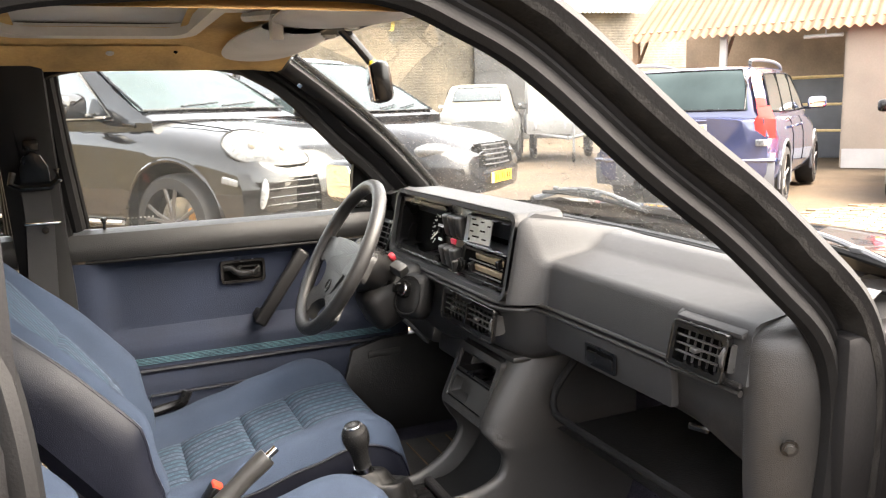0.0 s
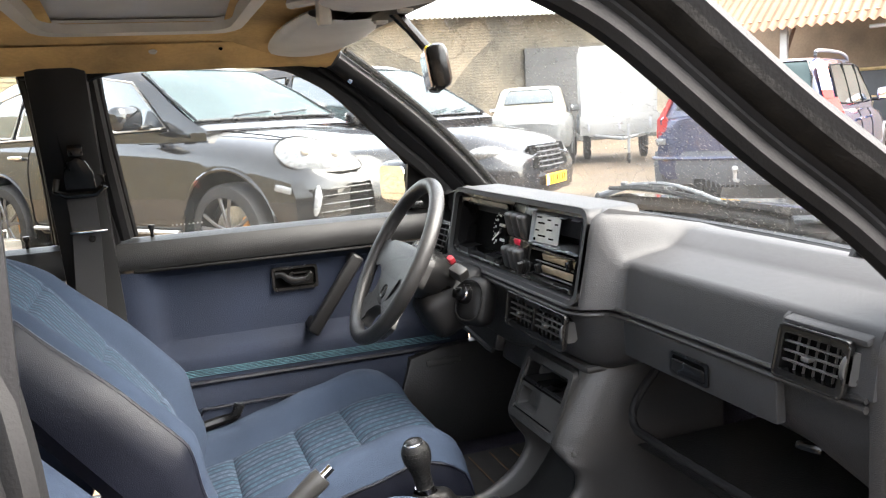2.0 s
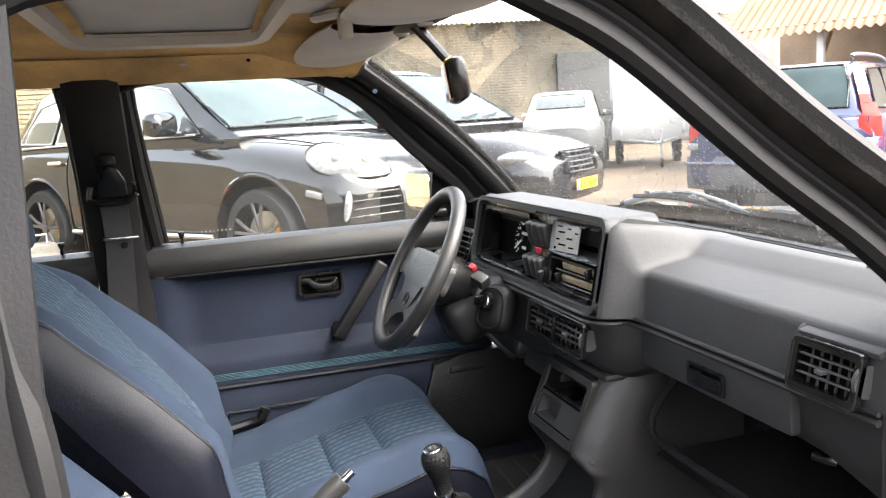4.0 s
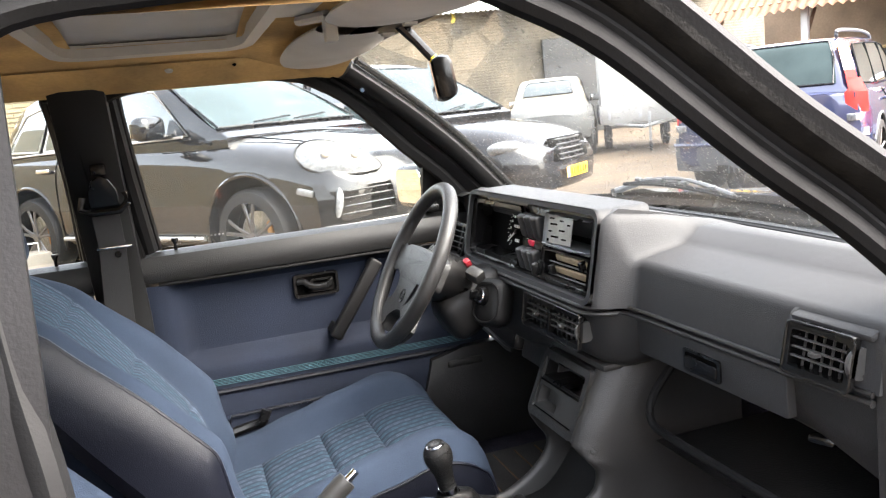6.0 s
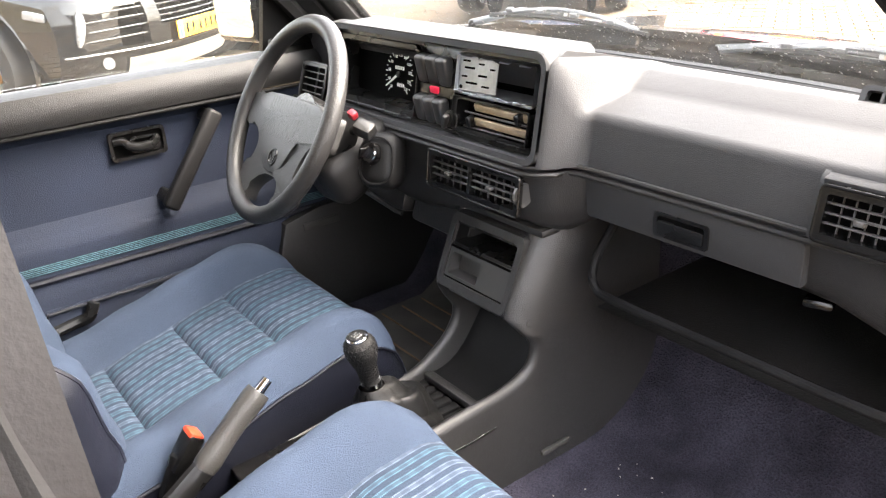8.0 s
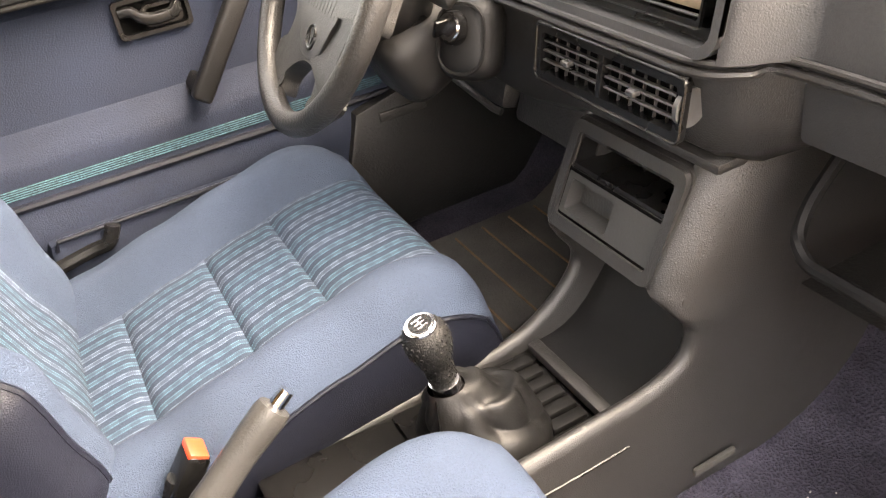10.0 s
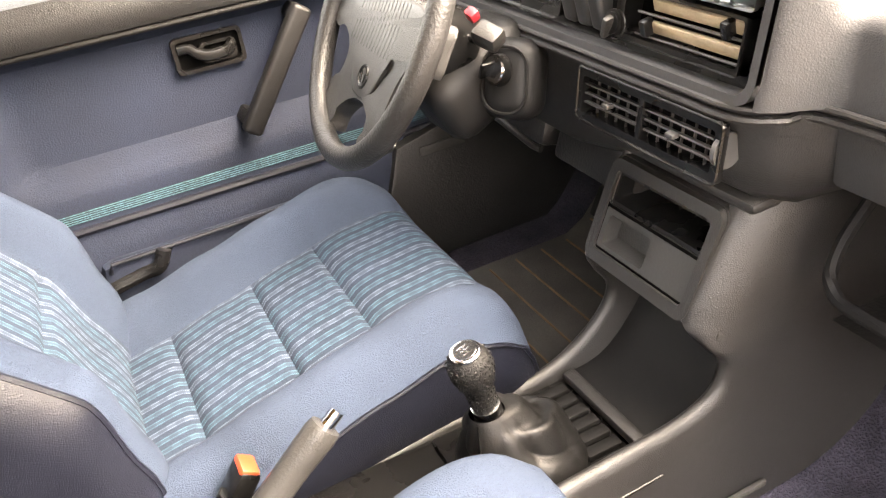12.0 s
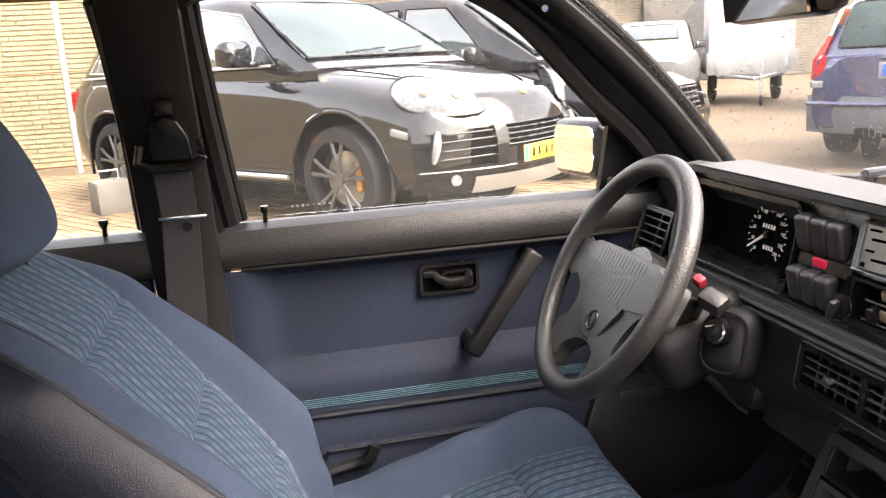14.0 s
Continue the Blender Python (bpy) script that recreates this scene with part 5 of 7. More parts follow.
# ---- driver's door, seen from inside ----
DD = thing("driver_door", "closed driver's door with navy cloth panel and black vinyl top", "door", (-0.35, 0.68, 0.4))
Y = 0.640


def door_y(x, z):
    """Relief of the door card: a swept hollow above the armrest line."""
    d = 0.040 * smooth01((z - 0.652) / 0.045) * smooth01((0.880 - z) / 0.035) * smooth01((x + 0.690) / 0.06) * smooth01((0.02 - x) / 0.16)
    return Y + d - 0.020 * smooth01((0.60 - z) / 0.05) * 0.6


part("card", surface(lambda u, v: Vector((lerp(-0.735, 0.08, u), door_y(lerp(-0.735, 0.08, u), lerp(0.36, 0.868, v)), lerp(0.36, 0.868, v))), 50, 44), DOORCLOTH, DD, "navy cloth door card")
bm = loft([[Vector((x, y, z)) for y, z in ((0.70, 0.865), (0.652, 0.866), (0.640, 0.874), (0.634, 0.890), (0.636, 0.915), (0.648, 0.932), (0.672, 0.940), (0.70, 0.938))] for x in np.linspace(-0.72, 0.06, 12)])
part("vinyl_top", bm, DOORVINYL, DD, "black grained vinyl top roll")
part("bead", tube([(-0.69, 0.643, 0.868), (0.05, 0.643, 0.866)], 0.004, 8), RUBBER, DD)
for z in (0.6290, 0.6255, 0.6220, 0.6185, 0.6150):
    part("braid", tube([(-0.68, door_y(-0.68, z) - 0.001, z), (-0.40, door_y(-0.4, z) - 0.001, z - 0.002), (0.03, door_y(0.03, z) - 0.001, z - 0.004)], 0.0009, 6), TEAL, DD, "teal stitched braid")
part("lower_bead", tube([(-0.68, 0.640, 0.598), (0.03, 0.640, 0.594)], 0.007, 8), BLUEVINYL, DD)
part("pocket", rbox((-0.38, 0.628, 0.47), (0.44, 0.045, 0.15), 0.02), DOORCLOTH, DD, "navy map pocket")
part("pocket_lip", tube([(-0.585, 0.610, 0.530), (-0.58, 0.606, 0.546), (-0.30, 0.606, 0.547), (-0.18, 0.606, 0.546), (-0.165, 0.606, 0.53)], 0.004, 8), BLUEVINYL, DD)
HN = part("handle_bezel", frame_plate(round_rect(-0.392, 0.780, -0.284, 0.836, 0.008), round_rect(-0.386, 0.786, -0.290, 0.830, 0.006), 0.008, lambda a, b, c: Vector((a, Y + 0.038 - c, b)), sink=-0.002), SMOOTHBLACK, DD, "black handle bezel")
part("handle_cup", plate(round_rect(-0.386, 0.786, -0.290, 0.830, 0.005), 0.001, lambda a, b, c: Vector((a, Y + 0.036 - c, b))), DARK, HN)
part("pull_cup", frame_plate(round_rect(-0.352, 0.790, -0.296, 0.822, 0.008), round_rect(-0.347, 0.795, -0.301, 0.817, 0.006), 0.005, lambda a, b, c: Vector((a, Y + 0.035 - c, b))), SMOOTHBLACK, HN)
part("release_lever", tube(spline([(-0.384, 0.672, 0.819), (-0.368, 0.668, 0.819), (-0.358, 0.666, 0.810), (-0.340, 0.664, 0.803), (-0.312, 0.664, 0.805), (-0.300, 0.668, 0.817)], 4), [0.0055] * 8 + [0.0065] * 12 + [0.005], 8, flat=1.4), SMOOTHBLACK, HN, "black release lever")
bm = rbox((-0.256, 0.621, 0.767), (0.031, 0.026, 0.212), 0.007, (0, 35.9, 0), 3)
for x, z in ((-0.200, 0.838), (-0.310, 0.696)):
    rbox((x, 0.652, z), (0.020, 0.066, 0.026), 0.006, (0, 35.9, 0), bm=bm)
part("pull_handle", bm, BLACKTRIM, DD, "straight black grab handle")
part("lock_pin", tube([(-0.643, 0.672, 0.935), (-0.643, 0.672, 0.952), (-0.643, 0.672, 0.962), (-0.643, 0.672, 0.966)], [0.004, 0.004, 0.008, 0.007], 12), SMOOTHBLACK, DD, "black lock pin")
# window frame of the door
WIN = [(-0.682, 0.945), (-0.700, 1.12), (-0.712, 1.285), (-0.690, 1.305), (-0.56, 1.310), (-0.40, 1.300), (-0.302, 1.280), (-0.201, 1.224), (-0.12, 1.149), (-0.048, 1.062), (-0.046, 0.94)]
wy_ = lambda z: 0.688 - 0.34 * (z - 0.95)
wp = [Vector((x, wy_(z), z)) for x, z in WIN[:-1]]
part("window_channel", tube(spline(wp, 3), 0.011, 8), RUBBER, DD)
part("frame_trim", tube([p + Vector((0, -0.02, 0.018)) for p in spline(wp[2:], 3)], 0.014, 8), PILLAR, DD)
part("rear_upright", tube([Vector((x - 0.020, wy_(z) - 0.012, z)) for x, z in WIN[:3]], 0.022, 10), PILLAR, DD)
part("mirror_corner", plate([(-0.050, 0.935), (-0.050, 1.062), (0.06, 0.985), (0.10, 0.935)], 0.020, lambda a, b, c: Vector((a, wy_(b) - 0.012 + c, b)), 0.004), BLACKTRIM, DD, "black mirror corner cover")
part("mirror_lever", rbox((-0.030, 0.655, 0.955), (0.03, 0.02, 0.02), 0.006), SMOOTHBLACK, DD)
g = part("pane", plate([(x, z) for x, z in WIN], 0.004, lambda a, b, c: Vector((a, wy_(b) + c, b))), PANE, DD, "clear side window with water marks", smooth=False)
g.visible_shadow = False
for k in range(8):
    w = 0.008 if k != 3 else 0.004
    part("etched_mark", plate(round_rect(-0.60 + 0.009 * k, 0.957, -0.60 + 0.009 * k + w * 0.55, 0.961, 0.001, 2), 0.0004, lambda a, b, c: Vector((a, wy_(b) - 0.001 - c, b))), GREENMARK, DD, smooth=False)
MO = part("door_mirror", rbox((0.005, 0.855, 0.995), (0.075, 0.155, 0.115), 0.020, (0, 0, 14), 3), SMOOTHBLACK, DD, "black outside mirror")
part("mirror_glass", plate(round_rect(-0.064, -0.045, 0.064, 0.045, 0.018), 0.002, lambda a, b, c: Vector((-0.0320 - 0.242 * a - 0.97 * c, 0.846 + 0.97 * a - 0.242 * c, 0.997 + b))), MIRROR, MO, "silvered mirror glass", smooth=False)
part("mirror_foot", rbox((0.02, 0.745, 0.960), (0.05, 0.12, 0.04), 0.012, (0, 0, 0)), SMOOTHBLACK, MO)

# rear door behind the post
RD = thing("rear_door", "closed rear door with black vinyl top and clear window", "door", (-1.2, 0.68, 0.4))
part("card", rbox((-1.20, 0.675, 0.62), (0.74, 0.04, 0.50), 0.01), DOORCLOTH, RD)
part("vinyl_top", loft([[Vector((x, y, z)) for y, z in ((0.70, 0.865), (0.652, 0.866), (0.640, 0.874), (0.634, 0.890), (0.636, 0.915), (0.648, 0.932), (0.672, 0.940), (0.70, 0.938))] for x in (-1.60, -1.2, -0.825)]), DOORVINYL, RD)
RW = [(-0.836, 0.945), (-0.834, 1.12), (-0.845, 1.285), (-0.87, 1.305), (-1.40, 1.30), (-1.50, 0.945)]
part("window_channel", tube(spline([Vector((x, wy_(z), z)) for x, z in RW], 4), 0.011, 8), RUBBER, RD)
part("front_upright", tube([Vector((x + 0.014, wy_(z) - 0.012, z)) for x, z in RW[:3]], 0.018, 10), PILLAR, RD)
part("lock_pin", tube([(-0.893, 0.674, 0.935), (-0.893, 0.674, 0.952), (-0.893, 0.674, 0.962), (-0.893, 0.674, 0.966)], [0.004, 0.004, 0.008, 0.007], 12), SMOOTHBLACK, RD)
g = part("pane", plate(RW, 0.004, lambda a, b, c: Vector((a, wy_(b) + c, b))), PANE, RD, smooth=False)
g.visible_shadow = False

# the other rear door, closed, seen along its outer skin
NR = thing("rear_door", "closed rear door in dark blue-grey paint beside the open doorway", "door", (-1.2, -0.70, 0.4))
part("skin", surface(lambda u, v: Vector((lerp(-1.62, -0.800, u), -0.690 - 0.030 * math.sin(math.pi * min(1, 0.15 + 0.85 * v)), lerp(0.34, 0.935, v))), 6, 12), PETROL, NR)
part("card", rbox((-1.21, -0.665, 0.62), (0.80, 0.03, 0.56), 0.01), DOORCLOTH, NR)
part("window_frame", tube(spline([Vector((x, -wy_(z) - 0.004, z)) for x, z in RW], 4), 0.016, 8), PILLAR, NR)
g = part("pane", plate(RW, 0.004, lambda a, b, c: Vector((a, -wy_(b) - c, b))), PANE, NR, smooth=False)
g.visible_shadow = False

# belt on the centre post
SB = thing("seat_belt", "black seat belt in its guide on the centre door post", "seat belt", (-0.79, 0.63, 0.9))
SB.location.x += 0.026
byy = lambda z: lean(z) - 0.040
part("webbing", loft([[Vector((x0, byy(z), z)), Vector((x1, byy(z), z)), Vector((x1, byy(z) + 0.003, z)), Vector((x0, byy(z) + 0.003, z))] for x0, x1, z in ((-0.822, -0.768, 1.085), (-0.822, -0.768, 0.97), (-0.835, -0.776, 0.80), (-0.87, -0.81, 0.55))]), mat("black_belt_webbing", (0.014, 0.014, 0.015), 0.8, fine=600, bump=0.5), SB)
part("guide_hood", plate([(-0.822, 1.060), (-0.762, 1.060), (-0.764, 1.095), (-0.776, 1.120), (-0.792, 1.128), (-0.810, 1.118), (-0.820, 1.095)], 0.022, lambda a, b, c: Vector((a, byy(b) + 0.006 - c, b)), 0.006), SMOOTHBLACK, SB, "black belt guide cover")
part("guide_knob", rbox((-0.792, byy(1.14) - 0.002, 1.140), (0.030, 0.018, 0.024), 0.005), SMOOTHBLACK, SB)
part("guide_loop", tube([(-0.833, byy(1.06) - 0.008, 1.085), (-0.838, byy(1.06) - 0.012, 1.062), (-0.82, byy(1.05) - 0.014, 1.052), (-0.765, byy(1.05) - 0.014, 1.052), (-0.748, byy(1.06) - 0.012, 1.066), (-0.750, byy(1.07) - 0.008, 1.090)], 0.008, 8), SMOOTHBLACK, SB)
part("stop_bar", rbox((-0.790, byy(0.97) - 0.008, 0.972), (0.072, 0.008, 0.006), 0.002), CHROME, SB, "bright metal bar")
part("stop_button", disc((-0.786, byy(0.955) - 0.004, 0.955), 0.007, 0.004, (0, -1, 0), 14, 0.001), SMOOTHBLACK, SB)

# kick panel with a small pull
KP = thing("kick_panel", "black plastic kick panel with a grab recess beside the footwell", "panel", (0.1, 0.62, 0.5))
part("body", plate([(-0.16, 0.34), (-0.085, 0.580), (0.00, 0.600), (0.30, 0.61), (0.34, 0.34)], 0.03, lambda a, b, c: Vector((a, 0.645 - c, b)), 0.006), CAVITY, KP)
part("recess", rbox((0.0, 0.614, 0.562), (0.09, 0.006, 0.018), 0.003), LEVER, KP)

# passenger's door swung open
PD = thing("passenger_door", "open passenger door with navy cloth panel and black window frame", "door", (0.27, -0.76, 0.4))
PM = Matrix.Translation((0.27, -0.765, 0)) @ pose(0, 0, 0, 0, 0, -108)


def dpart(name, bm, material, label="", parent=None):
    bmesh.ops.transform(bm, matrix=PM, verts=bm.verts)
    return part(name, bm, material, parent or PD, label)


dpart("skin", rbox((0.50, 0.045, 0.62), (1.0, 0.05, 0.60), 0.02), PETROL, "dark blue-grey outer skin")
dpart("card", rbox((0.52, 0.010, 0.60), (0.93, 0.025, 0.50), 0.012), DOORCLOTH, "navy cloth door card")
dpart("vinyl_top", rbox((0.51, 0.0, 0.895), (0.96, 0.055, 0.075), 0.02, seg=3), SOFTPLASTIC, "black vinyl top")
dpart("frame", tube([(0.05, 0.03, 0.93), (0.10, 0.045, 1.0), (0.34, 0.10, 1.28), (0.45, 0.115, 1.31), (0.86, 0.115, 1.30), (0.90, 0.05, 0.93)], 0.017, 8), PILLAR, "black window frame")
dpart("edge", rbox((0.02, 0.03, 0.62), (0.035, 0.07, 0.58), 0.01), PILLAR)
dpart("hinge", rbox((-0.02, 0.03, 0.78), (0.07, 0.04, 0.05), 0.008), PILLAR)
dpart("hinge", rbox((-0.02, 0.03, 0.48), (0.07, 0.04, 0.05), 0.008), PILLAR)

# wipers on the windscreen
DUSTYMETAL = mat("dusty_wiper_metal", (0.10, 0.105, 0.11), 0.55, 0.2, scale=20, vary=0.3)
for y0, x0, y1, x1, up in ((0.555, 0.44, 0.055, 0.415, 0.014), (-0.10, 0.455, -0.56, 0.375, 0.0)):
    WP = thing("wiper", "dusty black wiper parked at the foot of the windscreen", "wiper", (x0, y0, 0.94), "wipers")
    part("arm", tube([(x0 + 0.02, y0 + 0.06, 0.935), (x0 + 0.005, y0 - 0.12, 0.962 + up), (lerp(x0, x1, 0.55), lerp(y0, y1, 0.55), 0.966 + up)], [0.009, 0.006, 0.005], 8), DUSTYMETAL, WP)
    part("blade", tube([(lerp(x0, x1, k) - 0.010, lerp(y0, y1, k), 0.947 + up + 0.012 * math.sin(math.pi * k)) for k in np.linspace(0.08, 1, 9)], 0.0055, 6), RUBBER, WP)
    part("bridge", tube([(lerp(x0, x1, k) - 0.008, lerp(y0, y1, k), 0.953 + up + 0.022 * math.sin(math.pi * (k - 0.15) / 0.8)) for k in np.linspace(0.15, 0.95, 9)], 0.0045, 6), DUSTYMETAL, WP)
    for q in (0.22, 0.42, 0.62, 0.82):
        part("claw", rbox((lerp(x0, x1, q) - 0.010, lerp(y0, y1, q), 0.957 + up + 0.012 * math.sin(math.pi * q)), (0.010, 0.022, 0.010), 0.003, (0, -20, 0)), DUSTYMETAL, WP)
    part("pivot", disc((x0 + 0.02, y0 + 0.06, 0.92), 0.014, 0.022, (0, 0, 1), 14, 0.003), SMOOTHBLACK, WP)

# ---- the yard outside ----
ASPHALT = mat("damp_brown_asphalt", (0.0840, 0.0620, 0.0400), 0.85, scale=0.7, vary=0.32, fine=70, bump=0.7, depth=0.01, col2=(0.070, 0.053, 0.036), rvar=0.15, spec=0.2)
PAVER = mat("yellow_brown_paver", (0.118, 0.081, 0.044), 0.8, scale=1.2, vary=0.22, fine=60, bump=0.6, depth=0.004, random_piece=0.22)
BRICKM = mat("cream_yellow_brick", (0.185, 0.150, 0.088), 0.85, scale=1.5, vary=0.12, fine=70, bump=0.5, depth=0.003, random_piece=0.14)
MORTAR = mat("grey_mortar", (0.145, 0.128, 0.095), 0.95, scale=3, vary=0.15, fine=90, bump=0.5)
SHEET = mat("faded_terracotta_sheet", (0.150, 0.081, 0.050), 0.9, scale=0.9, vary=0.22, fine=25, bump=0.3, depth=0.006, col2=(0.100, 0.062, 0.042), random_piece=0.10, spec=0.15)
BOARD = mat("flaking_grey_brown_board", (0.20, 0.165, 0.13), 0.8, scale=1.1, vary=0.16, fine=40, bump=0.25)
WOODDARK = mat("weathered_brown_timber", (0.16, 0.10, 0.06), 0.85, scale=2.0, vary=0.35, fine=40, bump=0.5)
WHITE = mat("dirty_white_paint", (0.3150, 0.3075, 0.2925), 0.6, scale=2.5, vary=0.10, fine=50, bump=0.15)
CANVAS = mat("white_tarpaulin", (0.4050, 0.3960, 0.3780), 0.55, scale=1.6, vary=0.06, fine=90, bump=0.2)
GALV = mat("galvanised_tube", (0.42, 0.43, 0.44), 0.45, 0.7, scale=9, vary=0.2, fine=120, bump=0.1)
CONCRETE = mat("rough_concrete", (0.105, 0.097, 0.083), 0.9, scale=7, vary=0.2, fine=90, bump=0.7, depth=0.004)
BLACKPAINT = mat("black_car_paint", (0.007, 0.007, 0.0075), 0.10, 0.0, scale=3, vary=0.2, fine=80, bump=0.0, coat=0.6, rvar=0.03, spec=0.3)
DIRTYBLACK = mat("dusty_black_car_paint", (0.012, 0.012, 0.013), 0.16, 0.0, scale=3, vary=0.3, fine=80, bump=0.0, coat=0.5, rvar=0.06, spec=0.25)
BLUEPAINT = mat("dark_blue_car_paint", (0.030, 0.038, 0.085), 0.18, 0.2, scale=3, vary=0.2, fine=80, bump=0.0, coat=1.0, rvar=0.05)
GREYCLAD = mat("grey_bumper_plastic", (0.062, 0.067, 0.076), 0.55, scale=5, vary=0.12, fine=200, bump=0.15)
REDPAINT = mat("bright_red_car_paint", (0.55, 0.018, 0.040), 0.2, 0.0, scale=3, vary=0.12, fine=80, bump=0.0, coat=0.8, rvar=0.05)
PALEBUMPER = mat("pale_grey_bumper", (0.21, 0.205, 0.20), 0.6, scale=5, vary=0.1, fine=120, bump=0.15)
PRIMER = mat("flat_grey_primer", (0.08, 0.084, 0.084), 0.7, scale=2, vary=0.2, fine=60, bump=0.1)
CREAM = mat("cream_car_paint", (0.27, 0.25, 0.20), 0.4, scale=2, vary=0.12, fine=60, bump=0.05)
CARGLASS = mat("tinted_car_glass", (0.035, 0.05, 0.05), 0.04, 0.0, scale=2, vary=0.3, bump=0, spec=1.0, rvar=0.02, coat=1.0)
PALEGLASS = mat("sky_filled_car_glass", (0.030, 0.043, 0.044), 0.05, 0.0, scale=2, vary=0.25, bump=0, spec=0.08, rvar=0.02)
LAMPCLEAR = mat("clear_lamp_lens", (0.12, 0.125, 0.13), 0.10, 0.0, scale=30, vary=0.35, fine=60, bump=0.5, coat=0.5, rvar=0.04)
TAILRED = mat("red_tail_lens", (0.34, 0.010, 0.008), 0.6, 0.0, scale=30, vary=0.2, fine=120, bump=0.2, spec=0.1)
AMBER = mat("amber_lens", (0.80, 0.25, 0.02), 0.12, vary=0.15, bump=0.1, coat=1.0)
YELLOWPLATE = mat("yellow_number_plate", (0.85, 0.42, 0.02), 0.4, vary=0.04, bump=0)
PLATEBLUE = mat("blue_plate_band", (0.02, 0.10, 0.50), 0.4, vary=0.04, bump=0)
TYRE = mat("tyre_rubber", (0.0105, 0.0102, 0.010), 0.75, scale=20, vary=0.2, fine=140, bump=0.4, spec=0.3)
RIMDARK = mat("graphite_alloy", (0.09, 0.09, 0.095), 0.35, 0.6, scale=10, vary=0.15, bump=0.05)
RIMSILVER = mat("silver_alloy", (0.5, 0.5, 0.5), 0.3, 0.9, scale=10, vary=0.15, bump=0.05)
SILVERTRIM = mat("satin_silver_trim", (0.42, 0.41, 0.39), 0.35, 0.6, scale=6, vary=0.1, bump=0)
CALIPER = mat("ochre_brake_caliper", (0.55, 0.26, 0.08), 0.45, 0.3, scale=20, vary=0.25)

solo("ground", surface(lambda u, v: Vector((lerp(-300, 300, u), lerp(-300, 300, v), GZ - 0.014)), 8, 8), ASPHALT, "damp brown asphalt yard with worn patches", "ground", "structure")


def wheel_parts(car, c, r, w, side, rim_mat, spokes=5, double=False, caliper=False):
    """One road wheel at c, its outside facing side (+1 or -1 in y)."""
    prof = [(0.72, -0.5), (0.76, -0.5), (0.93, -0.46), (0.985, -0.34), (1.0, 0.0), (0.985, 0.34), (0.93, 0.46), (0.80, 0.5), (0.76, 0.42)]
    k = 40
    rings = [[Vector((c[0] + r * a * math.cos(2 * math.pi * i / k), c[1] + b * w, c[2] + r * a * math.sin(2 * math.pi * i / k))) for a, b in prof] for i in range(k)]
    W = part("wheel", loft(rings + [rings[0]], None, True, False), TYRE, car, "black tyre")
    out = c[1] + side * w * 0.36
    part("rim", tube([(c[0] + r * 0.765 * math.cos(2 * math.pi * i / 36), c[1] + side * w * 0.44, c[2] + r * 0.765 * math.sin(2 * math.pi * i / 36)) for i in range(36)], r * 0.035, 8, closed=True), rim_mat, W)
    # Flat black disc paints the shade behind the spokes.
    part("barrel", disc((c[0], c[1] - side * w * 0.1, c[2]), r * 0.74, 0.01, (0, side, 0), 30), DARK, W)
    part("brake_disc", disc((c[0], c[1] + side * w * 0.02, c[2]), r * 0.52, 0.012, (0, side, 0), 30), STEEL, W)
    if caliper:
        part("caliper", rbox((c[0] + r * 0.36, c[1] + side * w * 0.10, c[2] + r * 0.05), (r * 0.17, 0.05, r * 0.55), 0.02), CALIPER, W, "ochre brake caliper")
    for i in range(spokes):
        a = 2 * math.pi * i / spokes + 0.3
        for da in ((-0.16, 0.16) if double else (0.0,)):
            p = [Vector((c[0] + r * q * math.cos(a + da * s), out + side * z, c[2] + r * q * math.sin(a + da * s))) for q, s, z in ((0.10, 0.6, 0.0), (0.42, 0.9, 0.012), (0.75, 1.25, 0.014))]
            part("spoke", tube(p, [r * 0.050, r * 0.038, r * 0.046], 8, up=(0, 1, 0), flat=0.7), rim_mat, W)
    part("hub_cap", disc((c[0], out, c[2]), r * 0.13, 0.02, (0, side, 0), 20, 0.006), rim_mat, W)


def plate_parts(car, c, rz, flip=1, w=0.52, parent=None):
    """A yellow number plate with a blue band and dark bars in place of its characters; faces +x after rz."""
    m = Matrix.Translation(c) @ pose(0, 0, 0, 0, 0, rz)
    P = part("number_plate", merge(bmesh.new(), rbox((0, 0, 0), (0.012, w, 0.11), 0.003), m), YELLOWPLATE, parent or car, "yellow number plate")
    part("band", merge(bmesh.new(), rbox((0.006, -w / 2 + 0.025 if flip > 0 else w / 2 - 0.025, 0), (0.003, 0.045, 0.106), 0.001), m), PLATEBLUE, P)
    for i, y in enumerate((-0.155, -0.085, 0.005, 0.075, 0.145, 0.205)):
        part("plate_bar", merge(bmesh.new(), rbox((0.0065, y * flip, 0), (0.003, 0.026, 0.062), 0.001), m), SMOOTHBLACK, P)
    return P


def interp(rows, x):
    """Row of values at x, by smooth steps through rows that begin with x."""
    if x <= rows[0][0]:
        return rows[0][1:]
    for i, (p, q) in enumerate(zip(rows, rows[1:])):
        if x <= q[0]:
            t = (x - p[0]) / (q[0] - p[0])
            a = rows[max(0, i - 1)]
            b = rows[min(len(rows) - 1, i + 2)]
            out = []
            for j in range(1, len(p)):
                m0 = (q[j] - a[j]) / max(1e-6, q[0] - a[0]) * (q[0] - p[0])
                m1 = (b[j] - p[j]) / max(1e-6, b[0] - p[0]) * (q[0] - p[0])
                out.append((2 * t ** 3 - 3 * t * t + 1) * p[j] + (t ** 3 - 2 * t * t + t) * m0 + (3 * t * t - 2 * t ** 3) * q[j] + (t ** 3 - t * t) * m1)
            return out
    return rows[-1][1:]


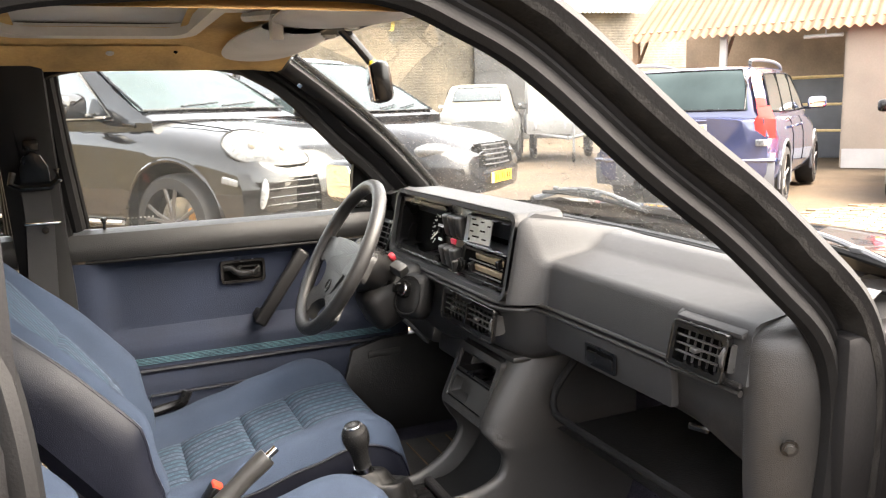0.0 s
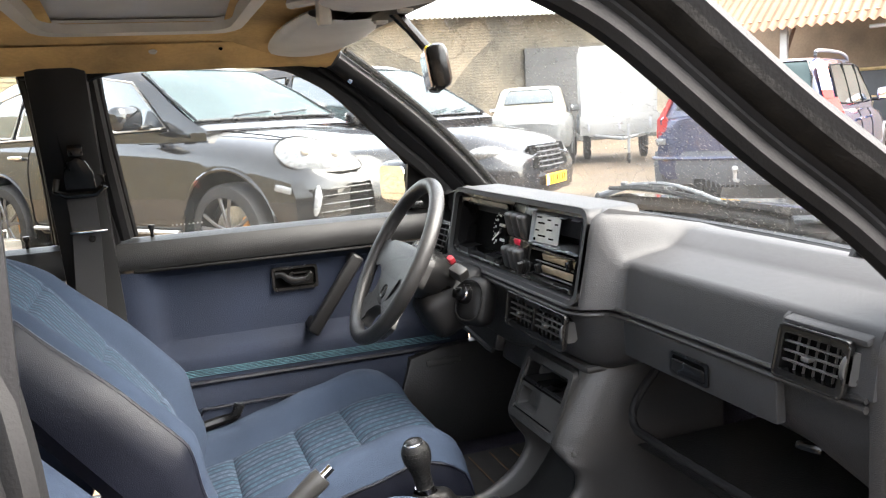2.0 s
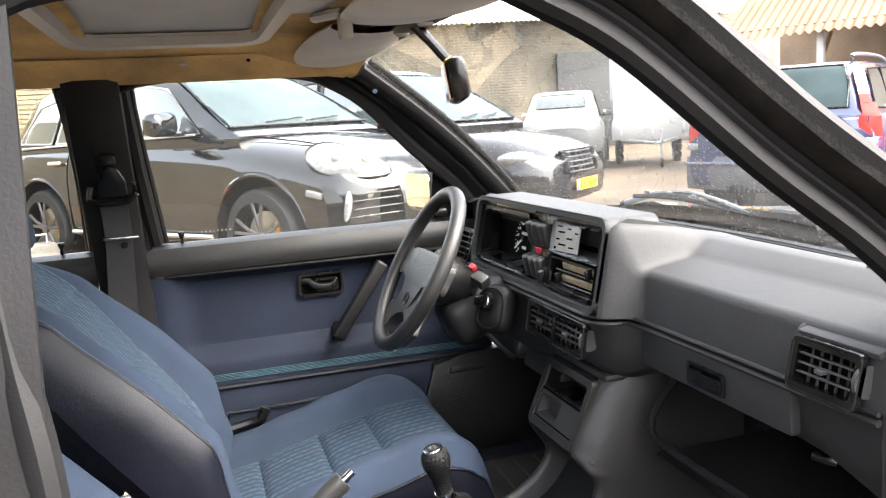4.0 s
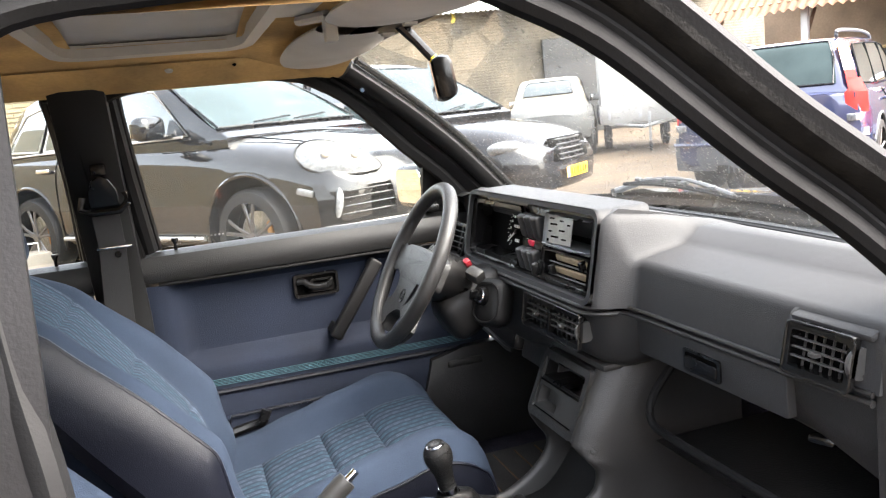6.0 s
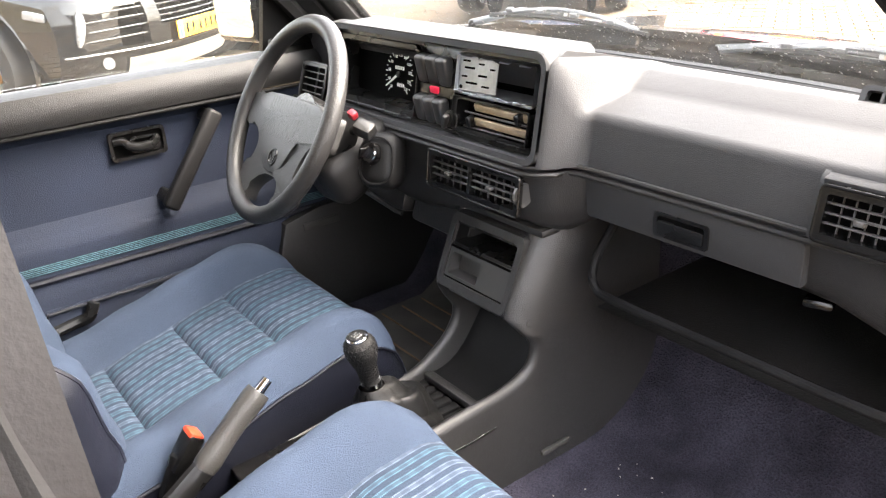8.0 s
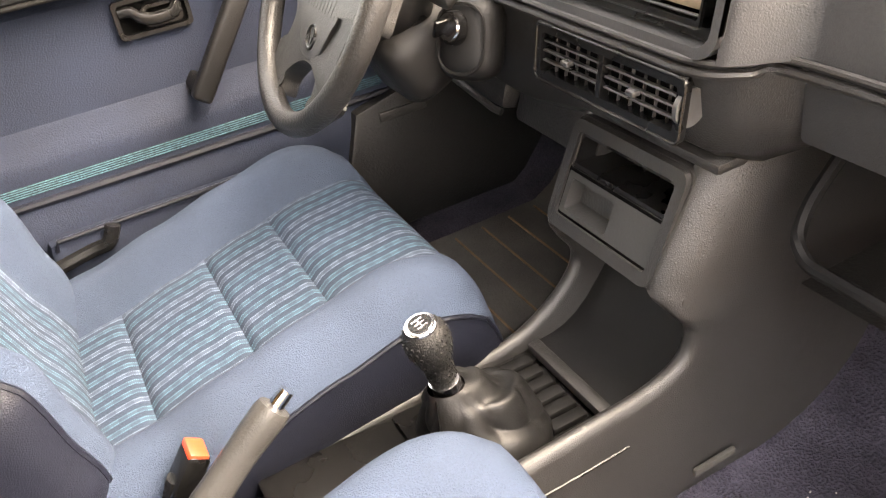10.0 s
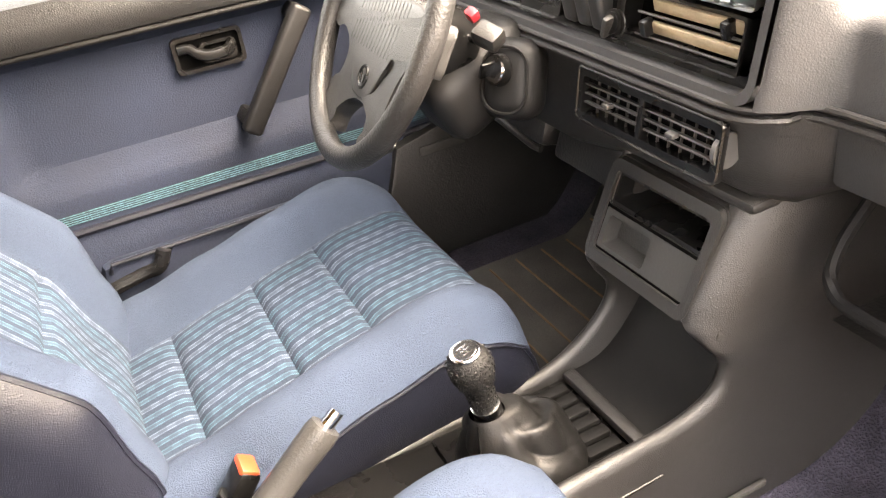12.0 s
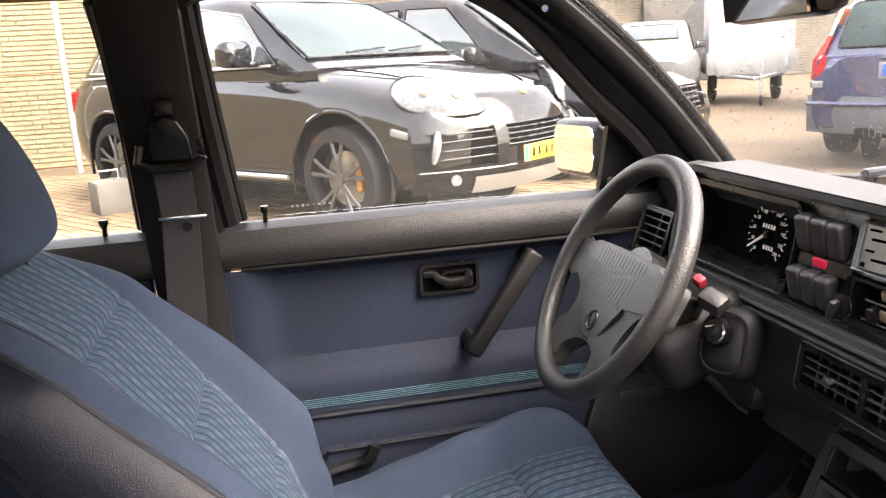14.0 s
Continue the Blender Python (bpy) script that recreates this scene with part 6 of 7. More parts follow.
def shell(rows, n=60):
    """Lower body: rows of x, half width, bottom, shoulder, top. A closed skin with rounded sides."""
    rings = []
    x0, x1 = rows[0][0], rows[-1][0]
    for i in range(n + 1):
        x = lerp(x0, x1, i / n)
        hw, zb, zs, zt = interp(rows, x)
        right = [(0.0, zb), (hw * 0.80, zb), (hw * 0.93, zb + 0.03), (hw * 0.985, zb + 0.14), (hw, lerp(zb, zs, 0.45)), (hw * 0.992, lerp(zb, zs, 0.72)), (hw * 0.965, lerp(zb, zs, 0.90)), (hw * 0.925, zs), (hw * 0.82, lerp(zs, zt, 0.55)), (hw * 0.55, lerp(zs, zt, 0.90)), (0.0, zt)]
        ring = [Vector((x, y, z)) for y, z in right] + [Vector((x, -y, z)) for y, z in right[-2:0:-1]]
        rings.append(ring)
    return loft(rings)


def cut(bm, cutters):
    """Cuts cylinders (x, z, r) right through the sides of a closed skin."""
    me = bpy.data.meshes.new("cut")
    bmesh.ops.recalc_face_normals(bm, faces=bm.faces)
    bm.to_mesh(me)
    bm.free()
    ob = new("cut", me)
    made = []
    for x, z, r in cutters:
        for s in (-1, 1):
            c = bmesh.new()
            disc((x, s * 0.55, z), r, 0.9, (0, s, 0), 36, bm=c)
            cm = bpy.data.meshes.new("cutter")
            bmesh.ops.recalc_face_normals(c, faces=c.faces)
            c.to_mesh(cm)
            c.free()
            co = new("cutter", cm)
            md = ob.modifiers.new("cut", "BOOLEAN")
            md.operation, md.object, md.solver = "DIFFERENCE", co, "EXACT"
            made.append(co)
    out = bmesh.new()
    res = ob.evaluated_get(bpy.context.evaluated_depsgraph_get()).to_mesh()
    out.from_mesh(res)
    for o in made + [ob]:
        bpy.data.objects.remove(o)
    return out


def car(name, label, rows, cabin, axles, wheel_r, paint, rim_mat, at, heading, spec):
    """A parked car, nose along +x. cabin rows: x, base half width, base z, roof half width, roof z."""
    C = thing(name, label, "car")
    tr = spec.get("track", rows[len(rows) // 2][1] - 0.11)
    arch = spec.get("arch", wheel_r * 1.16)
    part("body", cut(shell(rows), [(x, wheel_r, arch) for x in axles]), paint, C, "", angle=40)
    for x in axles:
        for s in (-1, 1):
            # Disc in recess black, painted shade for the hollow of the arch.
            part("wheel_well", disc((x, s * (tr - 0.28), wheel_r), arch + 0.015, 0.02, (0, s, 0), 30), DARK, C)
            pts = [Vector((x + (arch + 0.004) * math.cos(t), s * (interp(rows, x + arch * math.cos(t))[0] * (0.985 if math.sin(t) < 0.7 else 0.992)), wheel_r + (arch + 0.004) * math.sin(t))) for t in np.linspace(-0.25, math.pi + 0.25, 24)]
            part("arch_lip", tube(pts, 0.016, 6), spec.get("cladding", paint), C)
            wheel_parts(C, (x, s * tr, wheel_r), wheel_r, 0.24, s, rim_mat, spec.get("spokes", 5), spec.get("double", False), spec.get("caliper", False))
    # cabin
    rings, n = [], 40
    for i in range(n + 1):
        x = lerp(cabin[0][0], cabin[-1][0], i / n)
        hb, zb, hr, zr = interp(cabin, x)
        hr, zr = min(hr, hb), max(zr, zb + 0.004)
        right = [(0, zb - 0.05), (hb, zb - 0.05), (hb, zb), (lerp(hb, hr, 0.5) + 0.012, lerp(zb, zr, 0.5)), (hr + 0.01, lerp(zb, zr, 0.88)), (hr * 0.93, lerp(zb, zr, 0.965)), (hr * 0.6, lerp(zb, zr, 0.995)), (0, zr)]
        rings.append([Vector((x, y, z)) for y, z in right] + [Vector((x, -y, z)) for y, z in right[-2:0:-1]])
    part("cabin", loft(rings), spec.get("roof_paint", paint), C, angle=40)
    gl = spec.get("glass", CARGLASS)

    def side_pt(x, z, s, off):
        hb, zb, hr, zr = interp(cabin, x)
        k = max(0.0, min(0.9, (z - zb) / max(0.05, zr - zb)))
        return Vector((x, s * (lerp(hb, hr, k) + 0.012 * math.sin(math.pi * min(1, k)) + 0.004 + off), z))
    for win in spec["windows"]:
        for s in (-1, 1):
            W = part("side_window", surface(lambda u, v: side_pt(lerp(lerp(win[0][0], win[3][0], v), lerp(win[1][0], win[2][0], v), u), lerp(lerp(win[0][1], win[1][1], u), lerp(win[3][1], win[2][1], u), v), s, 0.006), 8, 6), gl, C, "dark side window")
            if spec.get("chrome_line"):
                part("window_trim", tube([side_pt(x, z, s, 0.010) for x, z in (win[0], win[1], win[2], win[3], win[0])], 0.010, 6), SILVERTRIM, W)
            else:
                part("window_rubber", tube([side_pt(x, z, s, 0.008) for x, z in (win[0], win[1], win[2], win[3], win[0])], 0.009, 6), RUBBER, W)
    for nm, xa, xb, wa, wb in spec["screens"]:
        def sc(u, v, off=0.012):
            x = lerp(xa, xb, u)
            hb, zb, hr, zr = interp(cabin, x)
            w = (2 * v - 1) * lerp(wa, wb, u)
            up = 1 if xa > xb else -1
            return Vector((x + up * off * 0.7, w, zr + off * 0.7 - (w / max(0.1, hr)) ** 4 * (zr - zb) * 0.03))
        W = part(nm, surface(sc, 10, 12), spec.get("screen_glass", gl), C, "sky-reflecting " + nm.replace("_", " "))
        part("screen_rubber", tube([sc(u, v, 0.014) for u, v in ((0, 0.02), (0, 0.25), (0, 0.5), (0, 0.75), (0, 0.98), (0.5, 1), (1, 0.98), (1, 0.5), (1, 0.02), (0.5, 0))], 0.012, 6, closed=True), SMOOTHBLACK, W)
        if nm == "windscreen":
            for y in (0.05, -0.50):
                part("wiper", tube([sc(0.03, 0.5 + y / 2, 0.03), sc(0.10, 0.5 + y / 2 + 0.28, 0.03)], 0.008, 6), SMOOTHBLACK, W)
    for s in (-1, 1):
        x, z, hw = spec["mirror"]
        g = spec.get("mirror_size", 1.0)
        M = part("door_mirror", rbox((x, s * (hw + 0.02 + 0.11 * g), z), (0.13 * g, 0.22 * g, 0.15 * g), 0.05 * g, (0, 0, s * -12), 3), spec.get("mirror_paint", paint), C, "door mirror")
        part("mirror_foot", rbox((x + 0.02, s * (hw + 0.01), z - 0.06 * g), (0.08, 0.12, 0.04), 0.015), SMOOTHBLACK, M)
        part("mirror_glass", rbox((x - 0.066 * g, s * (hw + 0.02 + 0.115 * g), z), (0.004, 0.18 * g, 0.11 * g), 0.02, (0, 0, s * -12)), MIRROR, M)
        for xd in spec["doors"]:
            hb = interp(rows, xd)[0]
            part("door_handle", rbox((xd + 0.14, s * (hb * 0.985 + 0.012), spec["handle_z"]), (0.20, 0.03, 0.035), 0.012, seg=3), spec.get("handle_mat", paint), C, "door handle")
            zs = interp(rows, xd)
            pts = [Vector((xd + 0.30, s * (interp(rows, xd + 0.30)[0] * q + 0.0025), z)) for q, z in ((0.986, zs[1] + 0.16), (1.0, lerp(zs[1], zs[2], 0.45)), (0.992, lerp(zs[1], zs[2], 0.72)), (0.965, lerp(zs[1], zs[2], 0.90)), (0.927, zs[2]))]
            part("door_gap", tube(pts, 0.004, 5), DARK, C)
        if "sill_trim" in spec:
            a, b, z = spec["sill_trim"]
            part("sill_trim", tube([Vector((x, s * (interp(rows, x)[0] * 0.99 + 0.004), z)) for x in np.linspace(a, b, 8)], 0.020, 6), SILVERTRIM, C, "satin silver sill strip")
    C.matrix_basis = Matrix.Translation((at[0], at[1], GZ)) @ pose(0, 0, 0, 0, 0, heading) @ Matrix.Scale(spec.get("scale", 1.0), 4)
    return C


# black off-road wagon beside the driver's window
suv_rows = [(-2.36, 0.70, 0.50, 0.90, 0.98), (-2.25, 0.86, 0.34, 0.98, 1.06), (-1.9, 0.945, 0.28, 1.04, 1.10), (-1.43, 0.962, 0.27, 1.06, 1.10), (0.0, 0.962, 0.27, 1.05, 1.09), (0.9, 0.962, 0.27, 1.02, 1.13), (1.43, 0.960, 0.28, 0.96, 1.085), (1.80, 0.945, 0.28, 0.90, 1.015), (2.05, 0.895, 0.29, 0.84, 0.945), (2.19, 0.81, 0.31, 0.79, 0.895), (2.27, 0.66, 0.36, 0.72, 0.83)]
suv_cab = [(-2.22, 0.82, 1.03, 0.64, 1.08), (-2.00, 0.85, 1.06, 0.65, 1.42), (-1.70, 0.87, 1.07, 0.67, 1.62), (-1.1, 0.88, 1.07, 0.69, 1.685), (-0.2, 0.885, 1.07, 0.70, 1.70), (0.20, 0.885, 1.07, 0.70, 1.66), (0.60, 0.88, 1.075, 0.73, 1.46), (0.95, 0.87, 1.08, 0.79, 1.24), (1.19, 0.84, 1.085, 0.82, 1.11)]
SUV = car("off_road_wagon", "shiny black off-road wagon parked on brick paving", suv_rows, suv_cab, (-1.43, 1.43), 0.365, BLACKPAINT, RIMDARK, (-0.32, 6.45), -51.5, dict(
    spokes=5, double=True, caliper=True, chrome_line=True, screen_glass=PALEGLASS, glass=CARGLASS,
    windows=[((-0.28, 1.14), (0.78, 1.155), (0.32, 1.52), (-0.20, 1.60)), ((-1.18, 1.14), (-0.36, 1.14), (-0.30, 1.60), (-1.05, 1.57)), ((-1.85, 1.16), (-1.26, 1.14), (-1.14, 1.55), (-1.55, 1.48))],
    screens=[("windscreen", 1.06, 0.30, 0.84, 0.66), ("rear_window", -2.16, -1.80, 0.62, 0.55)], mirror=(0.60, 1.235, 0.92), mirror_size=1.25, arch=0.462, doors=(-1.25, -0.28), handle_z=0.97, handle_mat=CHROME, sill_trim=(-0.95, 0.92, 0.36), mirror_paint=BLACKPAINT))


def nose(y, z, off=0.0):
    """A point of the wagon's front: its rounded plan, leaning back above and tucked in below."""
    w = abs(y) / 0.95
    return Vector((2.455 + off - 0.40 * w ** 2.4 - 0.16 * max(0.0, (z - 0.56) / 0.33) ** 2 - 0.05 * max(0.0, (0.46 - z) / 0.18) ** 2, y * (1 + off * 0.4), z))


def fascia(name, y0, y1, z0, z1, material, label="", off=0.0, parent=None, thick=0.02):
    """A moulded piece of the wagon's front between two widths and two heights."""
    bm = surface(lambda u, v: nose(lerp(y0, y1, v), lerp(z0, z1, u), off), 5, 14)
    bmesh.ops.solidify(bm, geom=list(bm.faces), thickness=thick)
    return part(name, bm, material, parent or SUV, label, angle=50)


for s in (-1, 1):
    # headlamp: a tear-shaped lens laid on the wing
    def lamp(u, v, off=0.0):
        t = 2 * math.pi * v
        a, b = u * math.cos(t), u * math.sin(t)
        c = Vector((2.105, 0.672, 0.868))
        e1 = Vector((0.62, -0.66, -0.16)).normalized()
        e2 = Vector((-0.36, -0.10, 0.62)).normalized()
        n = Vector((0.62, 0.52, 0.52)).normalized()
        p = c + e1 * (0.30 * a) + e2 * (0.135 * b * (1 - 0.35 * a)) + n * (0.050 + 0.050 * (1 - u * u) - 0.055 * a * a + off)
        return Vector((p.x, s * p.y, p.z))
    HL = part("headlamp", surface(lamp, 8, 28), LAMPCLEAR, SUV, "large clear tear-shaped headlamp")
    part("lamp_rim", tube([lamp(1.0, i / 28) for i in range(28)], 0.008, 6, closed=True), SMOOTHBLACK, HL)
    for k, dx in enumerate((0.04, -0.08)):
        part("projector", ball(lamp(0.35, 0.02 + 0.5 * k, 0.0) + Vector((0.0, 0, 0.004)), (0.034, 0.034, 0.034)), SILVERTRIM, HL, "round lamp bowl")
    # side intake with slats and a light strip
    IN = fascia("side_intake", s * 0.44, s * 0.82, 0.45, 0.70, DARK, "black side intake", -0.06)
    for k, (z, m) in enumerate(((0.505, SMOOTHBLACK), (0.560, GREYCLAD), (0.615, SMOOTHBLACK), (0.660, SMOOTHBLACK))):
        part("slat", tube([nose(s * y, z + 0.010 * math.sin(4 * y), -0.006) for y in np.linspace(0.45, 0.80, 9)], 0.011 if k != 1 else 0.006, 6, flat=0.6), m, IN)
    part("light_strip", tube([nose(s * (0.800 + 0.040 * k / 8), 0.690 - 0.2 * k / 8, 0.030) for k in range(9)], [0.012, 0.024, 0.030, 0.032, 0.032, 0.031, 0.029, 0.024, 0.012], 12, flat=0.8), LAMPCLEAR, IN, "upright clear light strip")
    fascia("fascia_pillar", s * 0.355, s * 0.45, 0.44, 0.71, BLACKPAINT, off=0.012)
    fascia("fascia_cheek", s * 0.80, s * 0.92, 0.44, 0.73, BLACKPAINT)
    fascia("fascia_brow", s * 0.48, s * 0.84, 0.69, 0.76, BLACKPAINT)
    part("side_marker", rbox((1.985, s * 0.928, 0.680), (0.13, 0.03, 0.050), 0.012, (0, 14, -s * 14)), LAMPCLEAR, SUV, "clear side marker")
    part("fog_lamp", disc(nose(s * 0.70, 0.37, -0.018), 0.036, 0.028, (0.80, s * 0.6, 0), 20, 0.006), LAMPCLEAR, SUV, "small round fog lamp")
    part("tail_lamp", rbox((-2.22, s * 0.80, 0.90), (0.20, 0.12, 0.22), 0.04, (0, 0, s * 20), 3), TAILRED, SUV, "red tail lamp")
    part("exhaust", tube([(-2.32, s * 0.55, 0.36), (-2.48, s * 0.55, 0.35)], 0.05, 14, flat=0.7), CHROME, SUV)
for s in (-1, 1):
    part("quarter_vent", rbox((0.98, s * 0.872, 1.085), (0.12, 0.022, 0.030), 0.009, (0, 10, -s * 6)), SMOOTHBLACK, SUV, "black cover where the wing meets the screen")
    part("mirror_sail", surface(lambda u, v: Vector((lerp(0.56, 0.80 - 0.20 * u, v), s * (0.890 - 0.055 * u), 1.155 + 0.13 * u)), 3, 3), SMOOTHBLACK, SUV, "black corner cover behind the mirror")
    part("waist_trim", tube([Vector((x, s * 0.897, 1.135 + 0.012 * x)) for x in (-1.9, -1.0, 0.0, 0.76)], 0.010, 6), SILVERTRIM, SUV, "satin silver waist strip")
GR = fascia("grille", -0.37, 0.37, 0.47, 0.73, DARK, "black centre grille", -0.06)
for k in range(5):
    part("slat", tube([nose(y, 0.565 + 0.034 * k, -0.006) for y in np.linspace(-0.36, 0.36, 11)], 0.009 if k % 2 else 0.006, 6, flat=0.6), SMOOTHBLACK if k % 2 else GREYCLAD, GR)
fascia("bumper", -0.92, 0.92, 0.285, 0.455, BLACKPAINT, "lower black bumper")
fascia("bumper_bar", -0.37, 0.37, 0.44, 0.55, BLACKPAINT, off=0.004)
fascia("bonnet_nose", -0.50, 0.50, 0.695, 0.905, BLACKPAINT, "rounded black nose under the bonnet")
part("bumper_crease", tube([nose(y, 0.43, 0.004) for y in np.linspace(-0.90, 0.90, 25)], 0.009, 6), BLACKPAINT, SUV)
fascia("skid_plate", -0.60, 0.60, 0.275, 0.385, SILVERTRIM, "satin silver skid plate", 0.016)
plate_parts(SUV, (2.474, 0, 0.495), 0)
part("bonnet_badge", rbox((2.295, 0, 0.885), (0.06, 0.050, 0.016), 0.005, (0, 26, 0)), mat("gold_badge", (0.7, 0.5, 0.1), 0.3, 0.8), SUV, "small gold shield")
for s in (-1, 1):
    part("bonnet_line", tube([Vector((x, s * w, interp(suv_rows, x)[3] - 0.004 - 0.10 * (w / 0.96) ** 2 * (interp(suv_rows, x)[3] - interp(suv_rows, x)[2]))) for x, w in ((1.20, 0.70), (1.60, 0.62), (2.00, 0.44), (2.22, 0.24))], 0.006, 6), DARK, SUV)

# black people carrier beside it
van_rows = [(-2.38, 0.80, 0.40, 0.95, 1.00), (-2.25, 0.93, 0.30, 1.00, 1.04), (-1.5, 0.985, 0.26, 1.00, 1.03), (0.0, 0.99, 0.26, 0.98, 1.01), (1.0, 0.985, 0.26, 0.95, 1.04), (1.5, 0.97, 0.26, 0.88, 1.00), (1.95, 0.93, 0.26, 0.80, 0.92), (2.25, 0.82, 0.27, 0.70, 0.80), (2.40, 0.62, 0.30, 0.60, 0.70)]
van_cab = [(-2.30, 0.86, 1.00, 0.70, 1.10), (-2.1, 0.87, 1.00, 0.70, 1.60), (-1.5, 0.88, 1.0, 0.72, 1.72), (0.0, 0.88, 1.0, 0.73, 1.74), (0.35, 0.88, 1.0, 0.74, 1.68), (0.9, 0.87, 1.02, 0.78, 1.36), (1.35, 0.84, 1.04, 0.82, 1.07)]
VAN = car("people_carrier", "dusty black people carrier with a chrome slatted grille", van_rows, van_cab, (-1.50, 1.50), 0.33, DIRTYBLACK, RIMSILVER, (1.60, 7.91), -50, dict(
    glass=CARGLASS, screen_glass=PALEGLASS, windows=[((-0.25, 1.06), (0.85, 1.07), (0.30, 1.60), (-0.20, 1.62)), ((-1.30, 1.06), (-0.35, 1.06), (-0.30, 1.62), (-1.28, 1.60))],
    screens=[("windscreen", 1.28, 0.42, 0.78, 0.66)], mirror=(0.78, 1.14, 0.92), doors=(-0.9, -0.1), handle_z=0.92, mirror_paint=DIRTYBLACK))
for s in (-1, 1):
    def vlamp(u, v):
        t = 2 * math.pi * v
        a, b = u * math.cos(t), u * math.sin(t)
        return Vector((2.12 + 0.16 * a, s * (0.76 - 0.19 * a), 0.715 + 0.085 * b - 0.02 * a)) + Vector((0.06, s * 0.06, 0.02)) * (1 - u * u)
    part("headlamp", surface(vlamp, 8, 24), LAMPCLEAR, VAN, "clear rounded headlamp")
VG = part("grille", merge(bmesh.new(), rbox((0, 0, 0), (0.06, 0.86, 0.24), 0.03, seg=3), pose(2.37, 0, 0.66, 0, -14, 0)), DARK, VAN, "chrome slatted grille")
for k in range(5):
    part("slat", tube([Vector((2.445 - 0.06 * abs(w) ** 2.2 - 0.012 * k, w * 0.44, 0.565 + 0.048 * k)) for w in np.linspace(-1, 1, 11)], 0.008, 6), RIMDARK, VG)
for k in range(7):
    w = -0.86 + 0.287 * k
    part("slat", tube([Vector((2.45 - 0.06 * abs(w) ** 2.2, w * 0.44, 0.55)), Vector((2.395 - 0.06 * abs(w) ** 2.2, w * 0.42, 0.775))], 0.003, 6), RIMDARK, VG)
part("bumper", surface(lambda u, v: Vector((2.44 - 0.36 * abs(2 * v - 1) ** 2.6 - 0.05 * (2 * u - 1) ** 2, (2 * v - 1) * 0.94, lerp(0.28, 0.53, u))), 6, 30), DIRTYBLACK, VAN)
plate_parts(VAN, (2.462, 0, 0.43), 0)

# blue estate seen from behind
est_rows = [(-2.36, 0.72, 0.34, 0.94, 0.99), (-2.28, 0.86, 0.30, 0.97, 1.01), (-1.8, 0.915, 0.27, 0.97, 1.00), (0.0, 0.92, 0.27, 0.95, 0.99), (0.9, 0.92, 0.27, 0.92, 1.00), (1.5, 0.90, 0.27, 0.85, 0.95), (2.1, 0.84, 0.27, 0.75, 0.83), (2.36, 0.66, 0.32, 0.62, 0.70)]
est_cab = [(-2.30, 0.82, 0.97, 0.66, 1.02), (-2.22, 0.82, 0.97, 0.66, 1.22), (-2.05, 0.83, 0.98, 0.66, 1.46), (-1.6, 0.83, 0.98, 0.67, 1.515), (-0.3, 0.83, 0.98, 0.68, 1.53), (0.1, 0.83, 0.98, 0.69, 1.49), (0.6, 0.83, 0.99, 0.74, 1.25), (1.0, 0.81, 1.0, 0.78, 1.03)]
EST = car("estate_car", "dark blue estate car with tall red tail lamps, seen from behind", est_rows, est_cab, (-1.38, 1.38), 0.335, BLUEPAINT, RIMSILVER, (6.50, 6.42), 36, dict(scale=0.965,
    glass=CARGLASS, screen_glass=PALEGLASS, windows=[((-0.25, 1.03), (0.55, 1.04), (0.10, 1.42), (-0.20, 1.45)), ((-1.10, 1.03), (-0.35, 1.03), (-0.30, 1.45), (-1.05, 1.44)), ((-1.98, 1.05), (-1.18, 1.03), (-1.13, 1.44), (-1.78, 1.42))],
    screens=[("rear_window", -2.285, -2.05, 0.66, 0.58), ("windscreen", 0.92, 0.20, 0.72, 0.6)], mirror=(0.62, 1.10, 0.86), doors=(-1.2, -0.3), handle_z=0.86, cladding=GREYCLAD))
for s in (-1, 1):
    TL = part("tail_lamp", loft([[Vector((x, s * y, z)) for x, y in ((-2.335 + dx, w + dy), (-2.29 + dx, 0.79 + dy), (-2.16 + dx, 0.868 + dy), (-2.16 + dx, 0.80 + dy), (-2.28 + dx, w + dy))] for z, dx, dy, w in ((0.78, 0.0, 0.045, 0.70), (0.97, 0.0, 0.035, 0.70), (1.01, 0.02, 0.01, 0.755), (1.10, 0.05, -0.030, 0.77))]), TAILRED, EST, "tall red tail lamp")
    up_lens = lambda z0, z1: loft([[Vector((x + 0.05 + 0.40 * (z - 1.10), s * (y - 0.030 - 0.29 * (z - 1.10)), z)) for x, y in ((-2.325, 0.772), (-2.285, 0.805), (-2.20, 0.845), (-2.20, 0.80), (-2.27, 0.772))] for z in (z0, (z0 + z1) / 2, z1)])
    part("lamp_red", up_lens(1.10, 1.18), TAILRED, TL)
    part("lamp_clear", up_lens(1.18, 1.28), LAMPCLEAR, TL, "clear lens")
    part("lamp_amber", up_lens(1.28, 1.44), AMBER, TL, "amber lens")
    part("lamp_clear", rbox((-2.325, s * 0.785, 0.745), (0.06, 0.15, 0.07), 0.01, (0, 0, s * 30)), LAMPCLEAR, TL, "clear lens")
    part("roof_rail", tube(spline([(-1.9, s * 0.60, 1.50), (-1.78, s * 0.60, 1.565), (-0.6, s * 0.61, 1.585), (0.0, s * 0.61, 1.555), (0.12, s * 0.61, 1.50)], 5), 0.018, 8), GREYCLAD, EST, "grey roof rail")
part("bumper", surface(lambda u, v: Vector((-2.44 + 0.22 * abs(2 * v - 1) ** 3 + 0.03 * (2 * u - 1) ** 2, (2 * v - 1) * 0.92, lerp(0.30, 0.64, u))), 8, 30), GREYCLAD, EST, "grey plastic rear bumper")
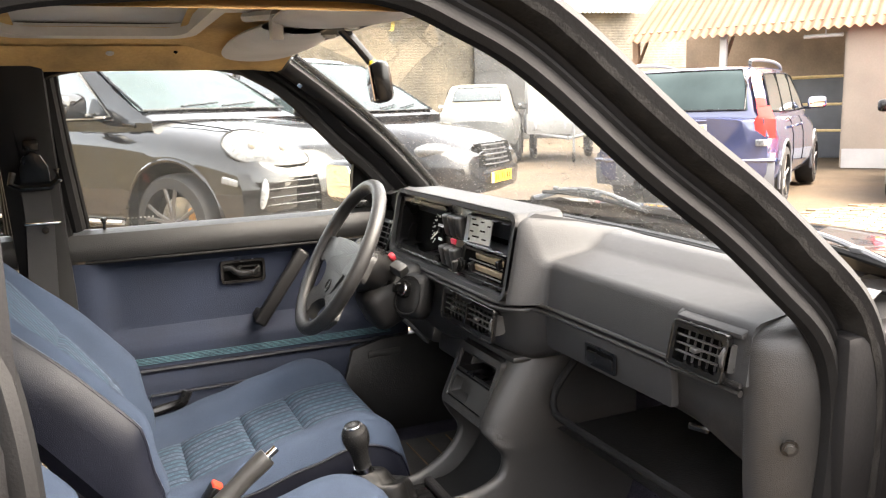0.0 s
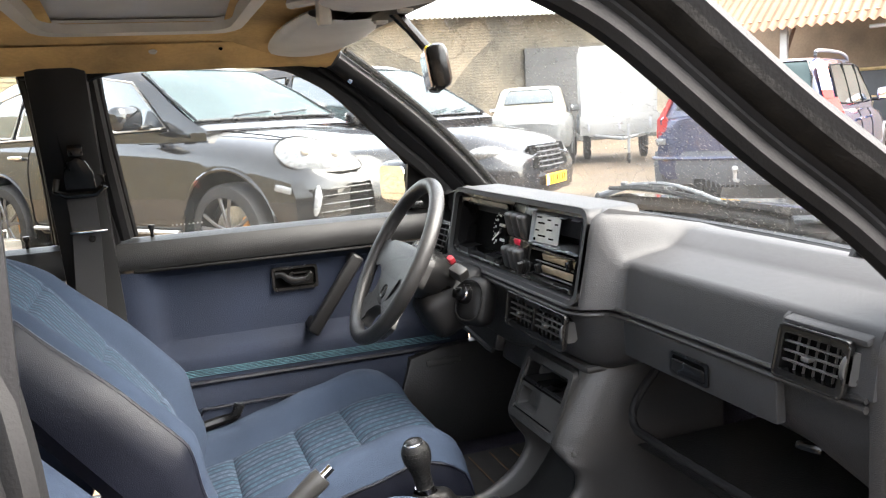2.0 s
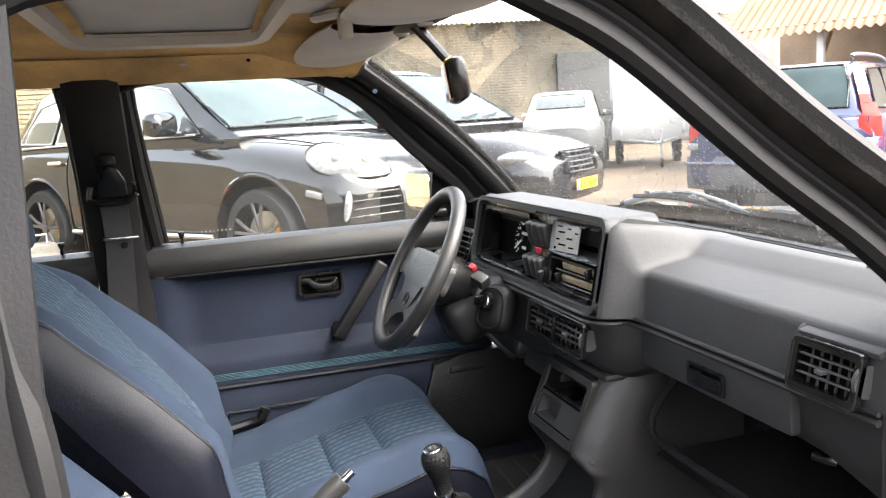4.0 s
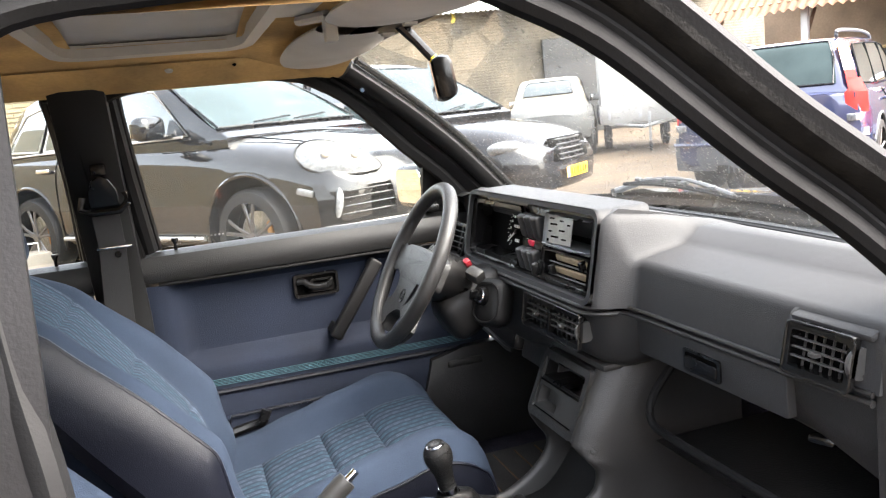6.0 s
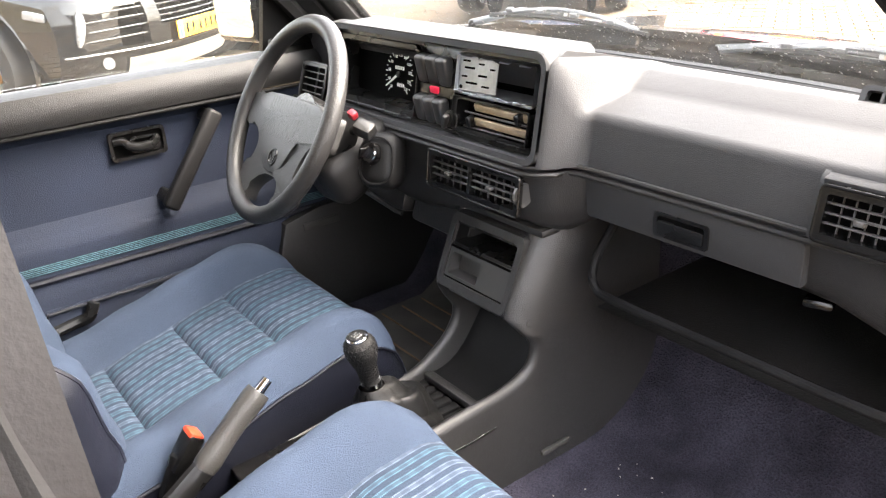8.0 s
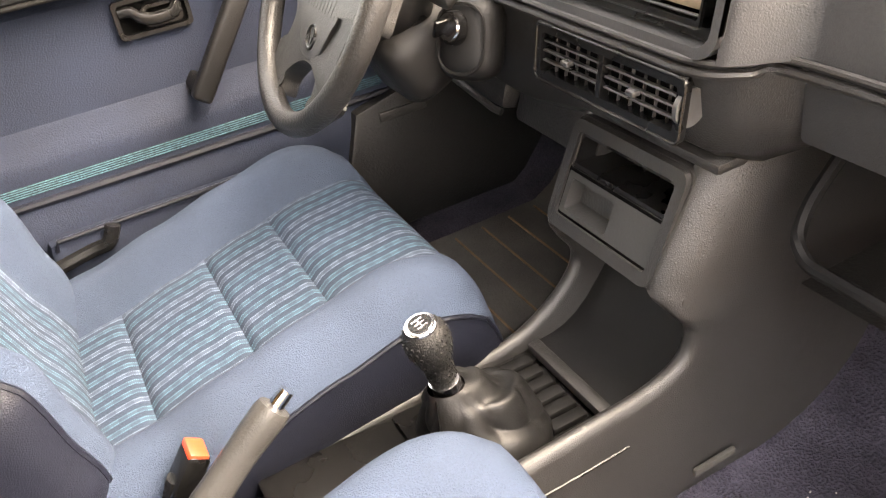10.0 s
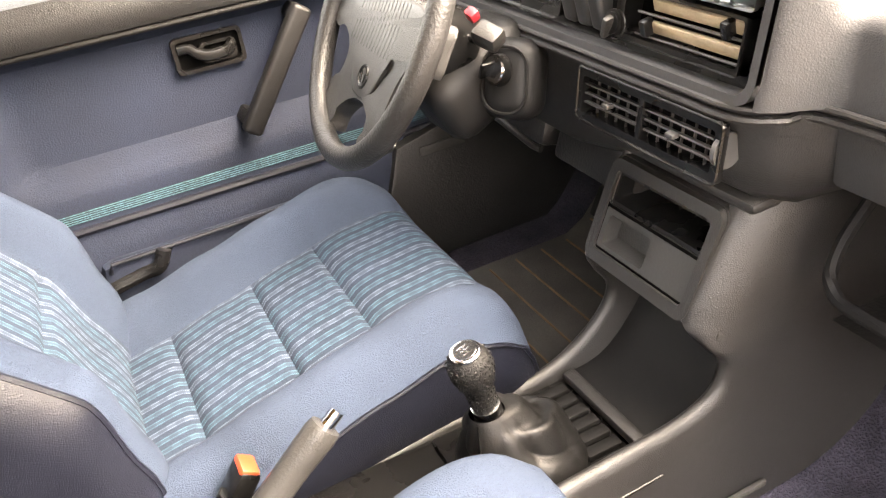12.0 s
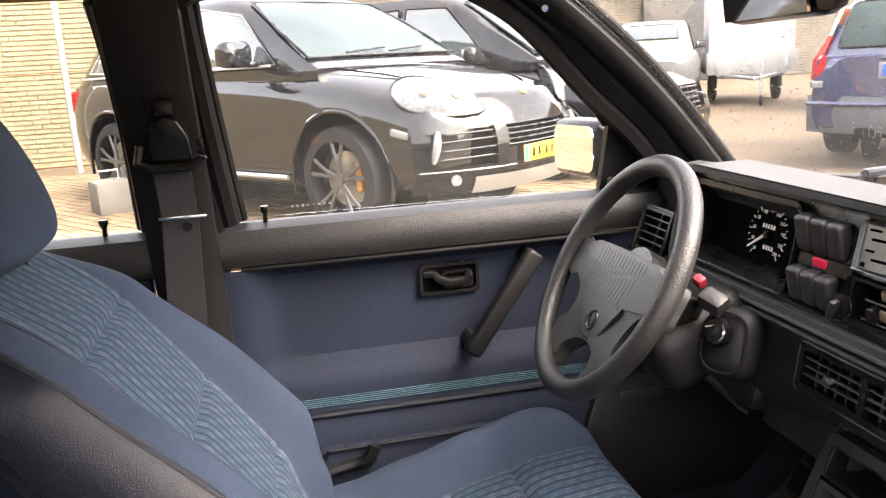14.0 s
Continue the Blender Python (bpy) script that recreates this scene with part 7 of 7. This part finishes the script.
part("bumper_top", surface(lambda u, v: Vector((lerp(-2.42, -2.28, u) + 0.22 * abs(2 * v - 1) ** 3, (2 * v - 1) * 0.91, 0.64)), 2, 20), BLUEPAINT, EST)
part("bumper_strip", tube([Vector((-2.455 + 0.22 * abs(w) ** 3, w * 0.92, 0.57)) for w in np.linspace(-1, 1, 15)], 0.022, 6), BLUEPAINT, EST)
part("tow_ball", ball((-2.55, 0, 0.47), (0.03, 0.03, 0.03)), GALV, EST)
part("tow_neck", tube([(-2.40, 0, 0.34), (-2.54, 0, 0.36), (-2.55, 0, 0.46)], 0.02, 8), GALV, EST)
part("plate_recess", rbox((-2.335, 0, 0.86), (0.04, 0.68, 0.17), 0.02), DARK, EST)
part("plate_holder", rbox((-2.358, 0, 0.86), (0.012, 0.575, 0.145), 0.005), PALEBUMPER, EST, "pale plate holder")
plate_parts(EST, (-2.37, 0, 0.86), 180)
part("tailgate_lip", tube([Vector((-2.372 + 0.10 * abs(w) ** 3, w * 0.42, 0.965)) for w in np.linspace(-1, 1, 9)], 0.022, 8, flat=0.7), BLUEPAINT, EST, "blue grip lip over the number plate")
for y0, y1 in ((-0.80, -0.28), (0.0, 0.44)):
    VT = part("bumper_vent", rbox((-2.405 + 0.13 * abs((y0 + y1) / 2 / 0.9) ** 2, (y0 + y1) / 2, 0.315), (0.03, y1 - y0, 0.085), 0.008, (0, 0, -8 if y0 < -0.1 else 4)), DARK, EST, "black lattice under the bumper")
    for k in range(9):
        part("lattice_bar", rbox((-2.424 + 0.13 * abs((y0 + y1) / 2 / 0.9) ** 2, lerp(y0 + 0.03, y1 - 0.03, k / 8), 0.315), (0.012, 0.012, 0.075), 0.003), GREYCLAD, VT)
for s, w in ((1, 0.30), (-1, 0.16)):
    part("badge_bar", rbox((-2.335, s * 0.50, 0.76 if s > 0 else 0.86), (0.03, w, 0.028), 0.006), CHROME, EST, "chrome badge strip")

# red hatchback facing the camera
red_rows = [(-1.85, 0.62, 0.38, 0.88, 0.93), (-1.75, 0.76, 0.28, 0.92, 0.96), (-1.1, 0.812, 0.24, 0.92, 0.95), (0.3, 0.815, 0.24, 0.90, 0.94), (0.8, 0.812, 0.24, 0.86, 0.95), (1.3, 0.79, 0.24, 0.80, 0.89), (1.65, 0.745, 0.25, 0.72, 0.78), (1.82, 0.64, 0.28, 0.62, 0.66), (1.87, 0.50, 0.32, 0.55, 0.58)]
red_cab = [(-1.75, 0.72, 0.92, 0.55, 0.97), (-1.5, 0.73, 0.92, 0.56, 1.30), (-1.1, 0.74, 0.92, 0.57, 1.39), (-0.1, 0.74, 0.91, 0.58, 1.40), (0.15, 0.74, 0.91, 0.59, 1.36), (0.55, 0.73, 0.93, 0.64, 1.14), (0.88, 0.71, 0.94, 0.68, 0.965)]
HAT = car("small_hatchback", "bright red small hatchback with pale grey bumper", red_rows, red_cab, (-1.15, 1.15), 0.28, REDPAINT, RIMSILVER, (8.84, 4.97), -142.7, dict(scale=0.985,
    glass=CARGLASS, screen_glass=PALEGLASS, windows=[((-0.35, 0.97), (0.50, 0.98), (0.15, 1.30), (-0.30, 1.33)), ((-1.25, 0.98), (-0.45, 0.97), (-0.40, 1.33), (-1.15, 1.31))],
    screens=[("windscreen", 0.83, 0.20, 0.64, 0.53)], mirror=(0.50, 1.02, 0.72), doors=(-0.4,), handle_z=0.83, mirror_paint=SMOOTHBLACK))
for s in (-1, 1):
    part("headlamp", rbox((1.80, s * 0.50, 0.585), (0.10, 0.30, 0.13), 0.04, (0, -18, s * 16), 3), LAMPCLEAR, HAT, "clear headlamp")
    part("turn_lamp", rbox((1.735, s * 0.695, 0.585), (0.10, 0.11, 0.13), 0.03, (0, -18, s * 34), 3), AMBER, HAT, "amber turn lamp")
part("bumper", surface(lambda u, v: Vector((1.965 - 0.20 * abs(2 * v - 1) ** 3.2 - 0.05 * (2 * u - 1) ** 2, (2 * v - 1) * 0.825, lerp(0.20, 0.53, u))), 8, 30), PALEBUMPER, HAT, "pale grey front bumper")
part("bumper_top", surface(lambda u, v: Vector((lerp(1.915, 1.72, u) - 0.20 * abs(2 * v - 1) ** 3.2, (2 * v - 1) * 0.825, 0.53 + 0.015 * u)), 2, 20), PALEBUMPER, HAT)
RG = part("grille", rbox((1.855, 0, 0.565), (0.05, 0.62, 0.055), 0.015), DARK, HAT, "narrow slatted grille")
for k in range(2):
    part("slat", rbox((1.883, 0, 0.555 + 0.020 * k), (0.012, 0.60, 0.006), 0.002), SILVERTRIM, RG)
part("badge", ball((1.862, 0, 0.625), (0.012, 0.045, 0.030)), CHROME, HAT, "oval chrome badge")
for s in (-1, 1):
    part("bumper_slot", rbox((1.945, s * 0.43, 0.405), (0.05, 0.24, 0.05), 0.01, (0, 0, s * 8)), DARK, HAT)
part("bumper_slot", rbox((1.94, 0, 0.315), (0.04, 0.90, 0.05), 0.01), DARK, HAT)
plate_parts(HAT, (1.978, 0, 0.405), 0)

# old grey coupe with a cream roof, farther back
old_rows = [(-2.3, 0.55, 0.45, 0.80, 0.86), (-2.1, 0.76, 0.38, 0.92, 1.00), (-1.3, 0.86, 0.33, 1.00, 1.06), (0.0, 0.87, 0.33, 1.00, 1.04), (1.0, 0.84, 0.35, 0.96, 1.04), (1.8, 0.72, 0.40, 0.86, 0.95), (2.2, 0.5, 0.5, 0.75, 0.82)]
old_cab = [(-1.45, 0.74, 1.02, 0.56, 1.06), (-1.2, 0.75, 1.02, 0.58, 1.40), (-0.8, 0.75, 1.02, 0.60, 1.56), (-0.1, 0.75, 1.02, 0.60, 1.58), (0.35, 0.75, 1.02, 0.62, 1.42), (0.75, 0.73, 1.03, 0.66, 1.06)]
car("vintage_coupe", "vintage coupe in flat grey primer with a cream roof", old_rows, old_cab, (-1.3, 1.4), 0.34, PRIMER, GREYCLAD, (7.2, 14.6), 60, dict(
    glass=CARGLASS, roof_paint=CREAM, windows=[((-0.85, 1.08), (0.30, 1.08), (0.05, 1.46), (-0.70, 1.48))], screens=[("rear_window", -1.33, -1.02, 0.50, 0.42), ("windscreen", 0.66, 0.22, 0.6, 0.5)], mirror=(0.45, 1.12, 0.76), doors=(-0.7,), handle_z=0.95))

# trailer with a white canvas tilt
TR = thing("box_trailer", "white flatbed trailer with a white tarpaulin cover on a jockey wheel", "trailer", (0, 0, 0))
part("canvas", loft([[Vector((x, y, z)) for x, y in ((-1.25, -0.74), (1.25, -0.74), (1.25, 0.74), (-1.25, 0.74))] for z in (0.92, 0.96, 1.6, 2.24, 2.28)]), CANVAS, TR, "white tarpaulin cover", angle=30)
for s in (-1, 1):
    part("drop_side", rbox((0, s * 0.765, 0.74), (2.56, 0.03, 0.40), 0.006), WHITE, TR, "white boarded side")
    part("end_board", rbox((s * 1.275, 0, 0.74), (0.03, 1.50, 0.40), 0.006), WHITE, TR, "white end board")
    for k in range(3):
        part("latch", rbox((-0.9 + 0.9 * k, s * 0.785, 0.74), (0.05, 0.02, 0.22), 0.006), GALV, TR)
        part("latch", rbox((s * 1.295, -0.6 + 0.6 * k, 0.74), (0.02, 0.05, 0.22), 0.006), GALV, TR)
    part("wheel", tube([(-0.1 + 0.28 * math.cos(2 * math.pi * i / 24), s * 0.60, 0.32 + 0.28 * math.sin(2 * math.pi * i / 24)) for i in range(24)], 0.08, 8, closed=True), TYRE, TR)
    part("drawbar", tube([(1.2, s * 0.5, 0.52), (2.1, 0, 0.48)], 0.035, 8), GALV, TR)
part("chassis", rbox((0, 0, 0.54), (2.5, 1.2, 0.06), 0.01), GALV, TR)
part("jockey_post", tube([(1.95, 0.12, 0.20), (1.95, 0.12, 0.75)], 0.028, 10), GALV, TR)
part("jockey_wheel", tube([(1.95 + 0.07 * math.cos(2 * math.pi * i / 16), 0.12, 0.095 + 0.07 * math.sin(2 * math.pi * i / 16)) for i in range(16)], 0.03, 8, closed=True), TYRE, TR)
TR.matrix_basis = Matrix.Translation((8.78, 13.9, GZ)) @ pose(0, 0, 0, 0, 0, -118)

# ---- open shed with a corrugated roof ----
S0, SD, SN = Vector((10.24, 7.88, GZ)), Vector((-0.51, 0.86, 0)), Vector((0.86, 0.51, 0))  # front corner, along the front, into the shed


def shed(a, b, z):
    """a along the front from the boarded corner, b into the shed, z up."""
    return S0 + SD * a + SN * b + Vector((0, 0, z))


SHED = thing("open_shed", "long open-fronted shed with faded corrugated roof and boarded bay", "shed", tuple(S0))
EAVE, RISE = 2.37, 0.62


def sheet(a0, a1, b0, b1, lift):
    n = int((a1 - a0) / 0.146) * 6
    return surface(lambda u, v: shed(lerp(a0, a1, u), lerp(b0, b1, v), EAVE + lerp(b0, b1, v) * RISE + lift + 0.026 * math.cos(2 * math.pi * lerp(a0, a1, u) / 0.146)), n, 2)


for row, (b0, b1) in enumerate(((-0.35, 1.5), (1.35, 3.2), (3.05, 5.0))):
    for k in range(9):
        a = -6.0 + 1.05 * k
        part("roof_sheet", sheet(a, a + 1.10, b0, b1, 0.03 * row + 0.006 * (k % 2)), SHEET, SHED, "faded terracotta corrugated sheet" if row == 0 and k == 0 else "", angle=70)
part("eave_beam", loft([[shed(a, b, z) for b, z in ((-0.10, 2.20), (-0.10, 2.32), (0.02, 2.34), (0.02, 2.20))] for a in (-6, 3.55)]), WOODDARK, SHED)
part("back_wall", loft([[shed(a, b, z) for b, z in ((2.9, 0.0), (2.9, 3.8), (3.0, 3.8), (3.0, 0.0))] for a in (-6, 3.55)]), mat("worn_brown_shed_wall", (0.26, 0.19, 0.13), 0.85, scale=1.2, vary=0.3, fine=30, bump=0.4), SHED, "worn brown boarded back wall")
for a in (1.9, 3.45):
    part("post", rbox(tuple(shed(a, 0.0, 1.11)), (0.11, 0.11, 2.22), 0.01, (0, 0, 30)), WHITE if a < 3 else WOODDARK, SHED)
    part("rafter", tube([shed(a, 0, 2.24), shed(a, 4.8, 2.24 + 4.8 * RISE)], 0.06, 4), WOODDARK, SHED)
    part("brace", tube([shed(a, 0.0, 1.70), shed(a, 0.5, 2.20)], 0.04, 4), WOODDARK, SHED)
for k in range(4):
    part("board_panel", loft([[shed(a, b, z) for b, z in ((-0.02, 0.30), (-0.02, 2.22), (0.03, 2.22), (0.03, 0.30))] for a in (-1.49 * k - 1.48, -1.49 * k)]), BOARD, SHED, "grey-brown flaking wall board")
    part("plinth_panel", loft([[shed(a, b, z) for b, z in ((-0.035, 0.0), (-0.035, 0.30), (0.03, 0.30), (0.03, 0.0))] for a in (-1.49 * k - 1.48, -1.49 * k)]), WHITE, SHED, "white plinth board")
part("side_board", loft([[shed(a, b, z) for a, z in ((0.0, 0.0), (0.0, 2.1), (0.04, 2.1), (0.04, 0.0))] for b in (0.04, 4.8)]), BOARD, SHED)
part("lamp_tube", tube([shed(0.05, -0.1, 2.06), shed(0.62, -0.1, 2.06)], 0.03, 8), WHITE, SHED, "white strip lamp, unlit")
part("lamp_hanger", tube([shed(0.3, -0.1, 2.07), shed(0.3, -0.1, 2.3)], 0.012, 6), GALV, SHED)
# shelving frame and crates in the shed
RK = thing("timber_rack", "pale timber rack in the shade of the shed", "rack", tuple(shed(0.9, 2.2, 0)))
for a in (0.35, 1.45):
    part("upright", rbox(tuple(shed(a, 2.2, 0.75)), (0.06, 0.06, 1.5), 0.006, (0, 0, 30)), mat("pale_timber", (0.55, 0.42, 0.22), 0.7), RK)
for z in (0.5, 0.98, 1.48):
    part("rail", tube([shed(0.35, 2.2, z), shed(1.45, 2.2, z)], 0.03, 4), mat("pale_timber_rail", (0.55, 0.42, 0.22), 0.7), RK)
solo("stacked_board", merge(bmesh.new(), rbox((0, 0, 0.35), (0.9, 0.06, 0.7), 0.01), Matrix.Translation(shed(0.9, 2.6, 0)) @ pose(0, 0, 0, 0, 0, 120)), WOODDARK, "brown board leaning in the shed", "board")
solo("steel_cabinet", merge(bmesh.new(), rbox((0, 0, 0.75), (1.6, 0.6, 1.5), 0.02), Matrix.Translation(shed(1.0, 2.5, 0)) @ pose(0, 0, 0, 0, 0, 120)), GREYCLAD, "grey steel cabinet at the back of the shed", "cabinet")
# tall barn behind, pale sheets and dark gable
BARN = thing("barn", "tall barn with brown cladding and a pale corrugated roof", "barn", (8, 24, GZ))
RUBBLE = mat("weathered_tan_brickwork", (0.125, 0.108, 0.082), 0.9, scale=0.9, vary=0.30, fine=9.0, bump=0.5, depth=0.02, col2=(0.085, 0.078, 0.062), speck=0.9)
part("wall", rbox((6, 24, GZ + 2.1), (30, 0.3, 4.2), 0.02, (0, 0, -8)), RUBBLE, BARN, "weathered tan brickwork")
for k in range(46):
    part("brick_course", rbox((6 - 0.0215, 24 - 0.1535, GZ + 0.06 + 0.09 * k), (29.9, 0.008, 0.068), 0.002, (0, 0, -8)), RUBBLE, BARN)
part("gate", rbox((13.4, 22.72, GZ + 1.55), (4.6, 0.10, 3.1), 0.02, (0, 0, -8)), mat("dark_grey_gate_steel", (0.035, 0.036, 0.036), 0.6, scale=1.0, vary=0.25), BARN, "dark grey sliding gate")
for k in range(20):
    part("roof_sheet", surface(lambda u, v: Vector((lerp(-5 + 1.1 * k, -3.9 + 1.1 * k, u), lerp(23.2, 28, v) - 0.14 * lerp(-5 + 1.1 * k, -3.9 + 1.1 * k, u) + 0.8, GZ + 4.1 + 1.2 * v + 0.03 * math.cos(2 * math.pi * u * 7))), 42, 2), mat("pale_fibre_sheet", (0.40, 0.41, 0.38), 0.85, scale=0.8, vary=0.2) if k == 0 else bpy.data.materials["pale_fibre_sheet"], BARN, angle=70)
# ---- brick building behind the wagon ----
BW = thing("brick_wall", "cream-yellow brick wall of a low building", "wall", (-4, 10.6, GZ), kind="structure")
part("wall_core", rbox((-7.0, 10.95, GZ + 1.4), (12.0, 0.30, 2.8), 0.0), MORTAR, BW, smooth=False)
BS = thing("brick_wall_side", "cream-yellow brick wall across the end of the yard", "wall", (-7, 5, GZ), kind="structure")
part("wall_core", rbox((-7.15, 3.0, GZ + 1.6), (0.30, 15.6, 3.2), 0.0), MORTAR, BS, smooth=False)
FR = thing("tube_fence", "galvanised tube fence rail in front of the brick wall", "fence", (-2.9, 9.85, GZ))
part("post", tube([(-2.88, 9.85, GZ), (-2.88, 9.85, GZ + 2.6)], 0.035, 10), GALV, FR)
part("post", tube([(-5.6, 9.85, GZ), (-5.6, 9.85, GZ + 2.6)], 0.035, 10), GALV, FR)
part("rail", tube([(-6.9, 9.85, GZ + 1.22), (-1.2, 9.85, GZ + 1.22)], 0.014, 8), mat("rusty_rail", (0.25, 0.12, 0.06), 0.8), FR)
part("rail", tube([(-6.9, 9.85, GZ + 0.10), (-1.2, 9.85, GZ + 0.10)], 0.014, 8), bpy.data.materials["rusty_rail"], FR)
CB = thing("concrete_weight", "square concrete ballast block with a wire handle on the paving", "block", (-1.96, 6.55, GZ))
part("block", merge(bmesh.new(), rbox((0, 0, 0.14), (0.29, 0.29, 0.28), 0.02), Matrix.Translation((-1.96, 6.55, GZ)) @ pose(0, 0, 0, 0, 0, 25)), CONCRETE, CB)
part("handle", tube([(-2.03, 6.52, GZ + 0.27), (-2.03, 6.52, GZ + 0.36), (-1.89, 6.58, GZ + 0.36), (-1.89, 6.58, GZ + 0.27)], 0.008, 8), GALV, CB)
# buildings that close the yard behind the camera
solo("warehouse_front", rbox((2, -20, GZ + 2.3), (60, 0.4, 4.6), 0.02), WOODDARK, "plain low brown warehouse front across the yard", "building", "structure")

# ---- pieces: bricks and pavers ----


def piece(name, sx, sy, sz, bevel, material):
    bm = bmesh.new()
    bmesh.ops.create_cube(bm, size=1)
    for v in bm.verts:
        top = v.co.z > 0
        v.co = Vector((v.co.x * (sx - (bevel if top else 0)), v.co.y * (sy - (bevel if top else 0)), v.co.z * sz))
    me = bpy.data.meshes.new(name)
    bm.to_mesh(me)
    bm.free()
    me.materials.append(material)
    return me


rng = random.Random(4)
brick_me = piece("brick", 0.208, 0.050, 0.02, 0.006, BRICKM)
rest = bmesh.new()


def lay_brick(parent, m, single):
    if single:
        ob = new("brick", brick_me)
        ob.parent = parent
        ob.matrix_basis = Matrix.Translation(-parent.location) @ m
    else:
        t = [rest.verts.new(m @ v.co) for v in brick_me.vertices]
        for p in brick_me.polygons:
            rest.faces.new([t[i] for i in p.vertices])


count = 0
for course in range(44):
    for k in range(26):
        x = -6.2 + 0.22 * k + (0.11 if course % 2 else 0)
        z = GZ + 0.035 + 0.0625 * course
        m = Matrix.Translation((x, 10.795 + rng.uniform(-0.002, 0.002), z)) @ pose(0, 0, 0, 90, 0, rng.uniform(-0.4, 0.4))
        near = x > -3.75 and x < -2.0 and course < 36 and count < 280
        count += near
        lay_brick(BW, m, near)
if rest.verts:
    tagged(part("brick_rest", rest, BRICKM, BW, smooth=False), kind="stuff")
rest = bmesh.new()
for course in range(50):
    for k in range(48):
        y = -2.0 + 0.22 * k + (0.11 if course % 2 else 0)
        lay_brick(BS, Matrix.Translation((-6.995, y, GZ + 0.035 + 0.0625 * course)) @ pose(0, 0, 0, 90, 0, 90), False)
tagged(part("brick_rest", rest, BRICKM, BS, smooth=False), kind="stuff")

PV = thing("paving", "yellow-brown brick paving with mossy joints", "paving", (0, 3, GZ), kind="structure")
paver_me = piece("paver", 0.198, 0.098, 0.03, 0.008, PAVER)
rest = bmesh.new()
count = 0


def lay_paver(m, single):
    if single:
        ob = new("paver", paver_me)
        ob.parent = PV
        ob.matrix_basis = Matrix.Translation(-PV.location) @ m
    else:
        t = [rest.verts.new(m @ v.co) for v in paver_me.vertices]
        for p in paver_me.polygons:
            rest.faces.new([t[i] for i in p.vertices])


for x0, x1, y0, y1, turn in ((-7.0, 2.2, 1.4, 9.6, -53), (2.2, 9.2, -2.5, 4.6, 121)):
    cx, cy = (x0 + x1) / 2, (y0 + y1) / 2
    R2 = pose(cx, cy, 0, 0, 0, turn)
    for i in range(-36, 37):
        for j in range(-62, 63):
            lx, ly = i * 0.204 + (0.102 if j % 2 else 0), j * 0.104
            p = R2 @ Vector((lx, ly, 0))
            if not (x0 < p.x < x1 and y0 < p.y < y1):
                continue
            m = Matrix.Translation((p.x, p.y, GZ - 0.010 + rng.uniform(-0.003, 0.003))) @ pose(0, 0, 0, rng.uniform(-0.6, 0.6), rng.uniform(-0.6, 0.6), turn + rng.uniform(-0.6, 0.6))
            single = -0.9 < p.x < 0.8 and 3.0 < p.y < 5.6 and count < 260
            count += single
            lay_paver(m, single)
tagged(part("paver_rest", rest, PAVER, PV, smooth=False), kind="stuff")
